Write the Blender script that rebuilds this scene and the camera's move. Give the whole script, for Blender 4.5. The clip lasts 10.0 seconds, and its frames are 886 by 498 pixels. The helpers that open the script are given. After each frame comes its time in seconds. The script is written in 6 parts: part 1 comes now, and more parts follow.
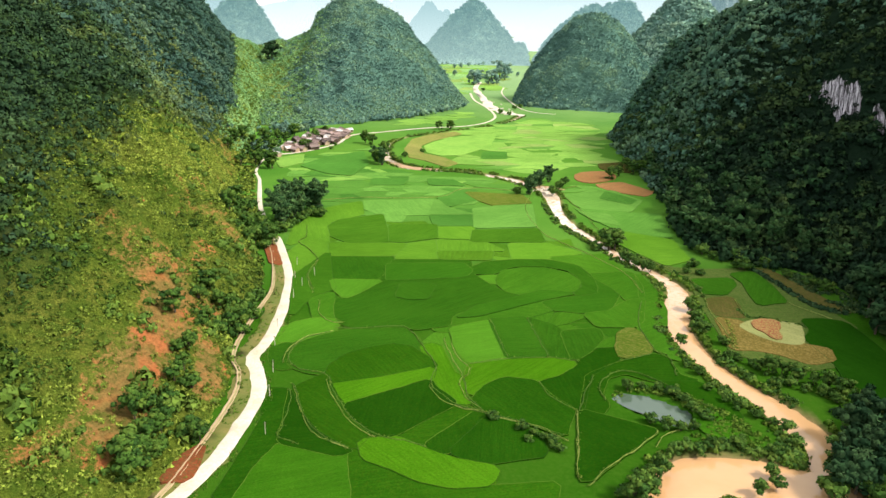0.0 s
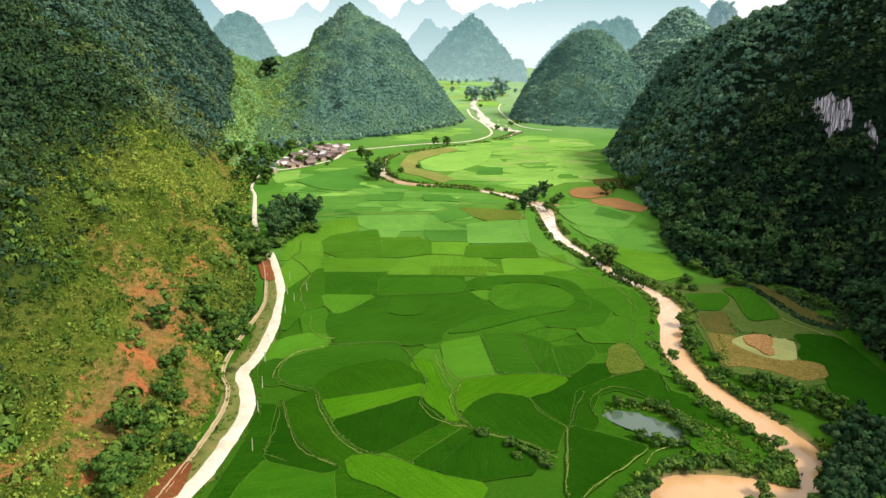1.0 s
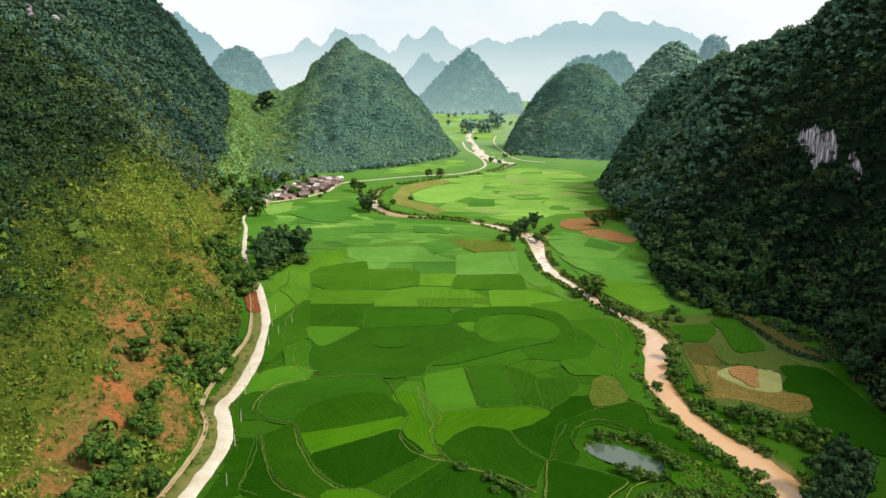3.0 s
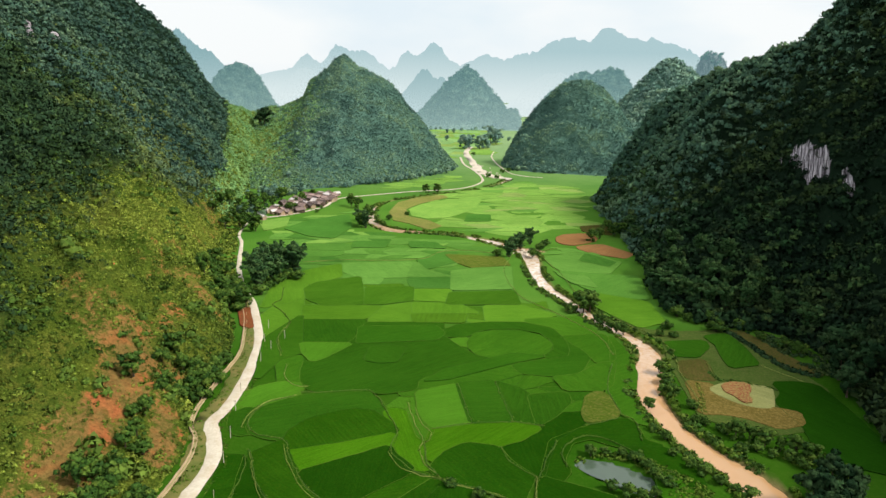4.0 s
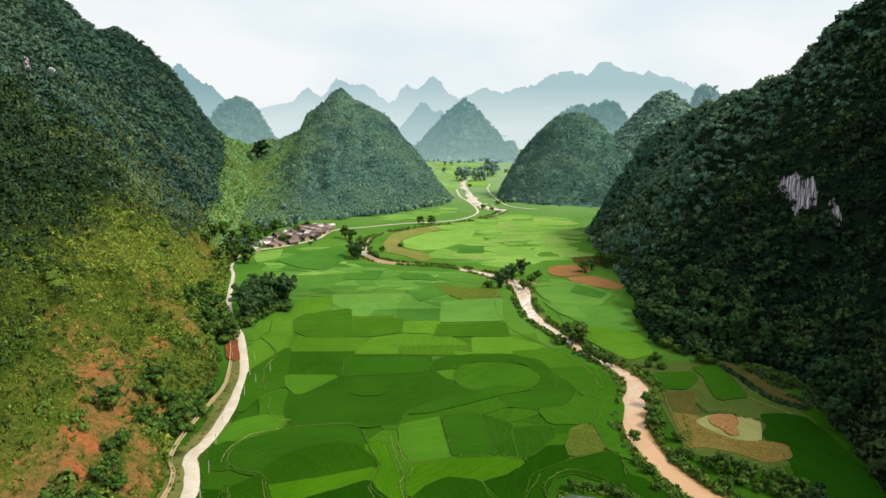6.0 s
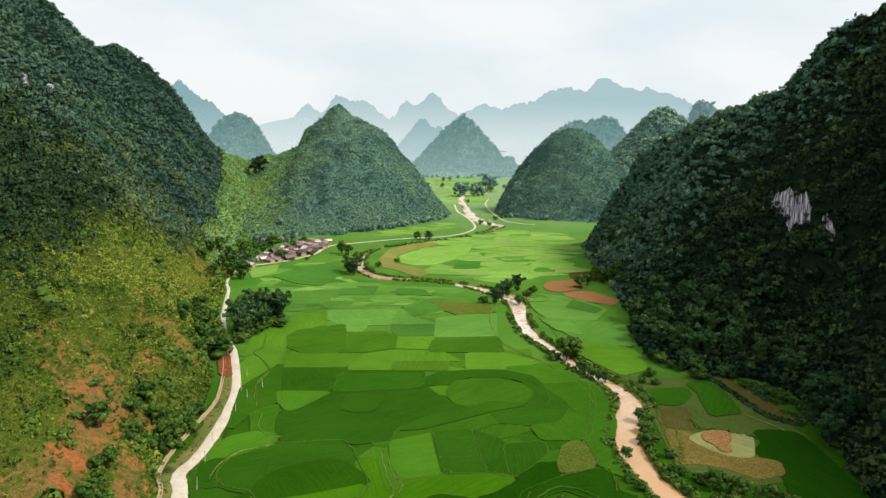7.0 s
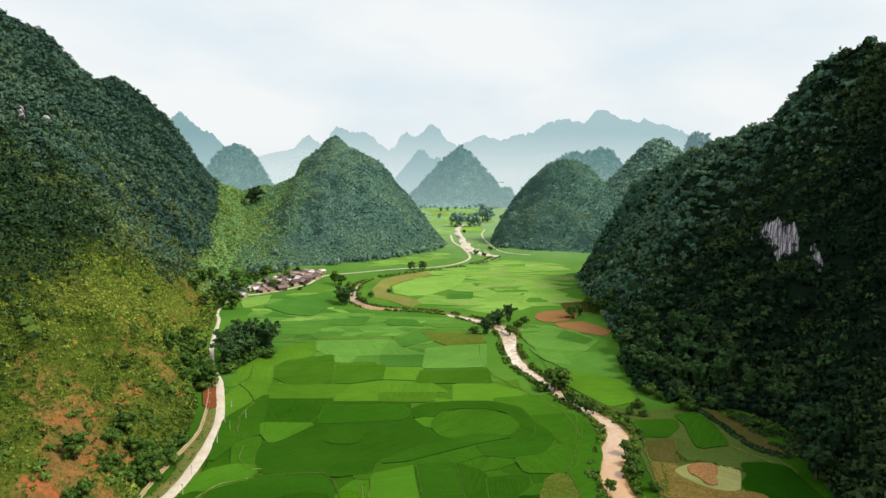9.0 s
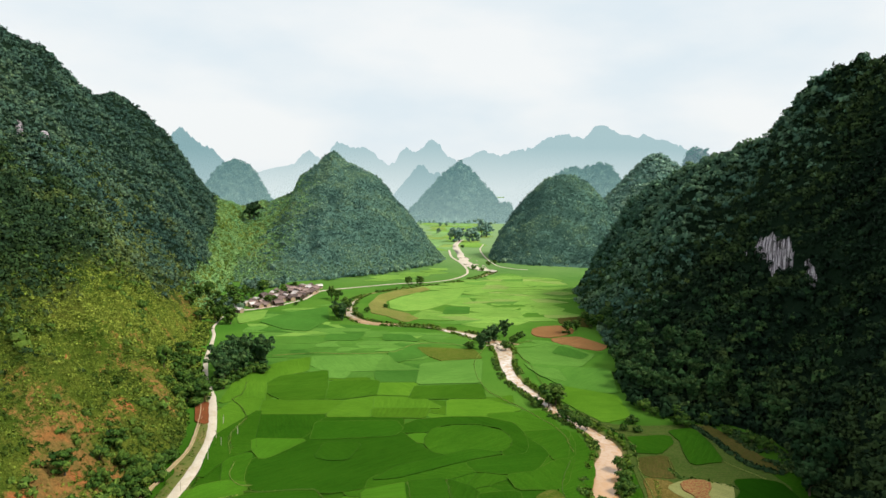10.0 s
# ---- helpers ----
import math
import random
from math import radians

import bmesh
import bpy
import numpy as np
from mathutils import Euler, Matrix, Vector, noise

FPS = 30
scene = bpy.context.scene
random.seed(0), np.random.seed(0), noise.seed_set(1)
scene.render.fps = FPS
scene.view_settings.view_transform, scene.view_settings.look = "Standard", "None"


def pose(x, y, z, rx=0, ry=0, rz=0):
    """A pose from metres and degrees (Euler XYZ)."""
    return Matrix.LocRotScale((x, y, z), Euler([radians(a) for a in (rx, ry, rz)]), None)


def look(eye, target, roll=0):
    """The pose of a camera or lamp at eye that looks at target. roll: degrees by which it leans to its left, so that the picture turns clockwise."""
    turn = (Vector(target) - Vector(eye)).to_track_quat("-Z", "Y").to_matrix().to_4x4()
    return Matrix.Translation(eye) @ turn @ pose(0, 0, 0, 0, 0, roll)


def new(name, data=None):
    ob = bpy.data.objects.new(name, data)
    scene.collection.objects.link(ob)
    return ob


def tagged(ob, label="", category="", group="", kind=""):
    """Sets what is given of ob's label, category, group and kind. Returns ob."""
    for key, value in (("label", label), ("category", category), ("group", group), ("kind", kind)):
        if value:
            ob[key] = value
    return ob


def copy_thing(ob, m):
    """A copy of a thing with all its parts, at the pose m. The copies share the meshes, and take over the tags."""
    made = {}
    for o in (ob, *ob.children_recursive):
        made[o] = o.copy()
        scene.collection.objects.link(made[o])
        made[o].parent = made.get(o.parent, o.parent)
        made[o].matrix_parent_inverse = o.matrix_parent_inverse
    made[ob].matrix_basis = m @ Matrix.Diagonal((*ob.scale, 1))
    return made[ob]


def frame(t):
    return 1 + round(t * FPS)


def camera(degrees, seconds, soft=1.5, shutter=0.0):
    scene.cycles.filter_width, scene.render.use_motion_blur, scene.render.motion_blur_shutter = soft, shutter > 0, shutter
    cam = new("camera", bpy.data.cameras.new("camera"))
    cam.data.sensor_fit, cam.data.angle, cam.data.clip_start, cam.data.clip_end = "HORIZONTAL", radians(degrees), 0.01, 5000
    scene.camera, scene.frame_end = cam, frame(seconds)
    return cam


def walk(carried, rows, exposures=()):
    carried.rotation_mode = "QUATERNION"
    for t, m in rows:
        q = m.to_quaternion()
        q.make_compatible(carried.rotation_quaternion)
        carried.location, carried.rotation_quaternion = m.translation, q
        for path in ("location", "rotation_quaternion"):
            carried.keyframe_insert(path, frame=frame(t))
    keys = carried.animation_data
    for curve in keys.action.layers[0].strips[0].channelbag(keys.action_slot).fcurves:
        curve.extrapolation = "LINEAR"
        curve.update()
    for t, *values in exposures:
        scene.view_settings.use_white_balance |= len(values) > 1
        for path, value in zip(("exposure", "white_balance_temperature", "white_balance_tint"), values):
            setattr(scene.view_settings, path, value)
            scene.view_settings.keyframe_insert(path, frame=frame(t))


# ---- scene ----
cam = camera(65.4, 10.0)
PATH = [
    (0, (-7.636, 0.048, 90.207), (-7.668, 1.945, 89.573), 1.1),
    (0.5, (-6.448, 0.077, 90.236), (-6.479, 1.981, 89.624), 1.1),
    (1, (-5.186, 0.118, 90.265), (-5.217, 2.028, 89.674), 1.1),
    (1.5, (-3.922, 0.135, 90.292), (-3.953, 2.052, 89.724), 1.1),
    (2, (-2.674, 0.15, 90.35), (-2.705, 2.074, 89.803), 1.1),
    (2.5, (-1.391, 0.117, 90.397), (-1.422, 2.047, 89.872), 1.0),
    (4, (2.354, 0.027, 90.578), (2.322, 1.973, 90.117), 1.0),
    (4.5, (3.6, -0.033, 90.634), (3.567, 1.918, 90.195), 1.0),
    (5, (4.914, -0.083, 90.674), (4.881, 1.873, 90.257), 1.0),
    (5.5, (6.224, -0.07, 90.71), (6.19, 1.89, 90.316), 0.9),
    (7, (10.155, -0.061, 90.838), (10.119, 1.912, 90.51), 0.8),
    (7.5, (11.502, -0.026, 90.822), (11.465, 1.951, 90.516), 0.9),
    (8, (12.87, 0.038, 90.832), (12.833, 2.018, 90.548), 0.8),
    (8.5, (14.135, 0.023, 90.851), (14.097, 2.006, 90.587), 0.8),
    (9, (15.449, -0.056, 90.847), (15.411, 1.929, 90.606), 0.8),
    (9.5, (16.816, -0.053, 90.868), (16.776, 1.935, 90.648), 0.8),
    (10, (18.169, -0.01, 90.924), (18.129, 1.98, 90.726), 0.8),
]
walk(cam, [(t, look(eye, target, roll)) for t, eye, target, roll in PATH],
     exposures=[(0, 0.44), (0.5, 0.38), (1, 0.29), (1.8, 0.14), (2.7, 0.03), (4.5, -0.06), (7, -0.10), (10, -0.12)])

# ---- world and sun ----
world = bpy.data.worlds.new("sky")
scene.world = world
world.use_nodes = True
wn, wl = world.node_tree.nodes, world.node_tree.links
wn.clear()
sky = wn.new("ShaderNodeTexSky")
sky.sky_type, sky.sun_disc = "NISHITA", False
SUN_UP, SUN_ROUND = radians(47), radians(106)   # height above the horizon, clockwise from +y
sky.sun_elevation, sky.sun_rotation = SUN_UP, SUN_ROUND
sky.air_density, sky.dust_density = 1.0, 3.0
coord = wn.new("ShaderNodeTexCoord")
stretch = wn.new("ShaderNodeMapping")
stretch.inputs["Scale"].default_value = (1.6, 1.6, 4.2)
cloud = wn.new("ShaderNodeTexNoise")
cloud.inputs["Scale"].default_value, cloud.inputs["Detail"].default_value = 1.9, 6.0
cloud.inputs["Roughness"].default_value = 0.48
shade = wn.new("ShaderNodeValToRGB")
shade.color_ramp.elements[0].position, shade.color_ramp.elements[0].color = 0.36, (0.80, 0.90, 0.96, 1)
shade.color_ramp.elements[1].position, shade.color_ramp.elements[1].color = 0.60, (0.965, 0.995, 1.0, 1)
thin = wn.new("ShaderNodeMixRGB")
thin.blend_type = "MULTIPLY"
thin.inputs[0].default_value = 1.0
thin.inputs[2].default_value = (0.09, 0.09, 0.09, 1)
veil = wn.new("ShaderNodeMixRGB")
veil.inputs[0].default_value = 0.93            # almost closed cloud cover
back = wn.new("ShaderNodeBackground")
back.inputs["Strength"].default_value = 1.07
wout = wn.new("ShaderNodeOutputWorld")
wl.new(coord.outputs["Generated"], stretch.inputs[0])
wl.new(stretch.outputs[0], cloud.inputs["Vector"])
wl.new(cloud.outputs[0], shade.inputs[0])
wl.new(sky.outputs[0], thin.inputs[1])
wl.new(thin.outputs[0], veil.inputs[1])
wl.new(shade.outputs[0], veil.inputs[2])
wl.new(veil.outputs[0], back.inputs[0])
wl.new(back.outputs[0], wout.inputs[0])

sun = new("sun", bpy.data.lights.new("sun", "SUN"))
sun.data.energy, sun.data.angle, sun.data.color = 4.3, radians(11), (1.0, 0.95, 0.84)
to_sun = Vector((math.sin(SUN_ROUND) * math.cos(SUN_UP), math.cos(SUN_ROUND) * math.cos(SUN_UP), math.sin(SUN_UP)))
sun.matrix_world = look(to_sun * 900, (0, 0, 0))
scene.view_settings.exposure = 0.0

# ---- materials ----
def ramp(tree, source, stops):
    node = tree.nodes.new("ShaderNodeValToRGB")
    els = node.color_ramp.elements
    while len(els) < len(stops):
        els.new(0.5)
    for el, (at, col) in zip(els, stops):
        el.position, el.color = at, (*col, 1)
    tree.links.new(source, node.inputs[0])
    return node.outputs[0]


def noise_tex(tree, vector, scale, detail=5.0, rough=0.55, distort=0.0):
    node = tree.nodes.new("ShaderNodeTexNoise")
    node.inputs["Scale"].default_value, node.inputs["Detail"].default_value = scale, detail
    node.inputs["Roughness"].default_value, node.inputs["Distortion"].default_value = rough, distort
    tree.links.new(vector, node.inputs["Vector"])
    return node.outputs[0]


def mix(tree, fac, a, b, how="MIX"):
    node = tree.nodes.new("ShaderNodeMixRGB")
    node.blend_type = how
    for value, socket in ((fac, node.inputs[0]), (a, node.inputs[1]), (b, node.inputs[2])):
        if isinstance(value, bpy.types.NodeSocket):
            tree.links.new(value, socket)
        elif isinstance(value, tuple):
            socket.default_value = (*value, 1)
        else:
            socket.default_value = value
    return node.outputs[0]


def maths(tree, how, a, b=0.0):
    node = tree.nodes.new("ShaderNodeMath")
    node.operation = how
    for value, socket in ((a, node.inputs[0]), (b, node.inputs[1])):
        if isinstance(value, bpy.types.NodeSocket):
            tree.links.new(value, socket)
        else:
            socket.default_value = value
    return node.outputs[0]


def attribute(tree, name):
    node = tree.nodes.new("ShaderNodeAttribute")
    node.attribute_name = name
    return node.outputs["Fac"]


def place(tree):
    return tree.nodes.new("ShaderNodeNewGeometry").outputs["Position"]


def island(tree):
    return tree.nodes.new("ShaderNodeNewGeometry").outputs["Random Per Island"]


def own_random(tree):
    return tree.nodes.new("ShaderNodeObjectInfo").outputs["Random"]


def material(name, rough=0.85, gloss=0.25):
    mat = bpy.data.materials.new(name)
    mat.use_nodes = True
    tree = mat.node_tree
    shader = tree.nodes["Principled BSDF"]
    shader.inputs["Roughness"].default_value = rough
    shader.inputs["Specular IOR Level"].default_value = gloss
    return mat, tree, shader


def bump(tree, shader, height, strength=0.5, distance=0.3):
    node = tree.nodes.new("ShaderNodeBump")
    node.inputs["Strength"].default_value, node.inputs["Distance"].default_value = strength, distance
    tree.links.new(height, node.inputs["Height"])
    tree.links.new(node.outputs[0], shader.inputs["Normal"])


def leaf_material(name, dark, mid, light, rough=0.7, gloss=0.2, low=0.60, high=1.38):
    """Leaves: each crown has its tint, each spray of leaves its own shade."""
    mat, tree, shader = material(name, rough, gloss)
    tint = attribute(tree, "tint")
    col = ramp(tree, tint, [(0.0, dark), (0.5, mid), (1.0, light)])
    spray = ramp(tree, island(tree), [(0.0, (low, low, low * 1.05)), (0.6, (0.95, 0.95, 0.95)), (1.0, (high, high, high * 0.95))])
    col = mix(tree, 1.0, col, spray, "MULTIPLY")
    tree.links.new(col, shader.inputs["Base Color"])
    return mat


def rice_material(name, low, high, stem, speck=0.0):
    """A stand of rice: broad patches of growth, rows of plants that run their own way in each field."""
    mat, tree, shader = material(name, 0.95, 0.0)
    pos = place(tree)
    broad = noise_tex(tree, pos, 0.06, 5, 0.62, 0.6)
    fine = noise_tex(tree, pos, 1.5, 6, 0.75)
    turned = tree.nodes.new("ShaderNodeVectorRotate")
    turned.rotation_type = "Z_AXIS"
    tree.links.new(pos, turned.inputs["Vector"])
    tree.links.new(maths(tree, "MULTIPLY", own_random(tree), 6.28), turned.inputs["Angle"])
    drawn = tree.nodes.new("ShaderNodeMapping")
    drawn.inputs["Scale"].default_value = (0.10, 1.7, 1.0)
    tree.links.new(turned.outputs[0], drawn.inputs[0])
    rows = noise_tex(tree, drawn.outputs[0], 1.0, 5, 0.7)
    col = ramp(tree, broad, [(0.30, low), (0.70, high)])
    col = mix(tree, ramp(tree, fine, [(0.46, (0.0, 0.0, 0.0)), (0.78 - speck, (0.8, 0.8, 0.8))]), col, stem)
    col = mix(tree, 1.0, col, ramp(tree, rows, [(0.30, (0.80, 0.82, 0.80)), (0.70, (1.14, 1.12, 1.10))]), "MULTIPLY")
    blades = ramp(tree, noise_tex(tree, pos, 2.6, 3, 0.8), [(0.36, (0.80, 0.82, 0.80)), (0.66, (1.20, 1.17, 1.15))])
    col = mix(tree, 1.0, col, blades, "MULTIPLY")
    wide = ramp(tree, noise_tex(tree, pos, 0.013, 4, 0.6), [(0.34, (0.84, 0.86, 0.84)), (0.66, (1.16, 1.12, 1.16))])
    col = mix(tree, 1.0, col, wide, "MULTIPLY")
    per = ramp(tree, own_random(tree), [(0.0, (0.92, 0.92, 0.92)), (1.0, (1.08, 1.08, 1.08))])
    col = mix(tree, 1.0, col, per, "MULTIPLY")
    tree.links.new(col, shader.inputs["Base Color"])
    bump(tree, shader, mix(tree, 0.5, fine, rows), 0.8, 0.3)
    return mat


RICE = {
    "dark": rice_material("rice dark", (0.0085, 0.0434, 0.0019), (0.0120, 0.0545, 0.0025), (0.0230, 0.0586, 0.0034)),
    # the right hill's shadow is put into this crop colour
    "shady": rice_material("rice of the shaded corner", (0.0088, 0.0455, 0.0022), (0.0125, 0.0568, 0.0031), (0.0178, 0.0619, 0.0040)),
    "deep": rice_material("rice deep", (0.0106, 0.0505, 0.0022), (0.0151, 0.0636, 0.0029), (0.0284, 0.0687, 0.0041)),
    "mid": rice_material("rice mid", (0.0151, 0.0636, 0.0027), (0.0216, 0.0798, 0.0034), (0.0392, 0.0828, 0.0049)),
    "light": rice_material("rice light", (0.0250, 0.0939, 0.0043), (0.0351, 0.1182, 0.0057), (0.0435, 0.1151, 0.0074)),
    "lime": rice_material("rice lime", (0.0353, 0.1200, 0.0034), (0.0504, 0.1450, 0.0049), (0.0613, 0.1420, 0.0068)),
    # half_ to pale: the distance's haze and brightness put into the crop colour
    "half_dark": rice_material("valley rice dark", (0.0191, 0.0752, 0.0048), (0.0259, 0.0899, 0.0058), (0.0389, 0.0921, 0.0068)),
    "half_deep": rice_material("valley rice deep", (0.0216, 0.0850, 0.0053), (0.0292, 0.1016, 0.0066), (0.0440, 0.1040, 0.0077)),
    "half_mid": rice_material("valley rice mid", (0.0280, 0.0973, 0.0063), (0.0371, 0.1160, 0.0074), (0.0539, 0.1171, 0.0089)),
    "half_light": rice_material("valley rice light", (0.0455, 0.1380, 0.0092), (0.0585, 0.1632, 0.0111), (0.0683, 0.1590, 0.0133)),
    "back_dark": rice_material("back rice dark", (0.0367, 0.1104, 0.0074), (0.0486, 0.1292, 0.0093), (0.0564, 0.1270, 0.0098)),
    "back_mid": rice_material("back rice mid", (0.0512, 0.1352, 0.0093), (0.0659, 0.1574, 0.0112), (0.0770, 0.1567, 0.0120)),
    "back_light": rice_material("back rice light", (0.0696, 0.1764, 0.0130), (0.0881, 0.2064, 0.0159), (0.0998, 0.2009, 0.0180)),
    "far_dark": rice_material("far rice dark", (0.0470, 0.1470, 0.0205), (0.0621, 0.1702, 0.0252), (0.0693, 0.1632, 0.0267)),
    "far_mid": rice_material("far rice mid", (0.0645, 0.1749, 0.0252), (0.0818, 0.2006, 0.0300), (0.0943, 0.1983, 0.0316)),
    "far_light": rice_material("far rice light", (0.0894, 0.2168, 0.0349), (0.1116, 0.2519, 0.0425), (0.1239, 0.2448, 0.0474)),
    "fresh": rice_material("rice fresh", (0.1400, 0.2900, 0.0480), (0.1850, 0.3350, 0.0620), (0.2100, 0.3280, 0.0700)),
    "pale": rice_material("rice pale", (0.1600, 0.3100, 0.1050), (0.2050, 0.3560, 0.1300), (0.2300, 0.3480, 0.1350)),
    "gold": rice_material("rice gold", (0.185, 0.290, 0.070), (0.230, 0.325, 0.085), (0.250, 0.305, 0.100)),
    "tan": rice_material("stubble tan", (0.090, 0.078, 0.016), (0.145, 0.104, 0.026), (0.205, 0.152, 0.048), 0.22),
    "fallow": rice_material("fallow grass", (0.0400, 0.0820, 0.0130), (0.0640, 0.1040, 0.0200), (0.0920, 0.1100, 0.0310), 0.2),
    "soil": rice_material("soil red", (0.170, 0.046, 0.020), (0.235, 0.070, 0.030), (0.120, 0.070, 0.026), 0.2),
    "redweed": rice_material("red water weed", (0.18, 0.055, 0.028), (0.26, 0.090, 0.045), (0.28, 0.22, 0.080), 0.25),
    "clay": rice_material("brown clay", (0.245, 0.105, 0.045), (0.310, 0.145, 0.066), (0.180, 0.135, 0.045), 0.2),
    "flood": rice_material("muddy flood", (0.215, 0.230, 0.080), (0.290, 0.290, 0.115), (0.17, 0.19, 0.06)),
    "dry": rice_material("dry harvested field", (0.175, 0.195, 0.045), (0.255, 0.225, 0.075), (0.115, 0.195, 0.030), 0.12),
    "weedy": rice_material("weedy plot", (0.045, 0.092, 0.008), (0.078, 0.118, 0.013), (0.150, 0.148, 0.036), 0.2),
    "brown": rice_material("soil brown", (0.0704, 0.0640, 0.0176), (0.1000, 0.0760, 0.0256), (0.0480, 0.0640, 0.0112), 0.22),
}


def meadow_material():
    mat, tree, shader = material("meadow", 0.95, 0.0)
    pos = place(tree)
    broad = noise_tex(tree, pos, 0.02, 6, 0.6)
    fine = noise_tex(tree, pos, 0.9, 6, 0.7)
    # floor is darker green nearby and paled far off, haze put into its colour
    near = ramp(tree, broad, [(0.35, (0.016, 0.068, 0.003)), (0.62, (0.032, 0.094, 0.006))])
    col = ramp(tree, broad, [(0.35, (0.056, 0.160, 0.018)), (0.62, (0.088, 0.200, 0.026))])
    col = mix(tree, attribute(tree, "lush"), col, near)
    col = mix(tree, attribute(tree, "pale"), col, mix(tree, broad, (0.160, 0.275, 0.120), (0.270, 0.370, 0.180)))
    col = mix(tree, ramp(tree, fine, [(0.45, (0.0, 0.0, 0.0)), (0.8, (0.6, 0.6, 0.6))]), col, (0.055, 0.110, 0.012))
    mud = attribute(tree, "mud")
    col = mix(tree, mud, col, mix(tree, fine, (0.20, 0.125, 0.060), (0.34, 0.215, 0.120)))
    tree.links.new(col, shader.inputs["Base Color"])
    bump(tree, shader, fine, 0.7, 0.4)
    return mat


def hill_material(name, floor_a, floor_b, grass_haze=1.0):
    """Hillside: woodland floor, open grass where 'open' is set, bare earth where 'earth' is set, pale rock where 'rock' is set."""
    mat, tree, shader = material(name, 0.95, 0.0)
    pos = place(tree)
    broad = noise_tex(tree, pos, 0.03, 6, 0.6)
    fine = noise_tex(tree, pos, 0.9, 8, 0.78)
    col = mix(tree, fine, floor_a, floor_b)
    grass = ramp(tree, broad, [(0.32, (0.0680, 0.1140, 0.0140)), (0.52, (0.1380, 0.1680, 0.0240)), (0.70, (0.2400, 0.2080, 0.0460))])
    grass = mix(tree, ramp(tree, fine, [(0.40, (0.0, 0.0, 0.0)), (0.66, (0.62, 0.62, 0.62))]), grass, (0.034, 0.064, 0.009))
    tuft = noise_tex(tree, pos, 2.4, 4, 0.8, 0.4)
    grass = mix(tree, 1.0, grass, ramp(tree, tuft, [(0.40, (0.50, 0.54, 0.50)), (0.62, (1.32, 1.30, 1.25))]), "MULTIPLY")
    clump = noise_tex(tree, pos, 0.28, 5, 0.65, 0.3)
    grass = mix(tree, ramp(tree, clump, [(0.40, (0.60, 0.60, 0.60)), (0.54, (0.0, 0.0, 0.0))]), grass, (0.040, 0.080, 0.010))
    # above 1 this lifts and blues the grass, as haze put into its colour
    grass = mix(tree, 1.0, grass, (grass_haze, grass_haze * 1.03, 1.0 + (grass_haze - 1.0) * 1.9), "MULTIPLY")
    col = mix(tree, attribute(tree, "open"), col, grass)
    blot = noise_tex(tree, pos, 0.11, 6, 0.7, 0.5)
    earth = ramp(tree, blot, [(0.36, (0.115, 0.110, 0.026)), (0.50, (0.250, 0.160, 0.052)), (0.66, (0.350, 0.150, 0.050))])
    earth = mix(tree, maths(tree, "MULTIPLY", attribute(tree, "red"), 0.8), earth, (0.520, 0.150, 0.060))
    earth = mix(tree, 1.0, earth, ramp(tree, fine, [(0.32, (0.45, 0.50, 0.45)), (0.62, (1.25, 1.2, 1.2))]), "MULTIPLY")
    wear = maths(tree, "ADD", attribute(tree, "earth"), maths(tree, "ADD", maths(tree, "MULTIPLY", maths(tree, "SUBTRACT", blot, 0.5), 1.7), maths(tree, "MULTIPLY", maths(tree, "SUBTRACT", fine, 0.5), 1.6)))
    col = mix(tree, ramp(tree, wear, [(0.42, (0.0, 0.0, 0.0)), (0.62, (1.0, 1.0, 1.0))]), col, earth)
    axes = tree.nodes.new("ShaderNodeSeparateXYZ")
    tree.links.new(pos, axes.inputs[0])
    streak = tree.nodes.new("ShaderNodeCombineXYZ")
    tree.links.new(maths(tree, "SUBTRACT", maths(tree, "MULTIPLY", axes.outputs[0], 1.90), maths(tree, "MULTIPLY", axes.outputs[1], 0.90)), streak.inputs[0])
    tree.links.new(maths(tree, "MULTIPLY", axes.outputs[2], 0.10), streak.inputs[2])
    limestone = ramp(tree, noise_tex(tree, streak.outputs[0], 1.0, 7, 0.7), [(0.43, (0.02, 0.017, 0.02)), (0.50, (0.30, 0.26, 0.29)), (0.60, (0.80, 0.74, 0.78))])
    ledge = noise_tex(tree, pos, 0.30, 6, 0.65, 0.8)
    limestone = mix(tree, ramp(tree, ledge, [(0.38, (0.80, 0.80, 0.80)), (0.46, (0.0, 0.0, 0.0))]), limestone, (0.055, 0.055, 0.050))
    bare = maths(tree, "ADD", attribute(tree, "rock"), maths(tree, "MULTIPLY", maths(tree, "SUBTRACT", noise_tex(tree, streak.outputs[0], 0.8, 5, 0.7), 0.5), 1.5))
    col = mix(tree, ramp(tree, bare, [(0.46, (0.0, 0.0, 0.0)), (0.54, (1.0, 1.0, 1.0))]), col, limestone)
    tree.links.new(col, shader.inputs["Base Color"])
    bump(tree, shader, fine, 0.9, 1.2)
    return mat


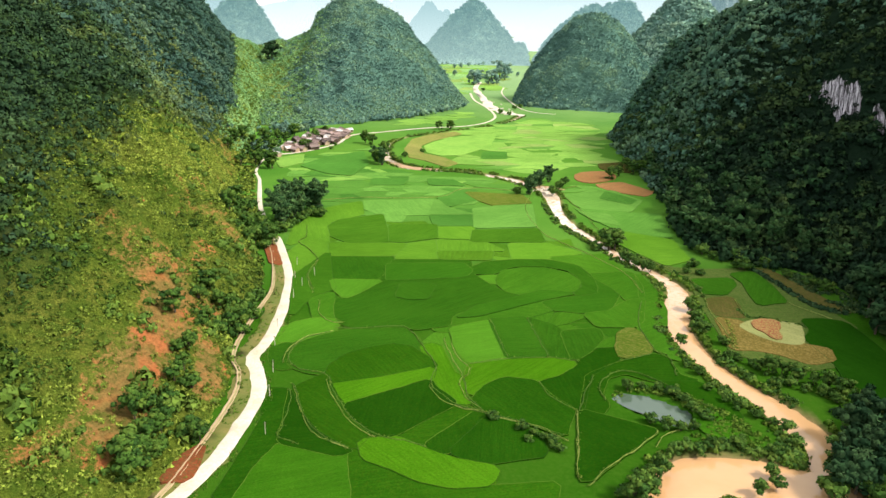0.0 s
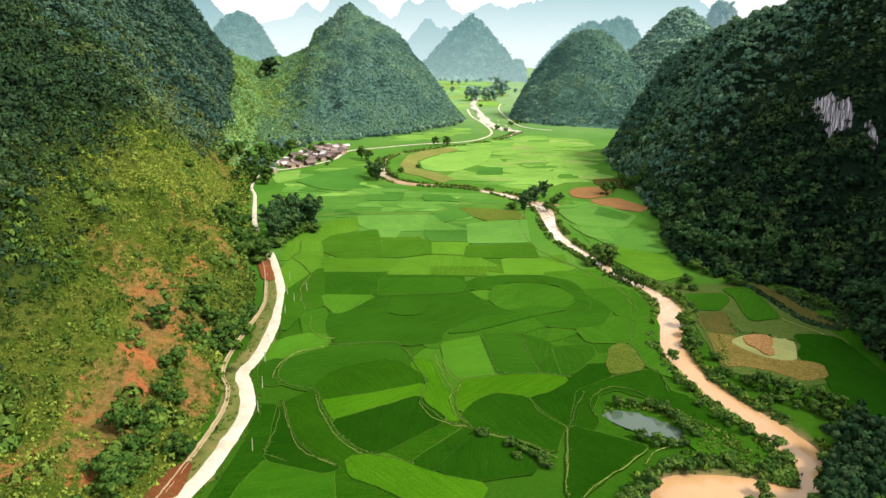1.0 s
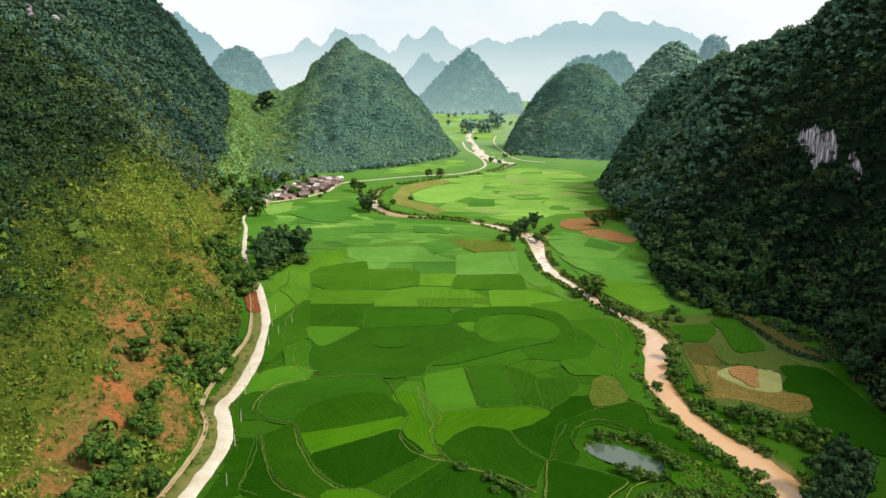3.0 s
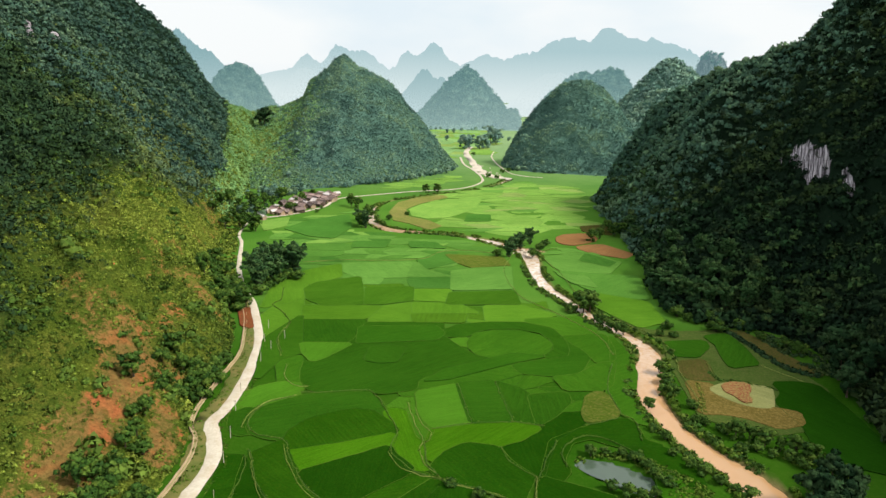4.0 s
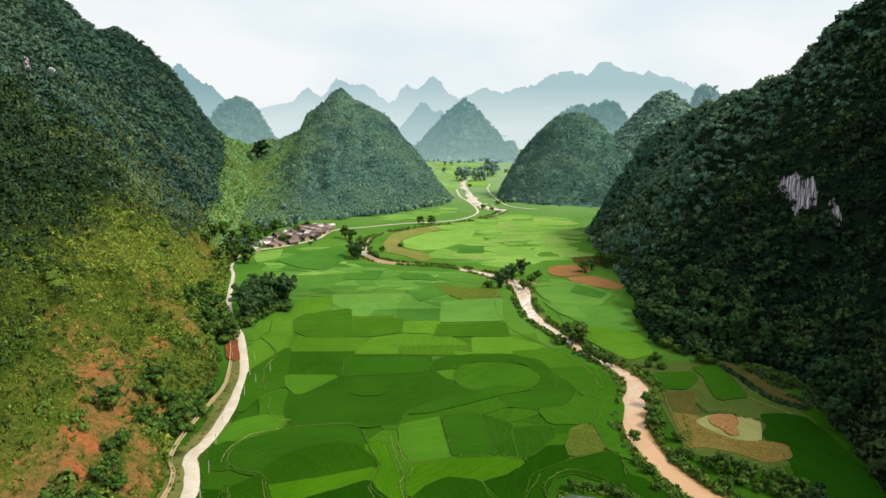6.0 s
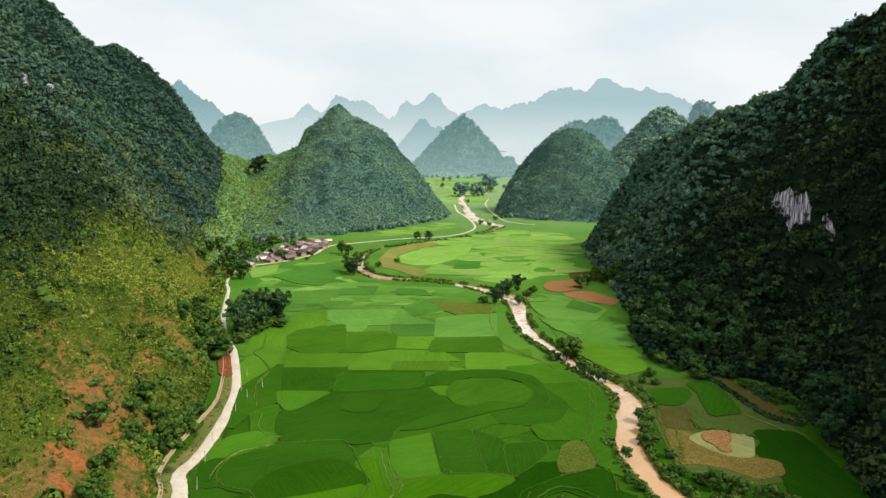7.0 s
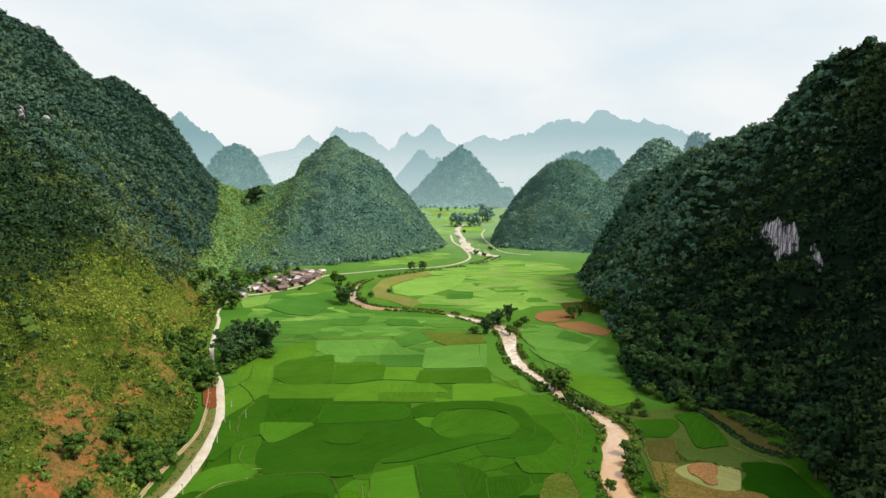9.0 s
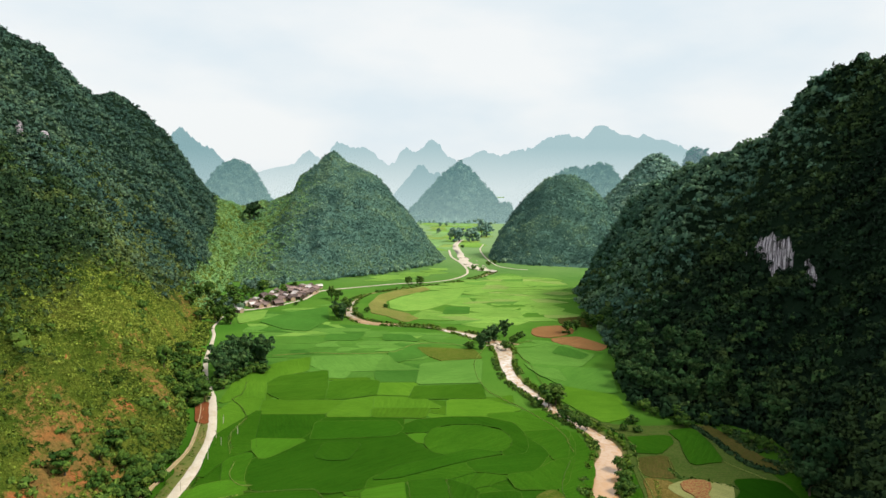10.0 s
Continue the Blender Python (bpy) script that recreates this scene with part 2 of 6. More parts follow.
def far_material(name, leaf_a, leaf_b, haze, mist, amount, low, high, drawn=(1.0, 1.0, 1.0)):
    """Backdrop hills so far off that the air between is brighter: this haze is painted as emission by height."""
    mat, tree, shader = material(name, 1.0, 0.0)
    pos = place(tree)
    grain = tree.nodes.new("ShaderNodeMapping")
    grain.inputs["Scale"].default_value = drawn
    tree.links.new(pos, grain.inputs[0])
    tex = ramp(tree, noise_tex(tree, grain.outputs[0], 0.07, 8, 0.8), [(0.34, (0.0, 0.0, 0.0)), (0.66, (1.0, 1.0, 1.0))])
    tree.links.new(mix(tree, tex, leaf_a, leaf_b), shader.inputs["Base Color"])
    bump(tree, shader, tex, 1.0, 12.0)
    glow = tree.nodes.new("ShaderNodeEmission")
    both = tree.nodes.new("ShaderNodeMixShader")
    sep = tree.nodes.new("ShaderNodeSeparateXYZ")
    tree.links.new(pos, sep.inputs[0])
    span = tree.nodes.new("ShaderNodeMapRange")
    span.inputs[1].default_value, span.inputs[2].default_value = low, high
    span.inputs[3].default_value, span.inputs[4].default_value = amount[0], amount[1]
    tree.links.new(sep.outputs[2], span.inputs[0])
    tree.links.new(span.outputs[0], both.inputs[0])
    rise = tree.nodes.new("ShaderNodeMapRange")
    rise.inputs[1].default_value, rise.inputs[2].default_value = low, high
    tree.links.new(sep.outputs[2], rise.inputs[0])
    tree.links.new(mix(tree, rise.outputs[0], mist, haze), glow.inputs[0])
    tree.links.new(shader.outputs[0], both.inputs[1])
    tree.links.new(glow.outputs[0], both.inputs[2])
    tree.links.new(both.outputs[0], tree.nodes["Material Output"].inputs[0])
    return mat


def grainy(name, a, b, c, scale, rough=0.9, lump=0.15, gloss=0.2):
    mat, tree, shader = material(name, rough, gloss)
    pos = place(tree)
    big = noise_tex(tree, pos, scale * 0.12, 4, 0.6)
    small = noise_tex(tree, pos, scale, 7, 0.7)
    col = mix(tree, ramp(tree, small, [(0.35, (0.0, 0.0, 0.0)), (0.7, (1.0, 1.0, 1.0))]), a, b)
    col = mix(tree, ramp(tree, big, [(0.45, (0.0, 0.0, 0.0)), (0.75, (0.7, 0.7, 0.7))]), col, c)
    tree.links.new(col, shader.inputs["Base Color"])
    bump(tree, shader, small, 0.6, lump)
    return mat


def water_material(name, silt_a, silt_b, rough):
    mat, tree, shader = material(name, rough, 0.5)
    pos = place(tree)
    col = mix(tree, noise_tex(tree, pos, 0.07, 5, 0.6, 0.8), silt_a, silt_b)
    axes = tree.nodes.new("ShaderNodeSeparateXYZ")
    tree.links.new(pos, axes.inputs[0])
    shoal = tree.nodes.new("ShaderNodeMapRange")
    shoal.inputs[1].default_value, shoal.inputs[2].default_value = 190, 330
    tree.links.new(axes.outputs[1], shoal.inputs[0])
    riffle = ramp(tree, noise_tex(tree, pos, 0.35, 6, 0.7, 1.2), [(0.40, (0.0, 0.0, 0.0)), (0.56, (1.0, 1.0, 1.0))])
    col = mix(tree, maths(tree, "MULTIPLY", shoal.outputs[0], riffle), col, (0.72, 0.64, 0.55))
    tree.links.new(col, shader.inputs["Base Color"])
    bump(tree, shader, noise_tex(tree, pos, 0.7, 4, 0.6), 0.08, 0.05)
    return mat


MEADOW = meadow_material()
# near-black floor: shade in the gaps between crowns put into its colour
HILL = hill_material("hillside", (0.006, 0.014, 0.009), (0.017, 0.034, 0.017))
# paler, bluer copy of HILL: haze put into the colour
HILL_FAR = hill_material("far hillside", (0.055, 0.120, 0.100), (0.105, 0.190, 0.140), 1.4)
CONCRETE = grainy("pale concrete", (0.4900, 0.4200, 0.3250), (0.6300, 0.5650, 0.4650), (0.3850, 0.2900, 0.1800), 1.4, 0.85, 0.05)
DIRT = grainy("trodden dirt", (0.30, 0.25, 0.12), (0.42, 0.34, 0.19), (0.16, 0.19, 0.05), 1.2)
VERGE = grainy("dry verge", (0.130, 0.135, 0.030), (0.080, 0.110, 0.018), (0.230, 0.155, 0.060), 0.7)
STONE = grainy("ditch stone", (0.40, 0.28, 0.16), (0.52, 0.40, 0.25), (0.26, 0.18, 0.10), 2.0)
GRAVEL = grainy("river gravel", (0.50, 0.42, 0.33), (0.66, 0.60, 0.52), (0.38, 0.29, 0.20), 0.8)
SAND = grainy("river mud", (0.34, 0.22, 0.12), (0.46, 0.31, 0.18), (0.26, 0.16, 0.08), 0.7)
RIVER = water_material("silty water", (0.46, 0.245, 0.100), (0.55, 0.335, 0.175), 0.06)
POND = water_material("pond water", (0.055, 0.085, 0.06), (0.085, 0.115, 0.08), 0.08)
BUND = grainy("grassy bund", (0.036, 0.088, 0.007), (0.078, 0.128, 0.014), (0.018, 0.052, 0.004), 0.8)
RIM = grainy("field edge", (0.011, 0.042, 0.003), (0.026, 0.072, 0.005), (0.060, 0.105, 0.012), 0.5, 0.9, 0.1, 0.05)
RIM_DRY = grainy("dry field edge", (0.045, 0.105, 0.008), (0.090, 0.140, 0.016), (0.020, 0.065, 0.004), 0.5, 0.9, 0.1, 0.05)
# paler copy of RIM, haze put into its colour
RIM_FAR = grainy("far field edge", (0.046, 0.130, 0.015), (0.070, 0.155, 0.020), (0.095, 0.150, 0.028), 0.4, 0.9, 0.1, 0.05)
BUND_DRY = grainy("dry bund", (0.30, 0.31, 0.085), (0.14, 0.20, 0.030), (0.045, 0.105, 0.010), 1.6)
BARK = grainy("bark", (0.07, 0.05, 0.035), (0.13, 0.10, 0.07), (0.09, 0.085, 0.05), 6.0)
# darker copy of the west wood's leaves: the hill's shade put into the colour
LEAF_HILL_SHADE = leaf_material("woodland leaves", (0.0066, 0.0180, 0.0094), (0.0150, 0.0345, 0.0155), (0.048, 0.080, 0.026), 0.8, 0.05)
# darker copy of LEAF_TREE: shade put into the leaf colour
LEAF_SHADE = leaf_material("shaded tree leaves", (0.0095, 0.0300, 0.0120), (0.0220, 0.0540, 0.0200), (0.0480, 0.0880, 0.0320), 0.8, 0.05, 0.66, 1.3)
# SHOULDER, EAST, FAR and HAZE: bluer, paler leaves with haze put into their colour
LEAF_SHOULDER = leaf_material("haze-tinted shoulder leaves", (0.0330, 0.0760, 0.0600), (0.0660, 0.1260, 0.0860), (0.1350, 0.1980, 0.1000), 0.8, 0.05, 0.70, 1.28)
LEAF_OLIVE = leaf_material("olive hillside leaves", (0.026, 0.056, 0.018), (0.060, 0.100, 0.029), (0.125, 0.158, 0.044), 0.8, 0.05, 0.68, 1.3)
LEAF_EAST = leaf_material("haze-tinted woodland leaves", (0.040, 0.096, 0.072), (0.082, 0.164, 0.106), (0.156, 0.246, 0.128), 0.8, 0.05, 0.68, 1.28)
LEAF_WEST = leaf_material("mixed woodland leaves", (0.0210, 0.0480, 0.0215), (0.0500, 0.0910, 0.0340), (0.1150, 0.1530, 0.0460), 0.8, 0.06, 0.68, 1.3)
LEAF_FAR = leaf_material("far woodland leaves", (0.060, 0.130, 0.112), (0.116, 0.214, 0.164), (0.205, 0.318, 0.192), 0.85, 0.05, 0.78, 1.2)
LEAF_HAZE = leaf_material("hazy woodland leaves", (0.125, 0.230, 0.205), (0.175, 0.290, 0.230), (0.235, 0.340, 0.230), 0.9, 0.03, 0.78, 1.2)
# light scrub, paled further by haze put into its colour
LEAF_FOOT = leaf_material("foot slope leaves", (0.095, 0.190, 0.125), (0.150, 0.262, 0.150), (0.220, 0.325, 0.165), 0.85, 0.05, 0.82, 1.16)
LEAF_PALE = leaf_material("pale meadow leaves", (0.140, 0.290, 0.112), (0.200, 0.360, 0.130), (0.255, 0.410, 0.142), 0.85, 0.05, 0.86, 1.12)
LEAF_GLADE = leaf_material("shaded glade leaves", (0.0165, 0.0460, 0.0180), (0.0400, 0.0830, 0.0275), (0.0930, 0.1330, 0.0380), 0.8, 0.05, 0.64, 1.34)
LEAF_BAMBOO = leaf_material("bamboo leaves", (0.0200, 0.0600, 0.0190), (0.0430, 0.1000, 0.0300), (0.0880, 0.1500, 0.0440), 0.75, 0.1, 0.66, 1.32)
LEAF_TREE = leaf_material("tree leaves", (0.028, 0.076, 0.013), (0.058, 0.124, 0.018), (0.118, 0.180, 0.026), 0.75, 0.1, 0.66, 1.32)
LEAF_SCRUB = leaf_material("scrub leaves", (0.030, 0.065, 0.010), (0.104, 0.150, 0.020), (0.230, 0.282, 0.043), 0.85, 0.05, 0.52, 1.50)
LEAF_WEED = leaf_material("fresh weeds", (0.034, 0.086, 0.009), (0.070, 0.132, 0.014), (0.125, 0.185, 0.026), 0.85, 0.05, 0.76, 1.24)

# ---- shaping tools ----
def curve_points(points, n):
    """n points along a smooth line through the given ones."""
    p = np.array(points, float)
    p = np.vstack([2 * p[0] - p[1], p, 2 * p[-1] - p[-2]])
    out = []
    for s in np.linspace(0, len(p) - 3 - 1e-6, n):
        i, f = int(s), s % 1.0
        a, b, c, d = p[i], p[i + 1], p[i + 2], p[i + 3]
        out.append(0.5 * (2 * b + (c - a) * f + (2 * a - 5 * b + 4 * c - d) * f * f + (3 * b - a - 3 * c + d) * f ** 3))
    return np.array(out)


def hash01(ix, iy, seed):
    h = np.sin(ix * 127.1 + iy * 311.7 + seed * 74.7) * 43758.5453
    return h - np.floor(h)


def value_noise(x, y, seed=0):
    ix, iy = np.floor(x), np.floor(y)
    fx, fy = x - ix, y - iy
    fx, fy = fx * fx * (3 - 2 * fx), fy * fy * (3 - 2 * fy)
    a, b = hash01(ix, iy, seed), hash01(ix + 1, iy, seed)
    c, d = hash01(ix, iy + 1, seed), hash01(ix + 1, iy + 1, seed)
    return (a + (b - a) * fx) * (1 - fy) + (c + (d - c) * fx) * fy


def fbm(x, y, seed=0, octaves=4):
    total, amp, norm = 0.0, 1.0, 0.0
    for k in range(octaves):
        total = total + amp * value_noise(x * 2 ** k, y * 2 ** k, seed + 13 * k)
        norm, amp = norm + amp, amp * 0.5
    return total / norm


def smooth(lo, hi, v):
    t = np.clip((v - lo) / (hi - lo), 0, 1)
    return t * t * (3 - 2 * t)


def away(px, py, line):
    """Distance from points to a line of points, and the share of the line's length passed there."""
    best, where = np.full(px.shape, 1e9), np.zeros(px.shape)
    for k in range(len(line) - 1):
        ax, ay = line[k][:2]
        bx, by = line[k + 1][:2]
        dx, dy = bx - ax, by - ay
        t = np.clip(((px - ax) * dx + (py - ay) * dy) / (dx * dx + dy * dy + 1e-9), 0, 1)
        d = np.hypot(px - ax - t * dx, py - ay - t * dy)
        near = d < best
        best = np.where(near, d, best)
        where = np.where(near, (k + t) / (len(line) - 1), where)
    return best, where


def inside(px, py, poly):
    hit = np.zeros(np.shape(px), bool)
    for (ax, ay), (bx, by) in zip(poly, list(poly[1:]) + [poly[0]]):
        if ay != by:
            hit ^= ((ay > py) != (by > py)) & (px < (bx - ax) * (py - ay) / (by - ay) + ax)
    return hit


def mesh_object(name, verts, faces, mat, parent=None, flat=False, values=None, normals=None):
    me = bpy.data.meshes.new(name)
    verts = np.asarray(verts, np.float32)
    if isinstance(faces, np.ndarray):
        n, k = faces.shape
        me.vertices.add(len(verts))
        me.vertices.foreach_set("co", verts.ravel())
        me.loops.add(n * k)
        me.loops.foreach_set("vertex_index", faces.astype(np.int32).ravel())
        me.polygons.add(n)
        me.polygons.foreach_set("loop_start", np.arange(0, n * k, k, dtype=np.int32))
        me.update(calc_edges=True)
    else:
        me.from_pydata(verts.tolist(), [], faces)
    me.polygons.foreach_set("use_smooth", np.full(len(me.polygons), not flat))
    for key, val in (values or {}).items():
        at = me.attributes.new(key, "FLOAT", "POINT")
        at.data.foreach_set("value", np.asarray(val, np.float32).ravel())
    if normals is not None:
        me.normals_split_custom_set_from_vertices(normals)
    me.materials.append(mat)
    ob = new(name, me)
    if parent is not None:
        ob.parent = parent
    return ob


def part(name, bm, mat, parent, label=""):
    me = bpy.data.meshes.new(name)
    bm.to_mesh(me)
    bm.free()
    me.materials.append(mat)
    ob = new(name, me)
    ob.parent = parent
    return tagged(ob, label=label)


def grid_faces(nu, nv):
    i = np.arange(nu * nv).reshape(nu, nv)
    return np.stack([i[:-1, :-1], i[1:, :-1], i[1:, 1:], i[:-1, 1:]], -1).reshape(-1, 4)


def ribbon(name, line, width, mat, z=0.05, height=0.0, n=None, parent=None, ragged=0.12):
    """A band along a line, flat or with a raised crown; its edges wander a little."""
    n = n or max(12, int(len(line) * 10))
    c = curve_points(line, n)
    w = np.interp(np.linspace(0, 1, n), np.linspace(0, 1, len(width)), width) if isinstance(width, (list, tuple)) else np.full(n, width)
    d = np.gradient(c[:, :2], axis=0)
    d /= np.linalg.norm(d, axis=1)[:, None] + 1e-9
    nrm = np.stack([-d[:, 1], d[:, 0]], -1)
    seed = abs(float(c[0, 0] * 3.1 + c[0, 1]))
    rows = []
    s = np.arange(n) * 0.35
    for off, lift in ((-0.5, 0.0), (-0.32, 1.0), (0.32, 1.0), (0.5, 0.0)):
        rag = 1 + ragged * (2 * fbm(s, s * 0 + off * 9 + seed, 5, 3) - 1) * (2.0 if lift == 0 else 1.0)
        xy = c[:, :2] + nrm * (off * w * rag)[:, None]
        zz = np.full(n, z) + height * lift * (0.8 + 0.4 * fbm(s, s + seed, 2, 2)) + (0.0 if lift else -0.12)
        rows.append(np.column_stack([xy, zz]))
    return mesh_object(name, np.stack(rows, 1).reshape(-1, 3), grid_faces(n, 4), mat, parent)


# ---- the valley floor and the river ----
RIVER_LINE = [(56, 690), (42, 655), (22, 620), (-4, 595), (-33, 566), (-50, 546), (-57, 520), (-58, 490), (-53, 458), (-41, 435), (-25, 428), (-6, 425), (8, 419), (15, 413.5), (24, 406), (32, 396.5), (41, 384), (44.5, 366), (43.6, 340), (44.3, 325), (46.4, 309), (50.5, 296),
              (54, 285), (60.6, 265.6), (68, 248.5), (72.5, 232), (68, 216), (63.5, 200), (63, 187), (64.5, 173), (68.5, 162), (73.5, 151), (76.5, 141), (77, 132), (74, 124), (66, 121), (54, 124), (44, 123), (36, 112), (30, 95), (26, 70)]
RIVER_WIDE = [4, 1.6, 1, 0.8, 0.8, 0.9, 1.2, 2.5, 6, 7, 5, 4, 4, 5, 8, 9, 8, 8.6, 5.6, 5.2, 5.6, 5, 4.8, 4.6, 4.8, 6.4, 8.4, 7.6, 6.8, 6.8, 7.6, 9, 9.8, 10, 12, 15, 16, 14, 14, 12, 12]
river_path = curve_points(RIVER_LINE, 240)
river_half = 0.5 * np.interp(np.linspace(0, 1, 240), np.linspace(0, 1, len(RIVER_WIDE)), RIVER_WIDE)
POND_RING = [(35, 154), (38, 156.5), (43, 156), (48, 153.5), (50, 149), (48.5, 143.5), (45.5, 143.5), (42, 147), (37.5, 150.5)]


def ground_height(px, py):
    d, s = away(px, py, river_path[::2])
    half = np.interp(s, np.linspace(0, 1, 240), river_half)
    edge = d - half - 1.2 * (fbm(px * 0.16, py * 0.16, 3, 3) - 0.5)
    dip = -1.5 * (1 - smooth(-1.2, 1.6, edge))
    pond = 1 - smooth(5.0, 8.5, np.hypot((px - 43) * 0.85 + (py - 150) * 0.25, (py - 150) * 1.25 + (px - 43) * 0.55))
    rough = 0.35 * (fbm(px * 0.07, py * 0.07, 8, 3) - 0.5) * smooth(2, 14, d)
    return dip - 1.2 * pond + rough, edge


gx = np.concatenate([[-4800, -2600, -1400, -800, -450, -300, -220, -170], np.arange(-150, 172, 2.0), [190, 240, 320, 480, 850, 1500, 2700, 4800]])
gy = np.concatenate([[-3000, -1000, -300, -60, 0, 40, 70], np.arange(84, 440, 2.1), np.arange(440, 720, 4.0), [730, 760, 800, 850, 920, 1000, 1150, 1350, 1650, 2100, 2800, 3700, 4850]])
GX, GY = np.meshgrid(gx, gy, indexing="ij")
GZ, GE = ground_height(GX, GY)
mud = (1 - smooth(-0.5, 1.8, GE)) * 0.9
# lush and pale follow distance alone; pale is the painted haze
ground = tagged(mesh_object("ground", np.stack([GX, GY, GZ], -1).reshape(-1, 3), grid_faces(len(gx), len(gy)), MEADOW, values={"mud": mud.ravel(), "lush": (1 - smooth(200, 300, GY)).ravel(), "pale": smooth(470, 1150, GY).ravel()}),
                "flat green valley floor cut by a silty river bed", "ground", kind="structure")
river = tagged(ribbon("river", RIVER_LINE, [w + 2.5 for w in RIVER_WIDE], RIVER, z=-0.75, n=240, ragged=0.0),
               "silty orange-brown river winding through the rice fields", "river", kind="structure")
pond_bm = [(x, y, -0.45) for x, y in curve_points(POND_RING + [POND_RING[0]], 40)[:-1, :2]]
pond = tagged(mesh_object("pond", [(x + 1.15 * (x - 43) * 0.2, y + (y - 150) * 0.2, z) for x, y, z in pond_bm], [list(range(len(pond_bm)))], POND, flat=True),
              "still grey-green pond among weedy banks", "pond", kind="structure")


# ---- hills ----
HILLS = {}


def hill(name, base, ridge, label, mat, power=1.0, foot=0.0, swell=0.0, nu=120, nv=60, back=120, lump=6.0, seed=1, drop=3.0, backdrop=False, marks=None, gully=0.0):
    """A hillside spanned between its foot line and its crest, then falling away behind."""
    b = curve_points([(*p, -0.3) for p in base], nu)
    r = curve_points(ridge, nu)
    r[:, 2] = np.maximum(r[:, 2] - drop, -1)
    nb = max(8, nv // 4)
    s = np.linspace(0, 1, nv)
    rows = []
    for k in range(nv):
        f = s[k]
        up = (foot * f + (1 - foot) * f ** power) * (1 - swell) + swell * math.sin(f * math.pi / 2)
        p = b + (r - b) * f
        p[:, 2] = b[:, 2] + (r[:, 2] - b[:, 2]) * up
        rows.append(p)
    out = r[:, :2] - b[:, :2]
    out /= np.linalg.norm(out, axis=1)[:, None] + 1e-9
    for k in range(1, nb + 1):
        f = k / nb
        p = r.copy()
        p[:, :2] += out * back * f
        p[:, 2] = r[:, 2] * (1 - f) ** 0.8 * (1 if f < 1 else 0) - (1.5 if f == 1 else 0)
        rows.append(p)
    grid = np.stack(rows, 1)
    hz = np.clip(grid[..., 2] / 25.0, 0, 1)
    at = np.concatenate([s, np.full(nb, 1.0)])
    calm = (1 - 0.75 * np.exp(-((at - 1) / 0.06) ** 2))[None, :] * hz
    nz = fbm(grid[..., 0] * 0.022 + seed, grid[..., 1] * 0.022 + grid[..., 2] * 0.02, seed, 5) - 0.5
    n2 = fbm(grid[..., 0] * 0.09 + seed, grid[..., 1] * 0.09 + grid[..., 2] * 0.09, seed + 5, 3) - 0.5
    crag = (1 - 0.45 * np.exp(-((at - 1) / 0.06) ** 2))[None, :] * hz
    grid[..., 2] += nz * lump * 2 * calm + n2 * lump * 1.15 * crag
    run = np.concatenate([[0], np.cumsum(np.linalg.norm(np.diff(0.5 * (b + r)[:, :2], axis=0), axis=1))])[:, None]
    wander = run * 0.035 + 1.6 * (fbm(at[None, :] * 3.0 + run * 0.01, run * 0.012, seed + 9, 3) - 0.5)
    ribs = 1 - 2 * np.abs(2 * fbm(wander, wander * 0 + seed, seed + 21, 2) - 1)
    grid[..., 2] += gully * ribs * np.sin(np.pi * np.clip(at, 0, 1) ** 0.8)[None, :] * hz
    values = {"open": np.zeros(grid.shape[:2]), "earth": np.zeros(grid.shape[:2]), "rock": np.zeros(grid.shape[:2]), "red": np.zeros(grid.shape[:2])}
    share = np.concatenate([s, np.linspace(1, 1.4, nb + 1)[1:]])[None, :] * np.ones((nu, 1))
    if marks:
        marks(grid, share, values)
    nv_all = grid.shape[1]
    ob = mesh_object(name, grid.reshape(-1, 3), grid_faces(nu, nv_all), mat, values={k: v.ravel() for k, v in values.items()})
    tagged(ob, label, "backdrop" if backdrop else "hill", kind="structure")
    HILLS[name] = (grid, share, values)
    return ob


def cliff(grid, values, at, across, wide, tall, seed):
    """Bare rock round a point; across is the level direction along the rock face."""
    x, y, z = grid[..., 0], grid[..., 1], grid[..., 2]
    side = (x - at[0]) * across[0] + (y - at[1]) * across[1]
    deep = (x - at[0]) * across[1] - (y - at[1]) * across[0]
    rag = 0.45 * (fbm(side * 0.22, z * 0.09, seed, 3) - 0.5)
    low = (z - at[2]) / tall
    e = (np.abs(side / wide) ** 3 + np.abs(np.where(low < 0, low * 1.35 + 0.25 * side / wide, low)) ** 3) ** (1 / 3) + rag + 0.6 * smooth(30, 60, np.abs(deep))
    values["rock"][:] = np.maximum(values["rock"], 1 - smooth(0.82, 1.08, e))


RED_SPOTS = [(-86, 157, 4.0), (-81, 156, 3.5), (-79, 145, 3.5), (-82, 175, 4.0), (-93, 227, 3.2), (-117, 232, 2.8), (-76, 113, 3.5), (-67, 162, 2.5)]


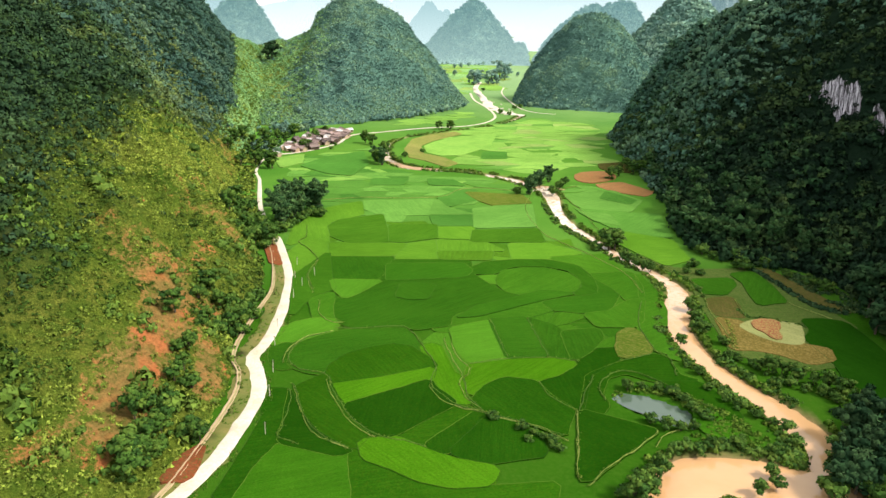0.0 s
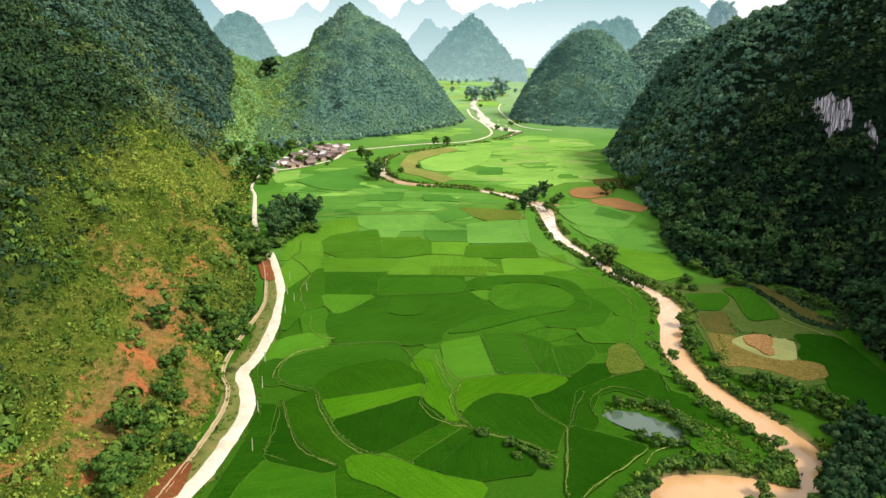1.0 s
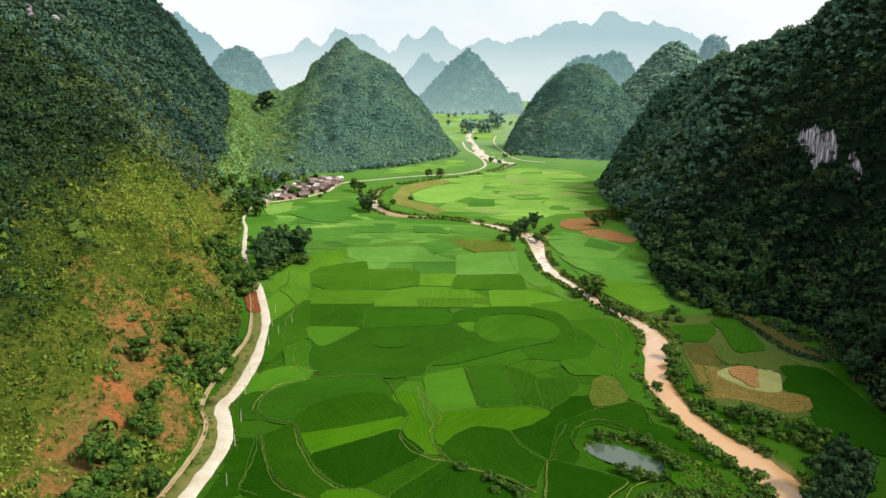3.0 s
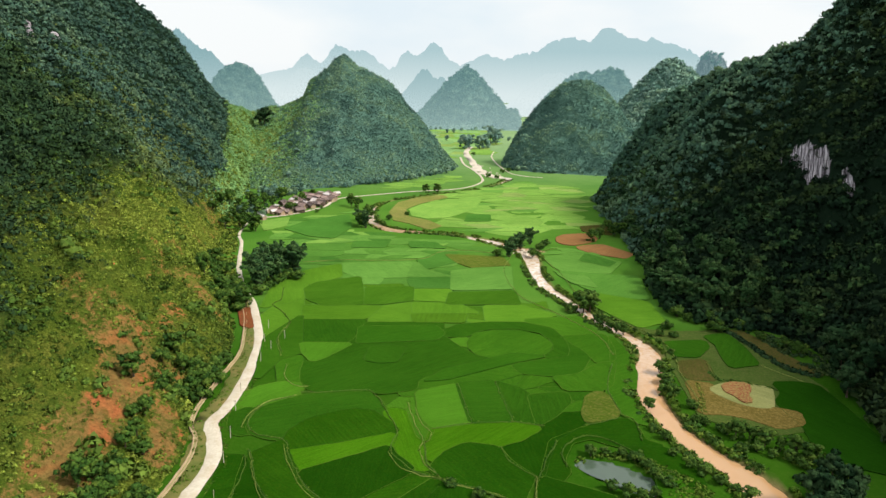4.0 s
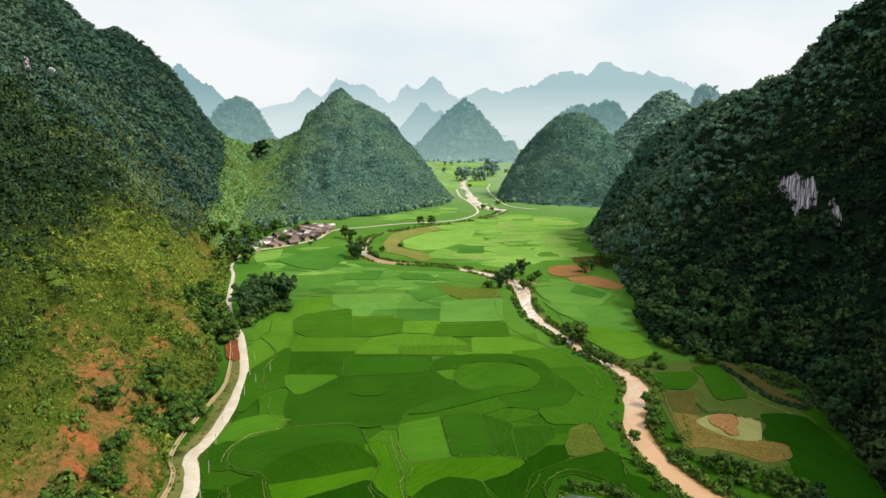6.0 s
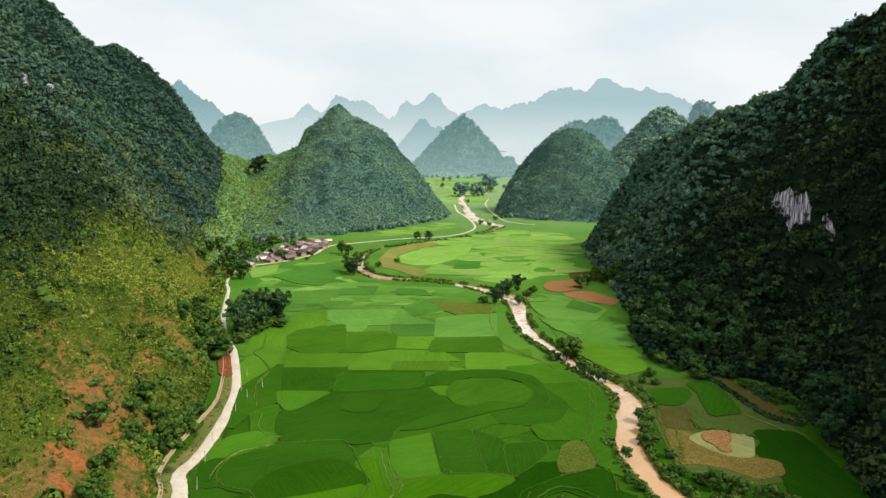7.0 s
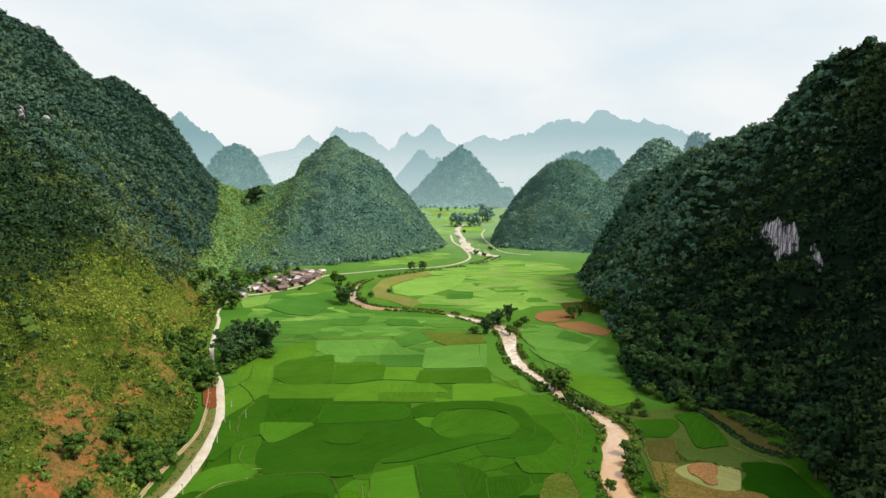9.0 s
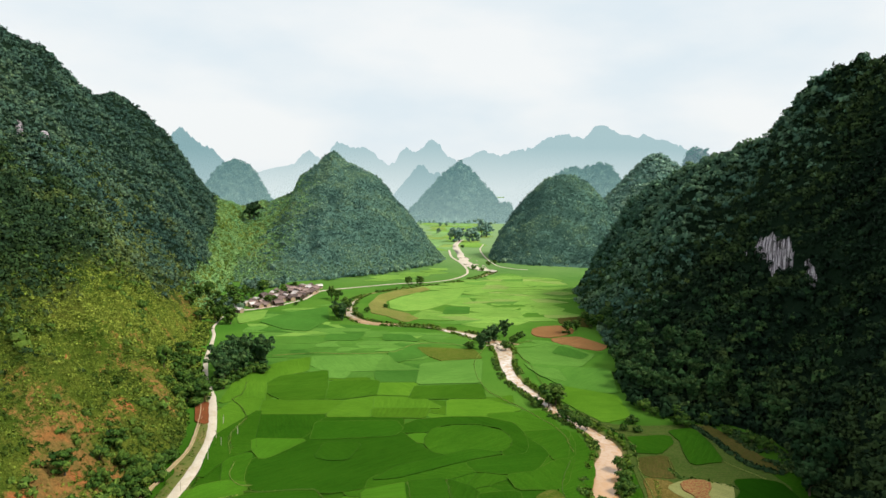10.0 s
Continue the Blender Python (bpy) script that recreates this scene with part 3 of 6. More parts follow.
def marks_left(grid, share, values):
    x, y, z = grid[..., 0], grid[..., 1], grid[..., 2]
    wob = fbm(x * 0.02, y * 0.02, 41, 4) - 0.5
    edge = np.interp(y, [95, 150, 200, 250, 320, 350, 415, 470, 520, 605, 670, 716, 780], [24, 31, 40, 44, 44, 36, 20, 17, 22, 31, 47, 62, 75]) + 30 * wob
    soft = 17 - 9 * smooth(430, 500, y)
    values["open"][:] = 1 - smooth(edge - soft, edge + soft, z)
    d, _ = away(x, y, [(-77, 122), (-80, 134), (-82, 150), (-84, 168), (-90, 186)])
    d2, _ = away(x, y, [(-90, 186), (-91, 200), (-94, 226), (-88, 228)])
    d3, _ = away(x, y, [(-68, 148), (-70, 158), (-73, 166)])
    spots = fbm(x * 0.06, y * 0.06, 17, 4)
    values["earth"][:] = 0.56 * smooth(0.48, 0.67, spots) * (1 - smooth(0.10, 0.26, share)) * smooth(0.005, 0.03, share)
    for gap, wide, much in ((d, 10.5, 0.80), (d2, 6.0, 0.42), (d3, 6.0, 0.78)):
        values["earth"][:] = np.maximum(values["earth"], much * (1 - smooth(0.2 * wide, wide, gap)))
    for sx, sy, wide in RED_SPOTS:
        near = 1 - smooth(0.4, 1.0, np.hypot(x - sx, y - sy) / wide)
        values["red"][:] = np.maximum(values["red"], near)
        values["earth"][:] = np.maximum(values["earth"], 0.75 * near)
    cliff(grid, values, (-275, 460, 121), (0.84, 0.54), 2.4, 5, 21)
    cliff(grid, values, (-260, 463, 118), (0.84, 0.54), 3.0, 3.5, 25)


def marks_right(grid, share, values):
    x, y, z = grid[..., 0], grid[..., 1], grid[..., 2]
    u = 0.9 * x - 0.42 * y
    wx = u + 2.6 * (fbm(u * 0.35, z * 0.12, 9, 3) - 0.5)
    wz = z + 5.0 * (fbm(u * 0.4, z * 0.05, 12, 3) - 0.5)
    for ring in ([(4.5, 61), (6, 65), (9, 64), (12, 68), (16, 66), (20, 65), (22, 58), (20.5, 51), (18, 53), (15, 51), (12, 53), (7.5, 56.5)], [(25.8, 57.2), (28, 58.5), (31, 52), (29.8, 47.5), (27.2, 50)], [(-2.5, 56.5), (3, 58.5), (2.5, 57)]):
        gap, _ = away(wx, wz, ring + ring[:1])
        gap = np.where(inside(wx, wz, ring), -gap, gap)
        values["rock"][:] = np.maximum(values["rock"], (1 - smooth(-1.2, 1.4, gap)) * (y > 285) * (y < 350))


def marks_saddle(grid, share, values):
    x, y = grid[..., 0], grid[..., 1]
    d, _ = away(x, y, [(-168, 590), (-178, 640), (-190, 690), (-205, 770)])
    values["open"][:] = 1 - smooth(6, 62, d + 60 * (fbm(x * 0.03, y * 0.03, 6, 4) - 0.5))


hill("hill_left",
     [(-74, 20), (-71, 60), (-65.5, 110), (-63.5, 138), (-65, 160), (-71, 180), (-72.5, 205), (-77, 235), (-90, 268), (-110, 310), (-128, 365), (-142, 420), (-152, 470), (-164, 520), (-170, 552), (-175, 578), (-177, 596)],
     [(-330, 240, 225), (-345, 300, 225), (-350, 360, 225), (-358, 420, 222), (-360, 470, 222), (-357, 520, 219), (-350, 560, 210), (-330, 570, 200), (-317, 580, 189), (-300, 600, 166), (-291, 620, 167), (-280, 640, 158),
      (-263, 660, 139), (-252, 690, 108), (-236, 712, 76), (-222, 775, 60)],
     "steep limestone hill, grassy scrub below and dark forest above", HILL, power=4.0, foot=0.75, nu=230, nv=120, lump=10, seed=3, marks=marks_left, gully=5.0)
hill("hill_right",
     [(127, 594), (123, 588), (119, 571), (115, 545), (111, 495), (108, 440), (105, 380), (99, 332), (94, 303), (93, 282), (98, 269), (107, 262), (117, 258), (126, 250), (132, 238), (132, 221), (127, 203), (118, 170), (113, 140), (106, 60), (104, 10)],
     [(132, 585, 8), (138, 580, 29), (142, 565, 47), (153, 550, 71), (165, 535, 89), (179, 510, 101), (186, 470, 111), (205, 440, 119), (213, 422, 136), (217, 400, 151), (228, 380, 157), (226, 350, 158),
      (238, 300, 162), (245, 220, 168), (245, 120, 170), (245, 20, 170)],
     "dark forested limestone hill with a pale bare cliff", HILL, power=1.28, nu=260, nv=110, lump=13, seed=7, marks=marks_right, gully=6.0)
hill("hill_village",
     [(-192, 600), (-170, 588), (-150, 586), (-135, 592), (-118, 605), (-95, 625), (-70, 650), (-45, 685), (-20, 725), (-4, 755), (6, 795)],
     [(-240, 800, 56), (-218, 805, 64), (-195, 808, 70), (-174, 810, 81), (-165, 810, 97), (-151, 810, 109), (-131, 810, 125), (-120, 810, 120), (-101, 810, 109), (-81, 810, 100), (-67, 810, 89), (-58, 810, 75), (-37, 810, 50), (-15, 810, 24), (4, 815, 0)],
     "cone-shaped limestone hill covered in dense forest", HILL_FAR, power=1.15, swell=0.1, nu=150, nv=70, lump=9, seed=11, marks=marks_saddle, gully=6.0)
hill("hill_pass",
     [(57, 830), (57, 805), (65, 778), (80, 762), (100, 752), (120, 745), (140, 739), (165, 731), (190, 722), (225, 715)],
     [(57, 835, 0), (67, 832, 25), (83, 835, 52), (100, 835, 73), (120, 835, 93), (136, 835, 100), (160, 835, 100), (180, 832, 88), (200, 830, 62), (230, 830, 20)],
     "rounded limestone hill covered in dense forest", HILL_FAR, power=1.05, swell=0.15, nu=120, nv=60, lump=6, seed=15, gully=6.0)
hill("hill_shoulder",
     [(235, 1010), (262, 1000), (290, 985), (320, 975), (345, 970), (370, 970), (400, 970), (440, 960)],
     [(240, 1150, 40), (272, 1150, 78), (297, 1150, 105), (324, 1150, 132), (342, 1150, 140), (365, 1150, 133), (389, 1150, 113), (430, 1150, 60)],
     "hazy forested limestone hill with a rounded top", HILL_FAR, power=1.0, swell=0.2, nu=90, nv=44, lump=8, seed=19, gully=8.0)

# haze sits in both the pale leaf colours and the glow
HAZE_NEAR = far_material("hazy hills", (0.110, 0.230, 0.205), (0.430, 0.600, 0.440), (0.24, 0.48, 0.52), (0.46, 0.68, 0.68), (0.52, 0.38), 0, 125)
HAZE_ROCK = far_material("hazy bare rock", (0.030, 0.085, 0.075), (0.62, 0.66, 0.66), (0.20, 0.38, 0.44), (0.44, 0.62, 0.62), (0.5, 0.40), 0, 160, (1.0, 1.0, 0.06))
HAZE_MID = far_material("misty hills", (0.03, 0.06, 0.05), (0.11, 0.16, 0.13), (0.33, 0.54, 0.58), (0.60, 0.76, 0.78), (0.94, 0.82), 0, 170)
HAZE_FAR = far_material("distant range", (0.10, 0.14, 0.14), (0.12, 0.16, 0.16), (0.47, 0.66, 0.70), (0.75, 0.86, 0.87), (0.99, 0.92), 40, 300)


def distant(name, mat, depth, y, outline, label, lump=8, seed=1, nu=110, jag=0.09):
    """A far hill whose crest follows an outline of (x, z) at the distance y."""
    fine = curve_points([(x, z, 0.0) for x, z in outline], nu)
    s = np.arange(nu) * 0.45
    fine[:, 1] *= 1 + jag * (fbm(s, s * 0 + seed, seed, 4) - 0.5)
    fine = [(float(p[0]), float(max(p[1], -1.0))) for p in fine]
    hill(name, [(x, y - depth * 0.9) for x, z in fine], [(x, y, z) for x, z in fine], label, mat, power=0.85, swell=0.3, nu=nu, nv=24, back=depth, lump=lump, seed=seed, drop=0, backdrop=True)


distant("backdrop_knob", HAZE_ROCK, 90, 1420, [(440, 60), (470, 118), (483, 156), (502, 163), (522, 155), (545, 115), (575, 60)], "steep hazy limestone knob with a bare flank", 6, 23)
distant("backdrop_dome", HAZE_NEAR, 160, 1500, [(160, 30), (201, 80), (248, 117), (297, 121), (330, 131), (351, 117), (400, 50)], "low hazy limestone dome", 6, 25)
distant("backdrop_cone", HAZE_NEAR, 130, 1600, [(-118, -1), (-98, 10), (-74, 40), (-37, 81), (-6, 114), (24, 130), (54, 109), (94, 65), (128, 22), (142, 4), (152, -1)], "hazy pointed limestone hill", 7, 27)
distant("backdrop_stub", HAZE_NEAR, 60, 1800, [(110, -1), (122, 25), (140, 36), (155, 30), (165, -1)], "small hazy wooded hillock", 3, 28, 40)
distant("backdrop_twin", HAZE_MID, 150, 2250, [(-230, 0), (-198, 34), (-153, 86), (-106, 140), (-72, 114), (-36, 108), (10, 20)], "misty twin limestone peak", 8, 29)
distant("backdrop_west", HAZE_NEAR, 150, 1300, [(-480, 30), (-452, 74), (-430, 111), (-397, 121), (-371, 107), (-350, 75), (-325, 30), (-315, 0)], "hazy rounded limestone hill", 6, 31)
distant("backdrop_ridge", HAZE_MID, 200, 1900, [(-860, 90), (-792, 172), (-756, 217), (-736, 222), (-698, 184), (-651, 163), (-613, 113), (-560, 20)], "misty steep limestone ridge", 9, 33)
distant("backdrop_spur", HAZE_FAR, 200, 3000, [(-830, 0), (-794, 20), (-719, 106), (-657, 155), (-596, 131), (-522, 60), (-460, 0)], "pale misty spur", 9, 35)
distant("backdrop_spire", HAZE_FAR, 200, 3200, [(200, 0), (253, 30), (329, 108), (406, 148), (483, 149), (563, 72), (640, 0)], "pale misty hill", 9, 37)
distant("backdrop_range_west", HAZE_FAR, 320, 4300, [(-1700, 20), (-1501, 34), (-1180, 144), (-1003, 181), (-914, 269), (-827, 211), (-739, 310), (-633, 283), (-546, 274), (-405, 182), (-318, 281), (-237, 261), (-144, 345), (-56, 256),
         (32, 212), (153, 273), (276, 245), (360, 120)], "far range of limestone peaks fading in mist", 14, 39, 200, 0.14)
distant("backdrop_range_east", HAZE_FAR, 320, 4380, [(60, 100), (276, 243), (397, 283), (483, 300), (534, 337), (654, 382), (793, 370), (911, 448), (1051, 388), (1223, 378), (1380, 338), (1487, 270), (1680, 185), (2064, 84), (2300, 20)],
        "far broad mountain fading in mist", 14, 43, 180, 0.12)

# band added in mist colour to hide the ground beyond
distant("backdrop_mist_band", HAZE_FAR, 120, 2300, [(-1500, 30), (-1100, 45), (-800, 28), (-500, 40), (-200, 42), (60, 36), (240, 40), (420, 38), (700, 44), (1000, 50), (1500, 36)], "low mist-coloured band closing the valley", 10, 45, 160)


# ---- woods ----
def sprays(centres, radii, tints, count, flat=0.85, size=0.46, seed=0, low=-0.25):
    """Many small leaf sprays round each crown's centre."""
    rng = np.random.default_rng(seed)
    n = len(centres)
    d = rng.normal(size=(n, count, 3))
    d[..., 2] = np.abs(d[..., 2]) * np.where(rng.random((n, count)) < 0.82, 1, low)
    d /= np.linalg.norm(d, axis=2)[..., None]
    lobes = 0.80 + 0.34 * np.sin(d[..., 0] * 5 + tints[:, None] * 40) * np.sin(d[..., 1] * 4 + tints[:, None] * 23) + 0.18 * (rng.random((n, count)) - 0.5)
    c = centres[:, None, :] + d * np.array([1, 1, flat]) * (radii[:, None] * lobes)[..., None]
    nrm = d + 0.42 * rng.normal(size=d.shape)
    nrm /= np.linalg.norm(nrm, axis=2)[..., None]
    a = np.cross(nrm, rng.normal(size=d.shape))
    a /= np.linalg.norm(a, axis=2)[..., None] + 1e-9
    b = np.cross(nrm, a)
    s = (radii[:, None] * size * (0.55 + 0.9 * rng.random((n, count))))[..., None]
    a, b = a * s, b * s * 0.8
    v = np.stack([c - a + b * 0.5, c + a * 0.9 + b * 0.4, c - b * 1.2 + a * 0.1], 2).reshape(-1, 3)
    f = np.arange(len(v)).reshape(-1, 3)[:, ::-1]
    soft = d + 0.45 * nrm + np.array([0, 0, 0.12])
    soft = np.repeat((soft / np.linalg.norm(soft, axis=2)[..., None]).reshape(-1, 3), 3, axis=0)
    # tint rises towards each crown's top, painting light from above
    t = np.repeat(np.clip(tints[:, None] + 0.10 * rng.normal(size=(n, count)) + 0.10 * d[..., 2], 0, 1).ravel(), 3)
    return v, f, t, soft


def scatter(name, want, keep, seed):
    """Random places on a hill, by true area, where keep() allows."""
    grid, share, values = HILLS[name]
    rng = np.random.default_rng(seed)
    p, q = grid[:-1, :-1], grid[1:, 1:]
    area = np.linalg.norm(np.cross(grid[1:, :-1] - p, grid[:-1, 1:] - p), axis=2)
    wood = keep(p[..., 0], p[..., 1], p[..., 2], share[:-1, :-1], {k: v[:-1, :-1] for k, v in values.items()})
    chance = (area * np.clip(wood, 0, 1)).ravel()
    total = chance.sum()
    pick = rng.choice(len(chance), size=int(want(total)), p=chance / total)
    i, j = np.unravel_index(pick, area.shape)
    fu, fv = rng.random(len(pick))[:, None], rng.random(len(pick))[:, None]
    g = grid
    pts = (g[i, j] * (1 - fu) + g[i + 1, j] * fu) * (1 - fv) + (g[i, j + 1] * (1 - fu) + g[i + 1, j + 1] * fu) * fv
    return pts, rng


def wood(name, source, spacing, radius, count, mat, label, keep, seed, size=0.40, lift=0.55, tint=(0.38, 0.55), shift=None):
    pts, rng = scatter(source, lambda area: area / spacing ** 2, keep, seed)
    n = len(pts)
    r = radius * (0.55 + 0.55 * rng.random(n) + 0.9 * rng.random(n) ** 6)
    groups = 0.5 * fbm(pts[:, 0] * 0.016, pts[:, 1] * 0.016 + pts[:, 2] * 0.02, seed, 3) + 0.5 * fbm(pts[:, 0] * 0.07, pts[:, 1] * 0.07 + pts[:, 2] * 0.06, seed + 2, 2)
    t = np.clip(tint[0] + (groups - 0.5) * 2.6 * tint[1] + 0.18 * rng.normal(size=n) * tint[1], 0, 1)
    if shift is not None:
        t = np.clip(t + shift(pts[:, 0], pts[:, 1], pts[:, 2]), 0, 1)
    c = pts + np.column_stack([np.zeros(n), np.zeros(n), r * lift])
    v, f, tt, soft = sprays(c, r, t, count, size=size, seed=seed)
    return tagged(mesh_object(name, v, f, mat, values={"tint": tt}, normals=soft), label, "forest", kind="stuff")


def keep_left(x, y, z, share, val):
    return (1 - val["open"]) ** 3 * (1 - val["rock"]) * (z < 260) * (share < 1.06) * smooth(20, 120, y + 0 * x) + 0.0


def keep_scrub(x, y, z, share, val):
    return val["open"] * (1 - 0.86 * np.clip(val["earth"] * 1.2, 0, 1)) * (share < 0.75) * (y > 95) * (1 - smooth(440, 500, y))


def slope_tone(x, y, z):
    """Scrub is darker on the near shoulder and lighter, yellower, in the hollow beyond, in bands along the cattle
    tracks.
    """
    hollow = smooth(215, 310, y) * (1 - smooth(0, 20, z - np.interp(y, [215, 330, 400], [30, 40, 66])))
    track = fbm(y * 0.045 + z * 0.02, z * 0.30 + 0.05 * y, 33, 3) - 0.5
    near = (1 - smooth(125, 185, y)) * (1 - 0.6 * smooth(-100, -80, x))
    return 0.36 * hollow - 0.26 * near + 0.75 * track - 0.46 * smooth(0.0, 1.0, 0.045 * (z - 27) - 0.006 * (y - 230)) * (1 - smooth(330, 420, y))


# share of haze-tinted leaves, growing with distance along the hill
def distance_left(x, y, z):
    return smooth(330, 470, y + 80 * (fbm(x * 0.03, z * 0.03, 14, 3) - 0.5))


wood("forest_left", "hill_left", 2.8, 1.8, 32, LEAF_WEST, "dense dark green forest on the steep hillside",
     lambda x, y, z, share, val: keep_left(x, y, z, share, val) * (1 - distance_left(x, y, z)), 51, size=0.33, tint=(0.36, 0.62), shift=slope_tone)
wood("forest_olive", "hill_left", 2.6, 1.6, 28, LEAF_OLIVE, "olive-green shrubs and small trees on the hillside",
     lambda x, y, z, share, val: keep_left(x, y, z, share, val) * smooth(0.42, 0.58, fbm(x * 0.03 + z * 0.02, y * 0.03, 27, 4)) * smooth(200, 260, y) * (1 - smooth(470, 560, y)) * (1 - smooth(85, 125, z)), 50, size=0.34, tint=(0.45, 0.7), shift=slope_tone)
wood("forest_left_far", "hill_left", 2.8, 1.75, 28, LEAF_SHOULDER, "haze-tinted forest on the hill's far shoulder",
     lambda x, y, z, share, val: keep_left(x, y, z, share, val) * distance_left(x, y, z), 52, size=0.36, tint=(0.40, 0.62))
wood("thicket_dark", "hill_left", 2.0, 1.0, 20, LEAF_OLIVE, "dense dark scrub below the forest edge",
     lambda x, y, z, share, val: smooth(0.04, 0.5, 1 - val["open"] + 0.8 * (fbm(x * 0.035, y * 0.035, 19, 4) - 0.54)) * (1 - val["earth"]) * (share < 0.5) * smooth(0.05, 0.16, share) * (y > 95) * (1 - smooth(380, 460, y)), 66, size=0.42, lift=0.35, tint=(0.46, 0.7), shift=slope_tone)
# tint shift paints shade: darker near and high up, lighter on the far side
wood("forest_right", "hill_right", 2.8, 1.95, 34, LEAF_HILL_SHADE, "dense shaded forest on the steep hillside",
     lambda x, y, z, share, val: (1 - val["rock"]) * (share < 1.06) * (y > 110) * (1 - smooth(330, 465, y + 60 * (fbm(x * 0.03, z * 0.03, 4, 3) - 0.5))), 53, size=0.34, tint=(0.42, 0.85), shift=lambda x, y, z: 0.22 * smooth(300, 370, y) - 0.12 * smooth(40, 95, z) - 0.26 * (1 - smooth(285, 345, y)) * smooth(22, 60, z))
# haze of the far flank is in the leaf colour
wood("forest_flank", "hill_right", 2.8, 2.0, 42, LEAF_EAST, "haze-tinted forest on the hill's far flank",
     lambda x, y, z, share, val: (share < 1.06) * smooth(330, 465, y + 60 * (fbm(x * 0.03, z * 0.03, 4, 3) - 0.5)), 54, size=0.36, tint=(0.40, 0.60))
# shift lightens the right flank: its sunlight is put into the tint
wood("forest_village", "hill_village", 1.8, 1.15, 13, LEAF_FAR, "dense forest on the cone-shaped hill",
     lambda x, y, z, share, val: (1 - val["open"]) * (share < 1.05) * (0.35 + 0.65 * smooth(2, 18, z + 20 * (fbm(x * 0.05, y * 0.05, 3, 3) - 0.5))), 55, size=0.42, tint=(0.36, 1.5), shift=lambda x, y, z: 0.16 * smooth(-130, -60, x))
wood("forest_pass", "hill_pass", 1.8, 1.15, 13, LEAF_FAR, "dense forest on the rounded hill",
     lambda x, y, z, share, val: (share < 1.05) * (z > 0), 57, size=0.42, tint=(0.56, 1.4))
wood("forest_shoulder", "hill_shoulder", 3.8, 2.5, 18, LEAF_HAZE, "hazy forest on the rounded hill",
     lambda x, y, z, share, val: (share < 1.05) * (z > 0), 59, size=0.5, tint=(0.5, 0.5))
# these crowns carry the same glowing haze as their hills
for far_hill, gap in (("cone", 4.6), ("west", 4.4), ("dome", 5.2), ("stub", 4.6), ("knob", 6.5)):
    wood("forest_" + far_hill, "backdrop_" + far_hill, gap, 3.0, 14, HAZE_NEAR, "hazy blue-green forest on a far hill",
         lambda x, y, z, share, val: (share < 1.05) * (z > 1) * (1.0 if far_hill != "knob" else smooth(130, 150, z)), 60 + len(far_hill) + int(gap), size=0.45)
wood("scrub_left", "hill_left", 1.15, 0.62, 18, LEAF_SCRUB, "yellow-green scrub and tall grass on the slope", keep_scrub, 61, size=0.40, lift=0.15, tint=(0.48, 0.95), shift=slope_tone)
wood("bushes_left", "hill_left", 4.6, 1.4, 36, LEAF_TREE, "scattered dark bushes on the grassy slope",
     lambda x, y, z, share, val: val["open"] * ((0.8 + 0.9 * (1 - smooth(150, 210, y))) * smooth(0.53, 0.68, fbm(x * 0.045, y * 0.045, 71, 3)) + 2.5 * (1 - smooth(6, 17, np.hypot(x + 117, y - 168)))) * (y > 95), 63, tint=(0.6, 0.5))
wood("thicket_left", "hill_left", 3.0, 1.35, 30, LEAF_SCRUB, "clumps of tall yellow-green scrub on the slope",
     lambda x, y, z, share, val: val["open"] * (1 - val["earth"]) * smooth(0.40, 0.58, fbm(x * 0.06, y * 0.06, 77, 3)) * (y > 95), 62, size=0.28, lift=0.2, tint=(0.40, 0.95), shift=slope_tone)
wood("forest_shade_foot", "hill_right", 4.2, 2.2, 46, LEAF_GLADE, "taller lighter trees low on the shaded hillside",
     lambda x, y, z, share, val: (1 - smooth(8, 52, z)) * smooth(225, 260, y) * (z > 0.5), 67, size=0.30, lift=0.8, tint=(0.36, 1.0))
wood("foot_scrub_village", "hill_village", 1.7, 0.95, 10, LEAF_FOOT, "pale green scrub along the hill's foot", lambda x, y, z, share, val: (1 - smooth(2, 20, z + 20 * (fbm(x * 0.05, y * 0.05, 3, 3) - 0.5))) * (z > 0) * (share < 1), 68, size=0.55, lift=0.5, tint=(0.35, 0.6))
wood("slope_scrub", "hill_left", 1.2, 0.85, 8, LEAF_PALE, "pale green scrub on the slope above the village", lambda x, y, z, share, val: val["open"] * (share < 1.06) * smooth(430, 500, y), 64, size=0.6, lift=0.2, tint=(0.40, 0.6))
wood("saddle_scrub", "hill_village", 1.45, 0.85, 8, LEAF_PALE, "pale green scrub on the saddle", lambda x, y, z, share, val: val["open"] * (z > 0) * (share < 1.06), 65, size=0.6, lift=0.2, tint=(0.45, 0.6))


def grove(name, line, wide, gap, radius, count, mat, label, seed, tall=0.9):
    """A loose belt of trees on the flat along a line."""
    rng = np.random.default_rng(seed)
    c = curve_points([(*p, 0) for p in line], 200)[:, :2]
    length = np.linalg.norm(np.diff(c, axis=0), axis=1).sum()
    n = int(length * wide / gap ** 2)
    p = c[rng.integers(0, 200, n)] + rng.normal(size=(n, 2)) * wide * 0.45
    p = p[fbm(p[:, 0] * 0.05, p[:, 1] * 0.05, seed, 3) > 0.42]
    r = radius * (0.5 + 0.9 * rng.random(len(p)) ** 1.6)
    v, f, t, soft = sprays(np.column_stack([p, r * tall]), r, np.clip(0.45 + 0.25 * rng.normal(size=len(p)), 0, 1), count, 1.0, 0.42, seed, low=-0.9)
    return tagged(mesh_object(name, v, f, mat, values={"tint": t}, normals=soft), label, "trees", kind="stuff")


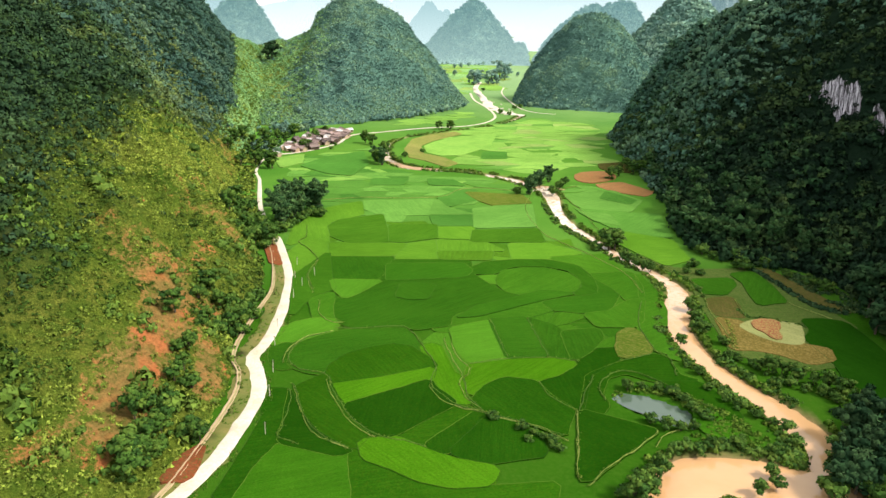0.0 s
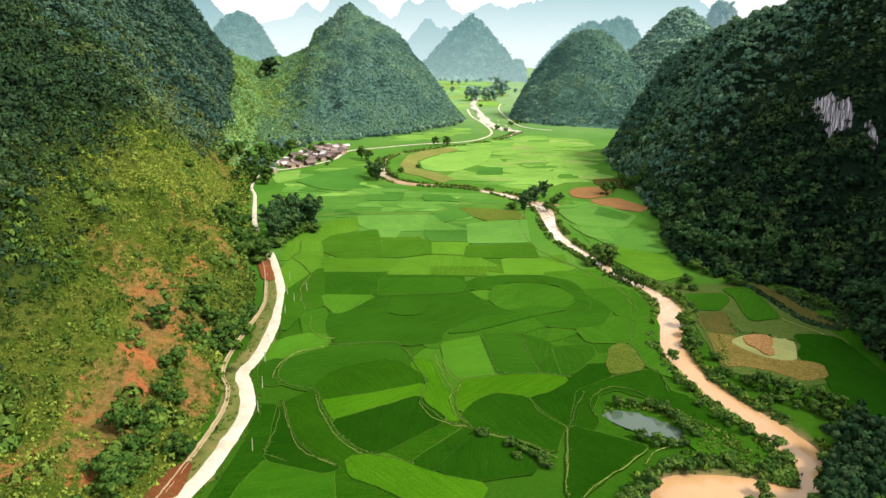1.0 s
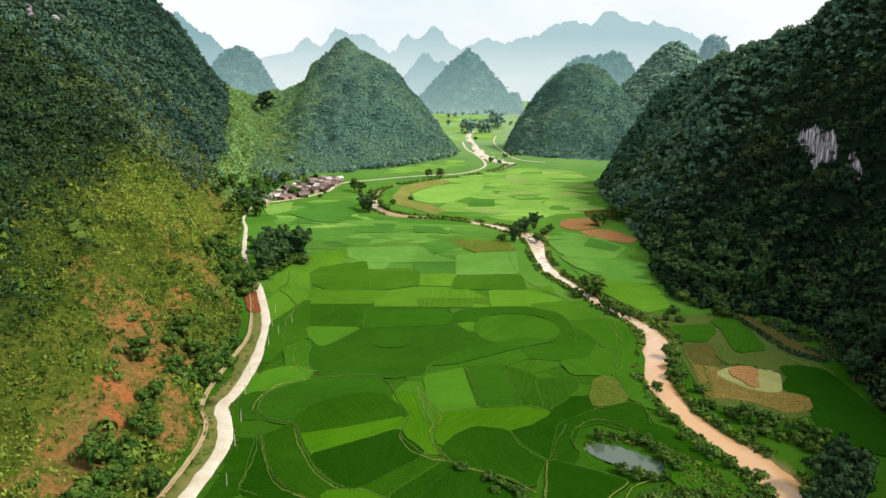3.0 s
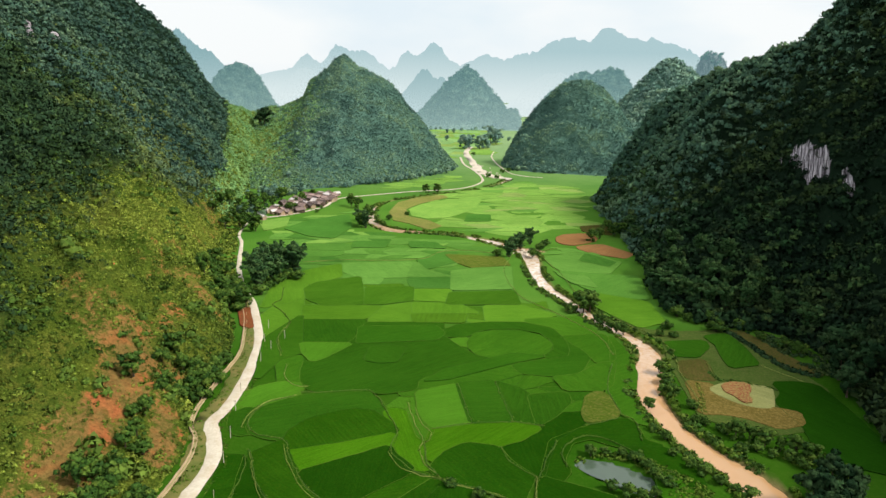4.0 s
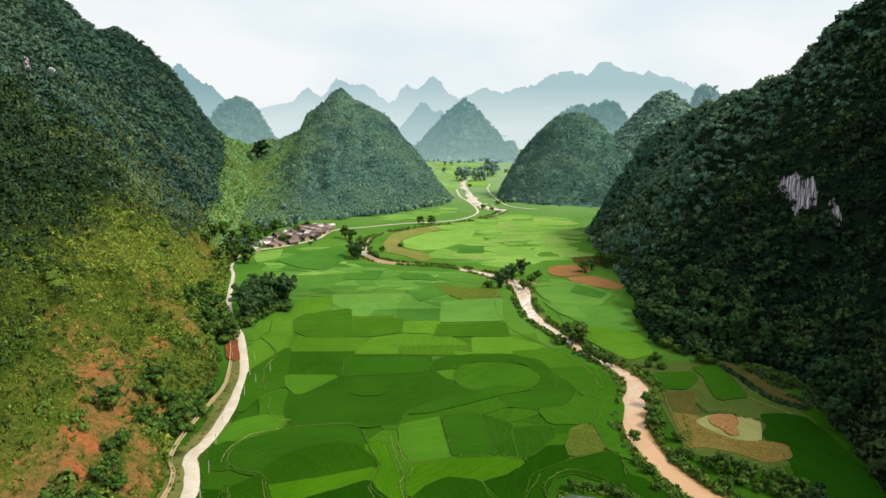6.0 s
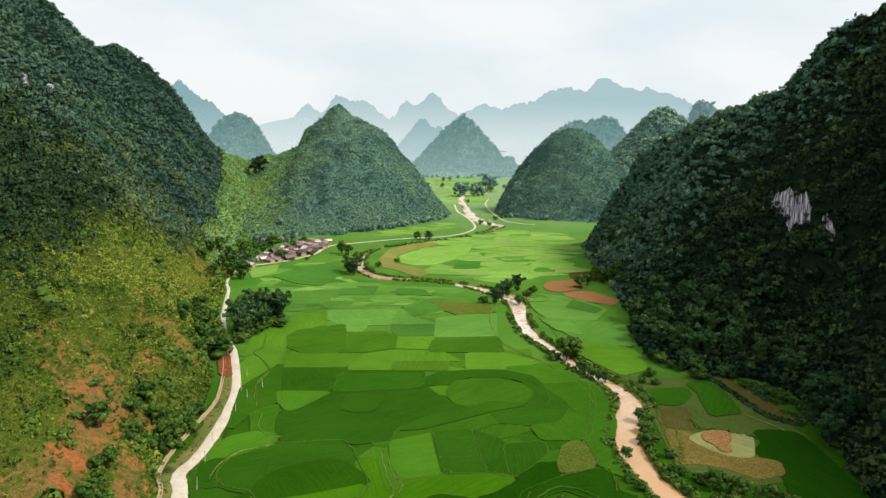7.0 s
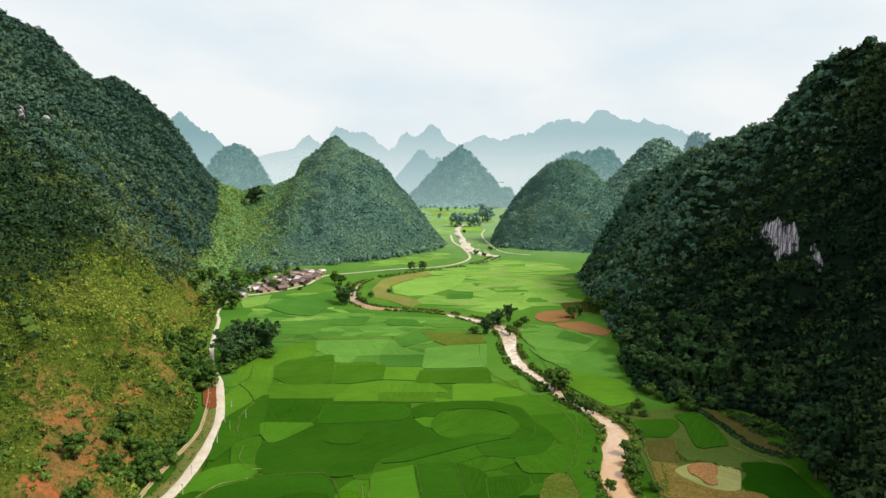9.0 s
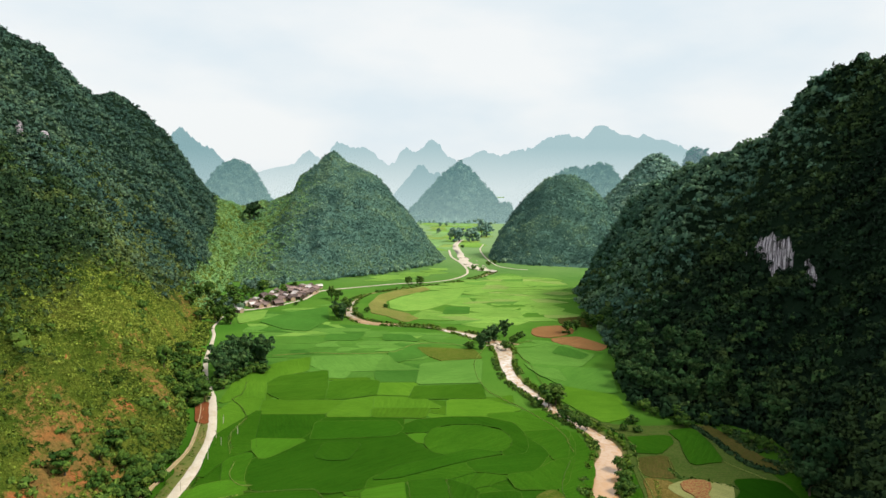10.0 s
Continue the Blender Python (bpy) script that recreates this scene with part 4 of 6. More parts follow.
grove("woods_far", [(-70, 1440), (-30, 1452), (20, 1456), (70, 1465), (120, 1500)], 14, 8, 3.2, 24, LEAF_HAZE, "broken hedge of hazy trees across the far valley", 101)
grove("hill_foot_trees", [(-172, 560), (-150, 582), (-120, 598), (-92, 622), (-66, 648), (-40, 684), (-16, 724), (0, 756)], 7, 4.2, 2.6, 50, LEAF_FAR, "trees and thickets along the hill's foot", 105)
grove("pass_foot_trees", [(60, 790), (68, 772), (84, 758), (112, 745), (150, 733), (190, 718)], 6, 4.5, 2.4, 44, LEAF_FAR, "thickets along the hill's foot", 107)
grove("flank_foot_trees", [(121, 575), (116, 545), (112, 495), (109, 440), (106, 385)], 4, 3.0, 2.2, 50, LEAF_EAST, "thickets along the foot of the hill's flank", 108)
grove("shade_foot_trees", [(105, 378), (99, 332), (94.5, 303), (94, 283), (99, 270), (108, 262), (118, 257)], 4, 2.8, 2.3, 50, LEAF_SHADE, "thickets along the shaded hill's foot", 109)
grove("village_thicket", [(-138, 452), (-148, 490), (-152, 525), (-146, 560), (-128, 578)], 12, 4.2, 2.6, 46, LEAF_SHOULDER, "dense thicket behind the village", 111)

# ---- rice fields ----
PADDIES = []


def grown(ring, by):
    """The outline pushed outwards, so that neighbouring crops touch."""
    out = []
    for a, b, c in zip(ring[-1:] + ring[:-1], ring, ring[1:] + ring[:1]):
        n1, n2 = Vector((b[1] - a[1], a[0] - b[0])).normalized(), Vector((c[1] - b[1], b[0] - c[0])).normalized()
        n = (n1 + n2) / max(0.6, 1 + n1.dot(n2))
        out.append((b[0] + n.x * by, b[1] + n.y * by))
    return out


def paddy(kind, ring, grow=1.1, base=0.26):
    """A stand of crop with an even top and sides, edges slightly wavy."""
    raw = ring = list(ring)
    far = sum(p[1] for p in ring) / len(ring)
    # farther fields take paler sets, painting the haze of distance
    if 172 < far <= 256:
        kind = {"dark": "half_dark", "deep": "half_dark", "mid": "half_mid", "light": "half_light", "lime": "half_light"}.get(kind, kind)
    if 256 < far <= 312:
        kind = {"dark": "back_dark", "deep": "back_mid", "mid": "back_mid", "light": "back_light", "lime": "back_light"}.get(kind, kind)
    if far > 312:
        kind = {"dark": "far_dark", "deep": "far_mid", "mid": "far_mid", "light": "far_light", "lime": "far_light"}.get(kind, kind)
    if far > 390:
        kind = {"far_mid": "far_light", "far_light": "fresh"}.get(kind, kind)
    area = sum(a[0] * b[1] - b[0] * a[1] for a, b in zip(ring, ring[1:] + ring[:1]))
    if area < 0:
        ring.reverse()
    tall = {"fallow": 0.02, "soil": 0.50, "redweed": 0.52}.get(kind, base) + 0.0014 * (len(PADDIES) * 37 % 160)
    for _ in range(1):
        cut = []
        for a, b in zip(ring, ring[1:] + ring[:1]):
            cut_at = min(0.25, 1.1 / (math.dist(a, b) + 1.0))
            cut += [(a[0] + (b[0] - a[0]) * cut_at, a[1] + (b[1] - a[1]) * cut_at), (b[0] + (a[0] - b[0]) * cut_at, b[1] + (a[1] - b[1]) * cut_at)]
        ring = cut
    ring = grown(ring, grow)
    pts = []
    for a, b in zip(ring, ring[1:] + ring[:1]):
        n = max(1, int(math.dist(a, b) / 2.0))
        for k in range(n):
            f = k / n
            x, y = a[0] + (b[0] - a[0]) * f, a[1] + (b[1] - a[1]) * f
            pts.append((x + 0.35 * (value_noise(x * 0.7, y * 0.7, 3) - 0.5), y + 0.35 * (value_noise(x * 0.7, y * 0.7, 9) - 0.5)))
    n = len(pts)
    cx, cy = sum(p[0] for p in pts) / n, sum(p[1] for p in pts) / n
    verts = [(x, y, -0.3) for x, y in pts] + [(x + 0.15 * (cx - x) / (abs(cx - x) + 1), y + 0.15 * (cy - y) / (abs(cy - y) + 1), tall + 0.004 * value_noise(x, y, 4)) for x, y in pts]
    faces = [(i, (i + 1) % n, n + (i + 1) % n, n + i) for i in range(n)] + [tuple(range(n, 2 * n))]
    words = {"dark": "dark green", "shady": "very dark green", "deep": "deep green", "mid": "green", "far_dark": "dark green", "half_dark": "deep green", "half_deep": "deep green", "half_mid": "green", "half_light": "light green", "back_dark": "dark green", "back_mid": "green", "back_light": "light green", "far_mid": "soft green", "far_light": "light green", "light": "light green", "lime": "bright lime-green", "fresh": "fresh pale green", "pale": "pale hazy green", "gold": "pale yellow-green"}
    if kind in words:
        name, label, cat = "rice_paddy", words[kind] + " stand of rice between low bunds", "rice field"
    else:
        name, label, cat = "crop_field", {"clay": "bare brown earth plot beside the river", "redweed": "reddish water weed in a flooded plot", "flood": "shallow flooded plot with pale muddy water", "dry": "dry tan harvested field beside the river", "weedy": "weedy yellow-green plot among the rice", "fallow": "fallow olive-green field of rough grass", "tan": "dry tan crop stubble in a small field", "soil": "bare red-brown earth plot", "brown": "brown half-bare vegetable plot"}[kind], "field"
    PADDIES.append(raw)
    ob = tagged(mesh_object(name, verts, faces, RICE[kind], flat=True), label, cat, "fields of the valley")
    if kind in words:
        deep = grown(pts, -0.15)
        top = [(x, y, tall + 0.02) for x, y in pts] + [(x, y, tall + 0.035) for x, y in grown(pts, -0.07)] + [(x, y, tall + 0.006) for x, y in deep]
        strips = [(k * n + i, k * n + (i + 1) % n, (k + 1) * n + (i + 1) % n, (k + 1) * n + i) for k in (0, 1) for i in range(n)]
        tagged(mesh_object("field_edge", top, strips, RIM_FAR if far > 256 else RIM_DRY if len(PADDIES) % 5 < 3 else RIM, ob), label="thin weedy earth edge")
    return ob


paddy("dark", [(-58.9, 176.5), (-56.2, 180.2), (-51.3, 180.1), (-52.4, 175.2), (-52.3, 169.5), (-50.6, 165.5), (-53.3, 164.4), (-56.6, 168.3)])
paddy("deep", [(-50.9, 180.5), (-43.8, 187.2), (-35.1, 190.4), (-23.4, 192.3), (-19.5, 187.8), (-16.2, 180.3), (-16.7, 176.4), (-20.5, 180.4), (-27.0, 180.8), (-31.5, 178.4), (-37.2, 174.6), (-40.3, 168.2), (-40.7, 162.4), (-45.5, 163.3), (-49.9, 165.5), (-52.0, 169.5), (-51.9, 174.5)])
paddy("mid", [(-40.1, 167.3), (-36.3, 174.0), (-30.6, 177.7), (-25.3, 180.1), (-20.4, 179.7), (-17.0, 176.0), (-13.0, 170.6), (-12.0, 168.1), (-24.5, 162.0), (-38.9, 156.9), (-40.4, 161.2)])
paddy("lime", [(-38.6, 156.1), (-24.4, 161.1), (-12.4, 166.9), (-13.2, 160.8), (-33.5, 147.6), (-34.9, 148.8)])
paddy("dark", [(-33.1, 146.9), (-13.1, 160.0), (-12.0, 156.3), (-6.5, 149.4), (-20.8, 134.7), (-24.0, 135.0), (-29.1, 140.1)])
paddy("mid", [(-20.4, 134.5), (-6.2, 148.9), (-1.1, 146.2), (-13.0, 131.7), (-18.8, 133.7)])
paddy("deep", [(-12.6, 131.5), (-0.9, 145.7), (1.3, 144.6), (-7.3, 129.5), (-10.9, 129.5)])
paddy("dark", [(-6.9, 129.1), (2.0, 143.9), (5.9, 142.0), (9.6, 138.7), (12.7, 136.2), (13.4, 129.6), (-0.6, 125.5)])
paddy("lime", [(-27.2, 132.1), (-19.8, 134.0), (-13.2, 129.4), (-6.9, 126.2), (2.4, 123.7), (1.0, 118.8), (-6.9, 117.5), (-13.9, 119.6), (-20.0, 123.4), (-25.8, 126.3)])
paddy("mid", [(-30.0, 127.3), (-27.0, 130.8), (-23.6, 122.8), (-13.8, 118.5), (-6.8, 116.6), (1.4, 117.4), (14.6, 119.4), (12.5, 112.1), (-27.0, 110.3), (-29.0, 120.7)])
paddy("light", [(-47.5, 122.1), (-44.9, 130.3), (-30.8, 127.7), (-29.4, 120.7), (-27.2, 110.3), (-49.2, 109.3)])
paddy("dark", [(-47.8, 153.6), (-46.1, 141.2), (-45.1, 131.2), (-31.5, 127.2), (-29.3, 129.0), (-37.9, 136.4), (-43.1, 144.6)])
paddy("mid", [(-47.2, 154.2), (-40.9, 161.6), (-38.3, 154.7), (-34.8, 147.6), (-27.9, 136.9), (-26.5, 134.3), (-28.8, 129.4), (-37.5, 136.9), (-42.8, 145.1)])
paddy("deep", [(-54.9, 153.8), (-48.5, 153.6), (-46.6, 138.8), (-45.8, 130.9), (-47.9, 122.1), (-50.2, 112.6), (-53.2, 112.1), (-52.1, 124.4), (-51.1, 140.9)])
paddy("light", [(-59.2, 178.5), (-54.3, 183.9), (-43.4, 188.5), (-42.9, 194.2), (-51.4, 194.5), (-58.4, 190.8), (-61.0, 182.8)])
paddy("light", [(-57.7, 180.9), (-56.5, 193.6), (-50.4, 197.3), (-43.5, 196.5), (-44.2, 188.8), (-50.5, 183.5), (-52.4, 181.2)])
paddy("lime", [(-7.6, 192.8), (4.0, 198.8), (7.8, 174.3), (-2.3, 170.9), (-5.8, 178.4)])
paddy("dark", [(4.7, 199.2), (15.4, 201.6), (19.3, 176.0), (8.3, 174.4)])
paddy("dark", [(16.1, 201.6), (23.3, 197.0), (25.6, 192.3), (26.5, 174.7), (19.7, 175.6)])
paddy("deep", [(26.1, 192.3), (36.9, 194.9), (37.3, 189.1), (31.0, 178.6), (26.8, 174.7)])
paddy("lime", [(-2.3, 169.6), (8.4, 173.4), (19.5, 174.6), (26.8, 172.4), (20.9, 165.8), (14.6, 161.9), (6.6, 163.3), (2.1, 159.6), (-1.2, 154.1), (-2.5, 154.9), (-3.5, 161.9)])
paddy("deep", [(-0.8, 153.4), (2.1, 158.4), (6.5, 162.4), (14.4, 161.1), (16.8, 154.2), (22.1, 148.0), (18.4, 136.9), (12.4, 140.9), (5.9, 144.1), (0.9, 146.3), (-1.9, 149.6)])
paddy("dark", [(15.0, 161.4), (27.8, 172.4), (34.3, 180.9), (40.9, 181.9), (38.8, 175.6), (29.1, 165.6), (24.4, 148.9), (22.8, 148.8), (17.8, 153.7)])
paddy("lime", [(-16.2, 180.3), (-13.2, 181.5), (-10.3, 179.2), (-7.3, 169.3), (-4.3, 163.0), (-4.5, 154.8), (-2.5, 149.9), (-6.0, 149.7), (-11.8, 156.6), (-13.0, 160.5), (-11.7, 168.1), (-14.3, 173.5)])
paddy("half_light", [(-9.8, 182.4), (-7.7, 182.5), (-5.9, 176.0), (-2.8, 169.6), (-3.9, 164.2), (-5.9, 166.3), (-7.0, 172.2)])
paddy("weedy", [(40.6, 181.9), (43.5, 192.5), (47.6, 196.7), (49.4, 192.8), (50.2, 182.8), (48.7, 179.9), (40.5, 176.4)])
paddy("deep", [(29.3, 165.3), (39.5, 173.1), (49.3, 178.2), (53.0, 178.4), (53.3, 166.9), (57.8, 164.1), (46.5, 163.5), (39.3, 168.0), (33.4, 164.7), (30.2, 156.0), (31.1, 151.2), (27.6, 144.9), (25.3, 149.2)])
paddy("deep", [(47.4, 162.4), (58.1, 163.0), (61.9, 152.7), (62.4, 147.2), (58.3, 142.3), (55.1, 151.1)])
paddy("deep", [(24.4, 147.6), (29.5, 143.8), (35.6, 141.5), (38.8, 138.5), (31.2, 130.8), (21.3, 129.6)])
paddy("dark", [(24.4, 147.4), (33.1, 143.3), (40.2, 139.7), (30.3, 130.4), (21.8, 121.2), (20.0, 121.2)])
paddy("light", [(-51.2, 230.7), (-33.8, 231.3), (-40.0, 219.7), (-43.9, 214.5), (-48.4, 221.8)])
paddy("dark", [(-55.9, 256.2), (-32.0, 257.9), (-32.4, 236.5), (-34.0, 233.0), (-51.4, 231.9)])
paddy("deep", [(-59.5, 273.9), (-28.0, 274.7), (-31.9, 259.2), (-56.2, 257.6)])
paddy("dark", [(-64.2, 297.5), (-61.3, 307.8), (-42.9, 319.1), (-35.0, 277.3), (-51.5, 274.5), (-60.0, 282.5)])
paddy("dark", [(-37.0, 301.4), (-16.5, 303.9), (-15.5, 284.2), (-28.1, 277.8), (-34.3, 277.3)])
paddy("lime", [(-27.3, 274.7), (-15.3, 281.0), (-4.7, 278.7), (-10.5, 257.3), (-30.5, 256.0)])
paddy("dark", [(-19.2, 319.0), (0.9, 322.6), (0.9, 304.3), (-16.0, 303.0)])
paddy("light", [(-15.6, 300.3), (0.9, 301.6), (-0.9, 283.7), (-14.8, 284.3)])
paddy("dark", [(1.4, 296.4), (29.9, 301.2), (30.6, 282.0), (-0.1, 279.8)])
paddy("light", [(-55.0, 345.2), (-17.8, 350.8), (-20.2, 320.9), (-42.2, 318.1), (-52.7, 329.7)])
paddy("light", [(-17.2, 350.8), (-11.3, 335.3), (1.2, 323.6), (-19.1, 322.0)])
paddy("dark", [(-16.8, 355.7), (-5.6, 370.6), (3.0, 351.4), (-10.8, 337.6)])
paddy("weedy", [(-1.9, 368.4), (28.2, 364.6), (31.2, 347.9), (12.7, 340.6), (4.2, 351.5)])
paddy("light", [(2.0, 334.2), (13.5, 339.6), (31.2, 344.4), (29.2, 304.7), (1.9, 300.8)])
paddy("light", [(15.9, 278.6), (31.4, 280.5), (44.5, 268.8), (32.0, 260.3), (16.1, 256.5)])
paddy("lime", [(31.3, 261.6), (53.0, 267.2), (57.2, 249.0), (44.7, 242.1), (38.0, 246.5)])
paddy("mid", [(61.7, 245.0), (63.7, 226.2), (62.2, 211.4), (57.4, 194.1), (56.6, 175.9), (54.5, 177.2), (51.1, 182.5), (50.1, 195.3), (56.6, 211.1), (57.3, 220.7)])
paddy("mid", [(-65.1, 234.4), (-58.1, 260.2), (-52.1, 232.4), (-49.1, 222.3), (-55.8, 215.7), (-58.5, 199.8), (-61.3, 213.4)])
paddy("light", [(-73.6, 259.1), (-66.6, 299.1), (-57.7, 261.6), (-65.7, 236.7)])
paddy("light", [(-80.5, 305.4), (-69.7, 330.4), (-56.1, 342.8), (-51.9, 319.3), (-65.7, 303.7), (-62.1, 282.4), (-76.4, 269.7)])
paddy("dark", [(-55.9, 395.6), (-36.1, 397.5), (-38.1, 382.7), (-55.6, 381.1)])
paddy("dark", [(-23.8, 398.7), (-9.4, 397.0), (-2.6, 383.2), (-22.0, 384.2)])
paddy("dark", [(12.0, 490.8), (27.5, 492.5), (26.2, 466.8), (9.9, 465.1)])
paddy("lime", [(51.6, 367.9), (80.2, 379.7), (91.1, 358.9), (79.9, 335.3), (57.9, 338.9), (53.7, 349.8)])
paddy("mid", [(53.5, 338.5), (78.0, 333.0), (92.9, 331.1), (88.1, 293.5), (72.9, 292.4), (63.7, 309.2)])
paddy("light", [(63.6, 302.0), (87.0, 289.3), (86.6, 263.3), (75.6, 255.9), (68.8, 269.0), (62.5, 283.6)])
paddy("clay", [(66.5, 420), (72, 427), (82, 430.5), (89.4, 430.3), (90, 419), (87.5, 411.2), (80, 403.5), (71.7, 398.2), (66, 402), (64.6, 409)])
paddy("clay", [(74.4, 394.5), (82, 399.5), (90.4, 401.1), (97, 390), (102.7, 378.4), (96.0, 368.9), (87, 374), (79.5, 380.7), (75, 388)])
paddy("brown", [(87.3, 456), (104, 462), (103.8, 429.5), (92.4, 433.0), (86, 440)])
paddy("fallow", [(81.7, 246.9), (97.6, 249.8), (109.8, 248.2), (114.1, 229.3), (117.6, 212.4), (119.3, 201.6), (99.0, 174.9), (88.3, 171.8), (77.2, 178.7), (73.9, 182.0), (75.3, 199.1), (77.1, 221.9)])
paddy("fallow", [(64.9, 283.7), (76.9, 252.8), (91.8, 251.9), (114.8, 255.3), (101.1, 242.3), (80.8, 243.9), (72.5, 252.5)])
paddy("brown", [(108.5, 254.0), (114, 253.0), (117.5, 243), (120, 228), (124.5, 214.5), (121.5, 212.5), (115.2, 218.5), (112.4, 230.7), (110.6, 243.5)])
# field kept darker than its neighbours to paint the hill's shadow on it
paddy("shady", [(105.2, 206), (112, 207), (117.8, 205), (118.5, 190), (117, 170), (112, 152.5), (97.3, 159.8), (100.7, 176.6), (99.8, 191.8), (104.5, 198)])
paddy("light", [(52.7, 149.7), (56.4, 148.7), (59.4, 138.4), (54.8, 136.0), (51.5, 141.3)])
paddy("dark", [(-105.4, 428.4), (-95.0, 457.9), (-73.5, 481.2), (-64.6, 438.0), (-70.6, 403.5), (-85.2, 408.4)])
paddy("fresh", [(-87.4, 469.0), (-74.0, 476.8), (-73.1, 460.2), (-83.0, 455.2)])
paddy("fresh", [(-88.7, 435.5), (-76.7, 440.5), (-73.7, 426.4), (-84.3, 421.8)])
paddy("light", [(-127.5, 450.4), (-112.2, 466.2), (-107.4, 437.3), (-116.3, 422.0)])
paddy("dark", [(76.4, 376.7), (88.1, 358.7), (83.1, 350.0), (70.4, 360.8)])
paddy("lime", [(54.2, 333.2), (67.4, 329.0), (69.0, 309.6), (59.7, 316.4)])
paddy("soil", [(-66.1, 116.6), (-64.5, 124.5), (-61.8, 128.7), (-60.9, 123.1), (-60.6, 116.8)])
paddy("soil", [(-83.2, 263.4), (-81.9, 268.6), (-73.5, 245.3), (-77.7, 248.1)])
paddy("dark", [(80.8, 240.4), (95.4, 242.5), (94.4, 236.1), (87.4, 226.6), (80.1, 227.2)])
paddy("deep", [(97.6, 247.4), (106.4, 250.4), (107.3, 237.0), (106.2, 221.2), (96.2, 218.1), (97.2, 228.2), (99.0, 238.1)])
paddy("brown", [(80.4, 222.1), (88.9, 224.1), (88.3, 216.7), (86.8, 207.4), (79.1, 207.9), (78.0, 213.3)])
paddy("tan", [(77.6, 206.0), (84.0, 203.8), (85.0, 194.8), (91.1, 189.0), (97.7, 187.2), (102.9, 185.3), (100.7, 178.3), (93.3, 175.9), (87.7, 181.0), (80.9, 184.1), (74.5, 183.8), (75.8, 193.2)])
paddy("flood", [(83.3, 200.4), (87.8, 203.8), (92.1, 205.3), (97.5, 203.5), (101.6, 202.1), (99.5, 195.2), (96.4, 188.6), (92.6, 188.4), (89.3, 190.0), (86.5, 193.1), (84.3, 196.3)])
paddy("redweed", [(88.2, 203.0), (91.9, 204.8), (95.5, 204.2), (94.7, 200.2), (92.2, 197.0), (91.6, 191.9), (89.7, 191.1), (89.4, 194.7), (88.5, 196.9), (87.3, 198.3)])
paddy("dry", [(-44.7, 495.7), (-41.7, 538.5), (-29.6, 562.5), (-9.0, 580.2), (-4.1, 568.7), (-26.0, 535.1), (-35.3, 508.6), (-31.3, 479.4), (-16.9, 466.3), (-6.9, 447.7), (-14.0, 436.0), (-27.9, 455.1), (-38.8, 463.9)])
paddy("fresh", [(-31.1, 509.1), (-23.5, 530.1), (-4.0, 557.0), (24.0, 569.3), (17.6, 514.8), (-3.4, 478.2), (-17.1, 472.5), (-27.4, 482.0)])
paddy("deep", [(-45.9, 214.4), (-39.8, 218.7), (-32.4, 236.5), (-30.7, 254.0), (-10.4, 255.3), (-1.6, 255.3), (-1.1, 240.9), (4.2, 231.0), (10.0, 222.8), (20.9, 219.9), (17.7, 216.3), (2.5, 207.9), (-6.6, 205.1), (-8.7, 201.0), (-8.9, 195.1), (-18.2, 191.8), (-25.2, 193.4), (-35.3, 191.2), (-40.8, 193.3), (-43.6, 198.6), (-45.7, 207.3)])
paddy("dark", [(-0.2, 241.0), (-0.2, 247.7), (5.0, 253.8), (16.2, 257.2), (29.6, 258.1), (39.9, 252.2), (42.9, 241.4), (43.1, 230.2), (41.5, 224.8), (35.2, 222.3), (35.7, 225.5), (39.3, 229.9), (39.2, 240.0), (36.0, 247.6), (26.8, 252.0), (15.8, 250.6), (10.2, 246.5), (7.3, 241.5)])
paddy("mid", [(8.8, 235.7), (11.2, 244.7), (20.0, 248.4), (28.5, 247.7), (35.4, 243.3), (37.9, 235.3), (35.5, 227.0), (27.8, 221.9), (19.0, 220.3), (11.6, 223.4), (9.0, 229.1)])
paddy("half_light", [(1.9, 238.2), (7.7, 240.3), (8.3, 231.2), (5.1, 232.7)])
paddy("deep", [(45.1, 239.2), (47.9, 234.3), (49.8, 225.3), (45.9, 215.1), (43.1, 209.8), (35.4, 207.5), (25.5, 209.2), (22.9, 215.2), (34.4, 220.8), (42.1, 223.8)])
paddy("mid", [(43.2, 243.2), (59.3, 246.7), (59.6, 233.9), (57.7, 222.2), (51.8, 218.9), (50.0, 229.5), (46.3, 237.0)])
paddy("mid", [(35.5, 205.8), (43.9, 208.5), (51.5, 217.4), (57.1, 219.7), (52.3, 202.0), (49.2, 197.6), (37.6, 197.0)])
paddy("mid", [(-7.5, 203.7), (4.3, 208.4), (19.6, 215.9), (24.7, 214.3), (24.9, 209.2), (15.8, 202.4), (4.2, 200.5), (-7.2, 195.6)])
paddy("mid", [(-55.7, 213.8), (-49.2, 219.2), (-46.0, 207.3), (-43.2, 196.5), (-50.1, 196.1)])
paddy("light", [(-14.4, 281.1), (5.4, 279.4), (12.6, 268.7), (-13.2, 267.6)])
paddy("deep", [(-13.6, 265.4), (8.0, 266.9), (6.4, 257.2), (-12.7, 256.5)])

paddy("half_deep", [(-33.6, 249.4), (-3.8, 252.7), (-0.2, 244.1), (-3.1, 236.8), (-31.8, 231.5)], 0.3, 0.5)
paddy("half_deep", [(-26.3, 229.1), (-18.4, 230.7), (-13.4, 228.3), (-16.1, 215.2), (-22.0, 213.9), (-27.2, 216.5)], 0.3, 0.5)
paddy("half_deep", [(0.2, 210.5), (24.3, 225.8), (34.8, 223.4), (22.5, 216.6), (1.5, 202.4), (-6.5, 200.3)], 0.3, 0.5)


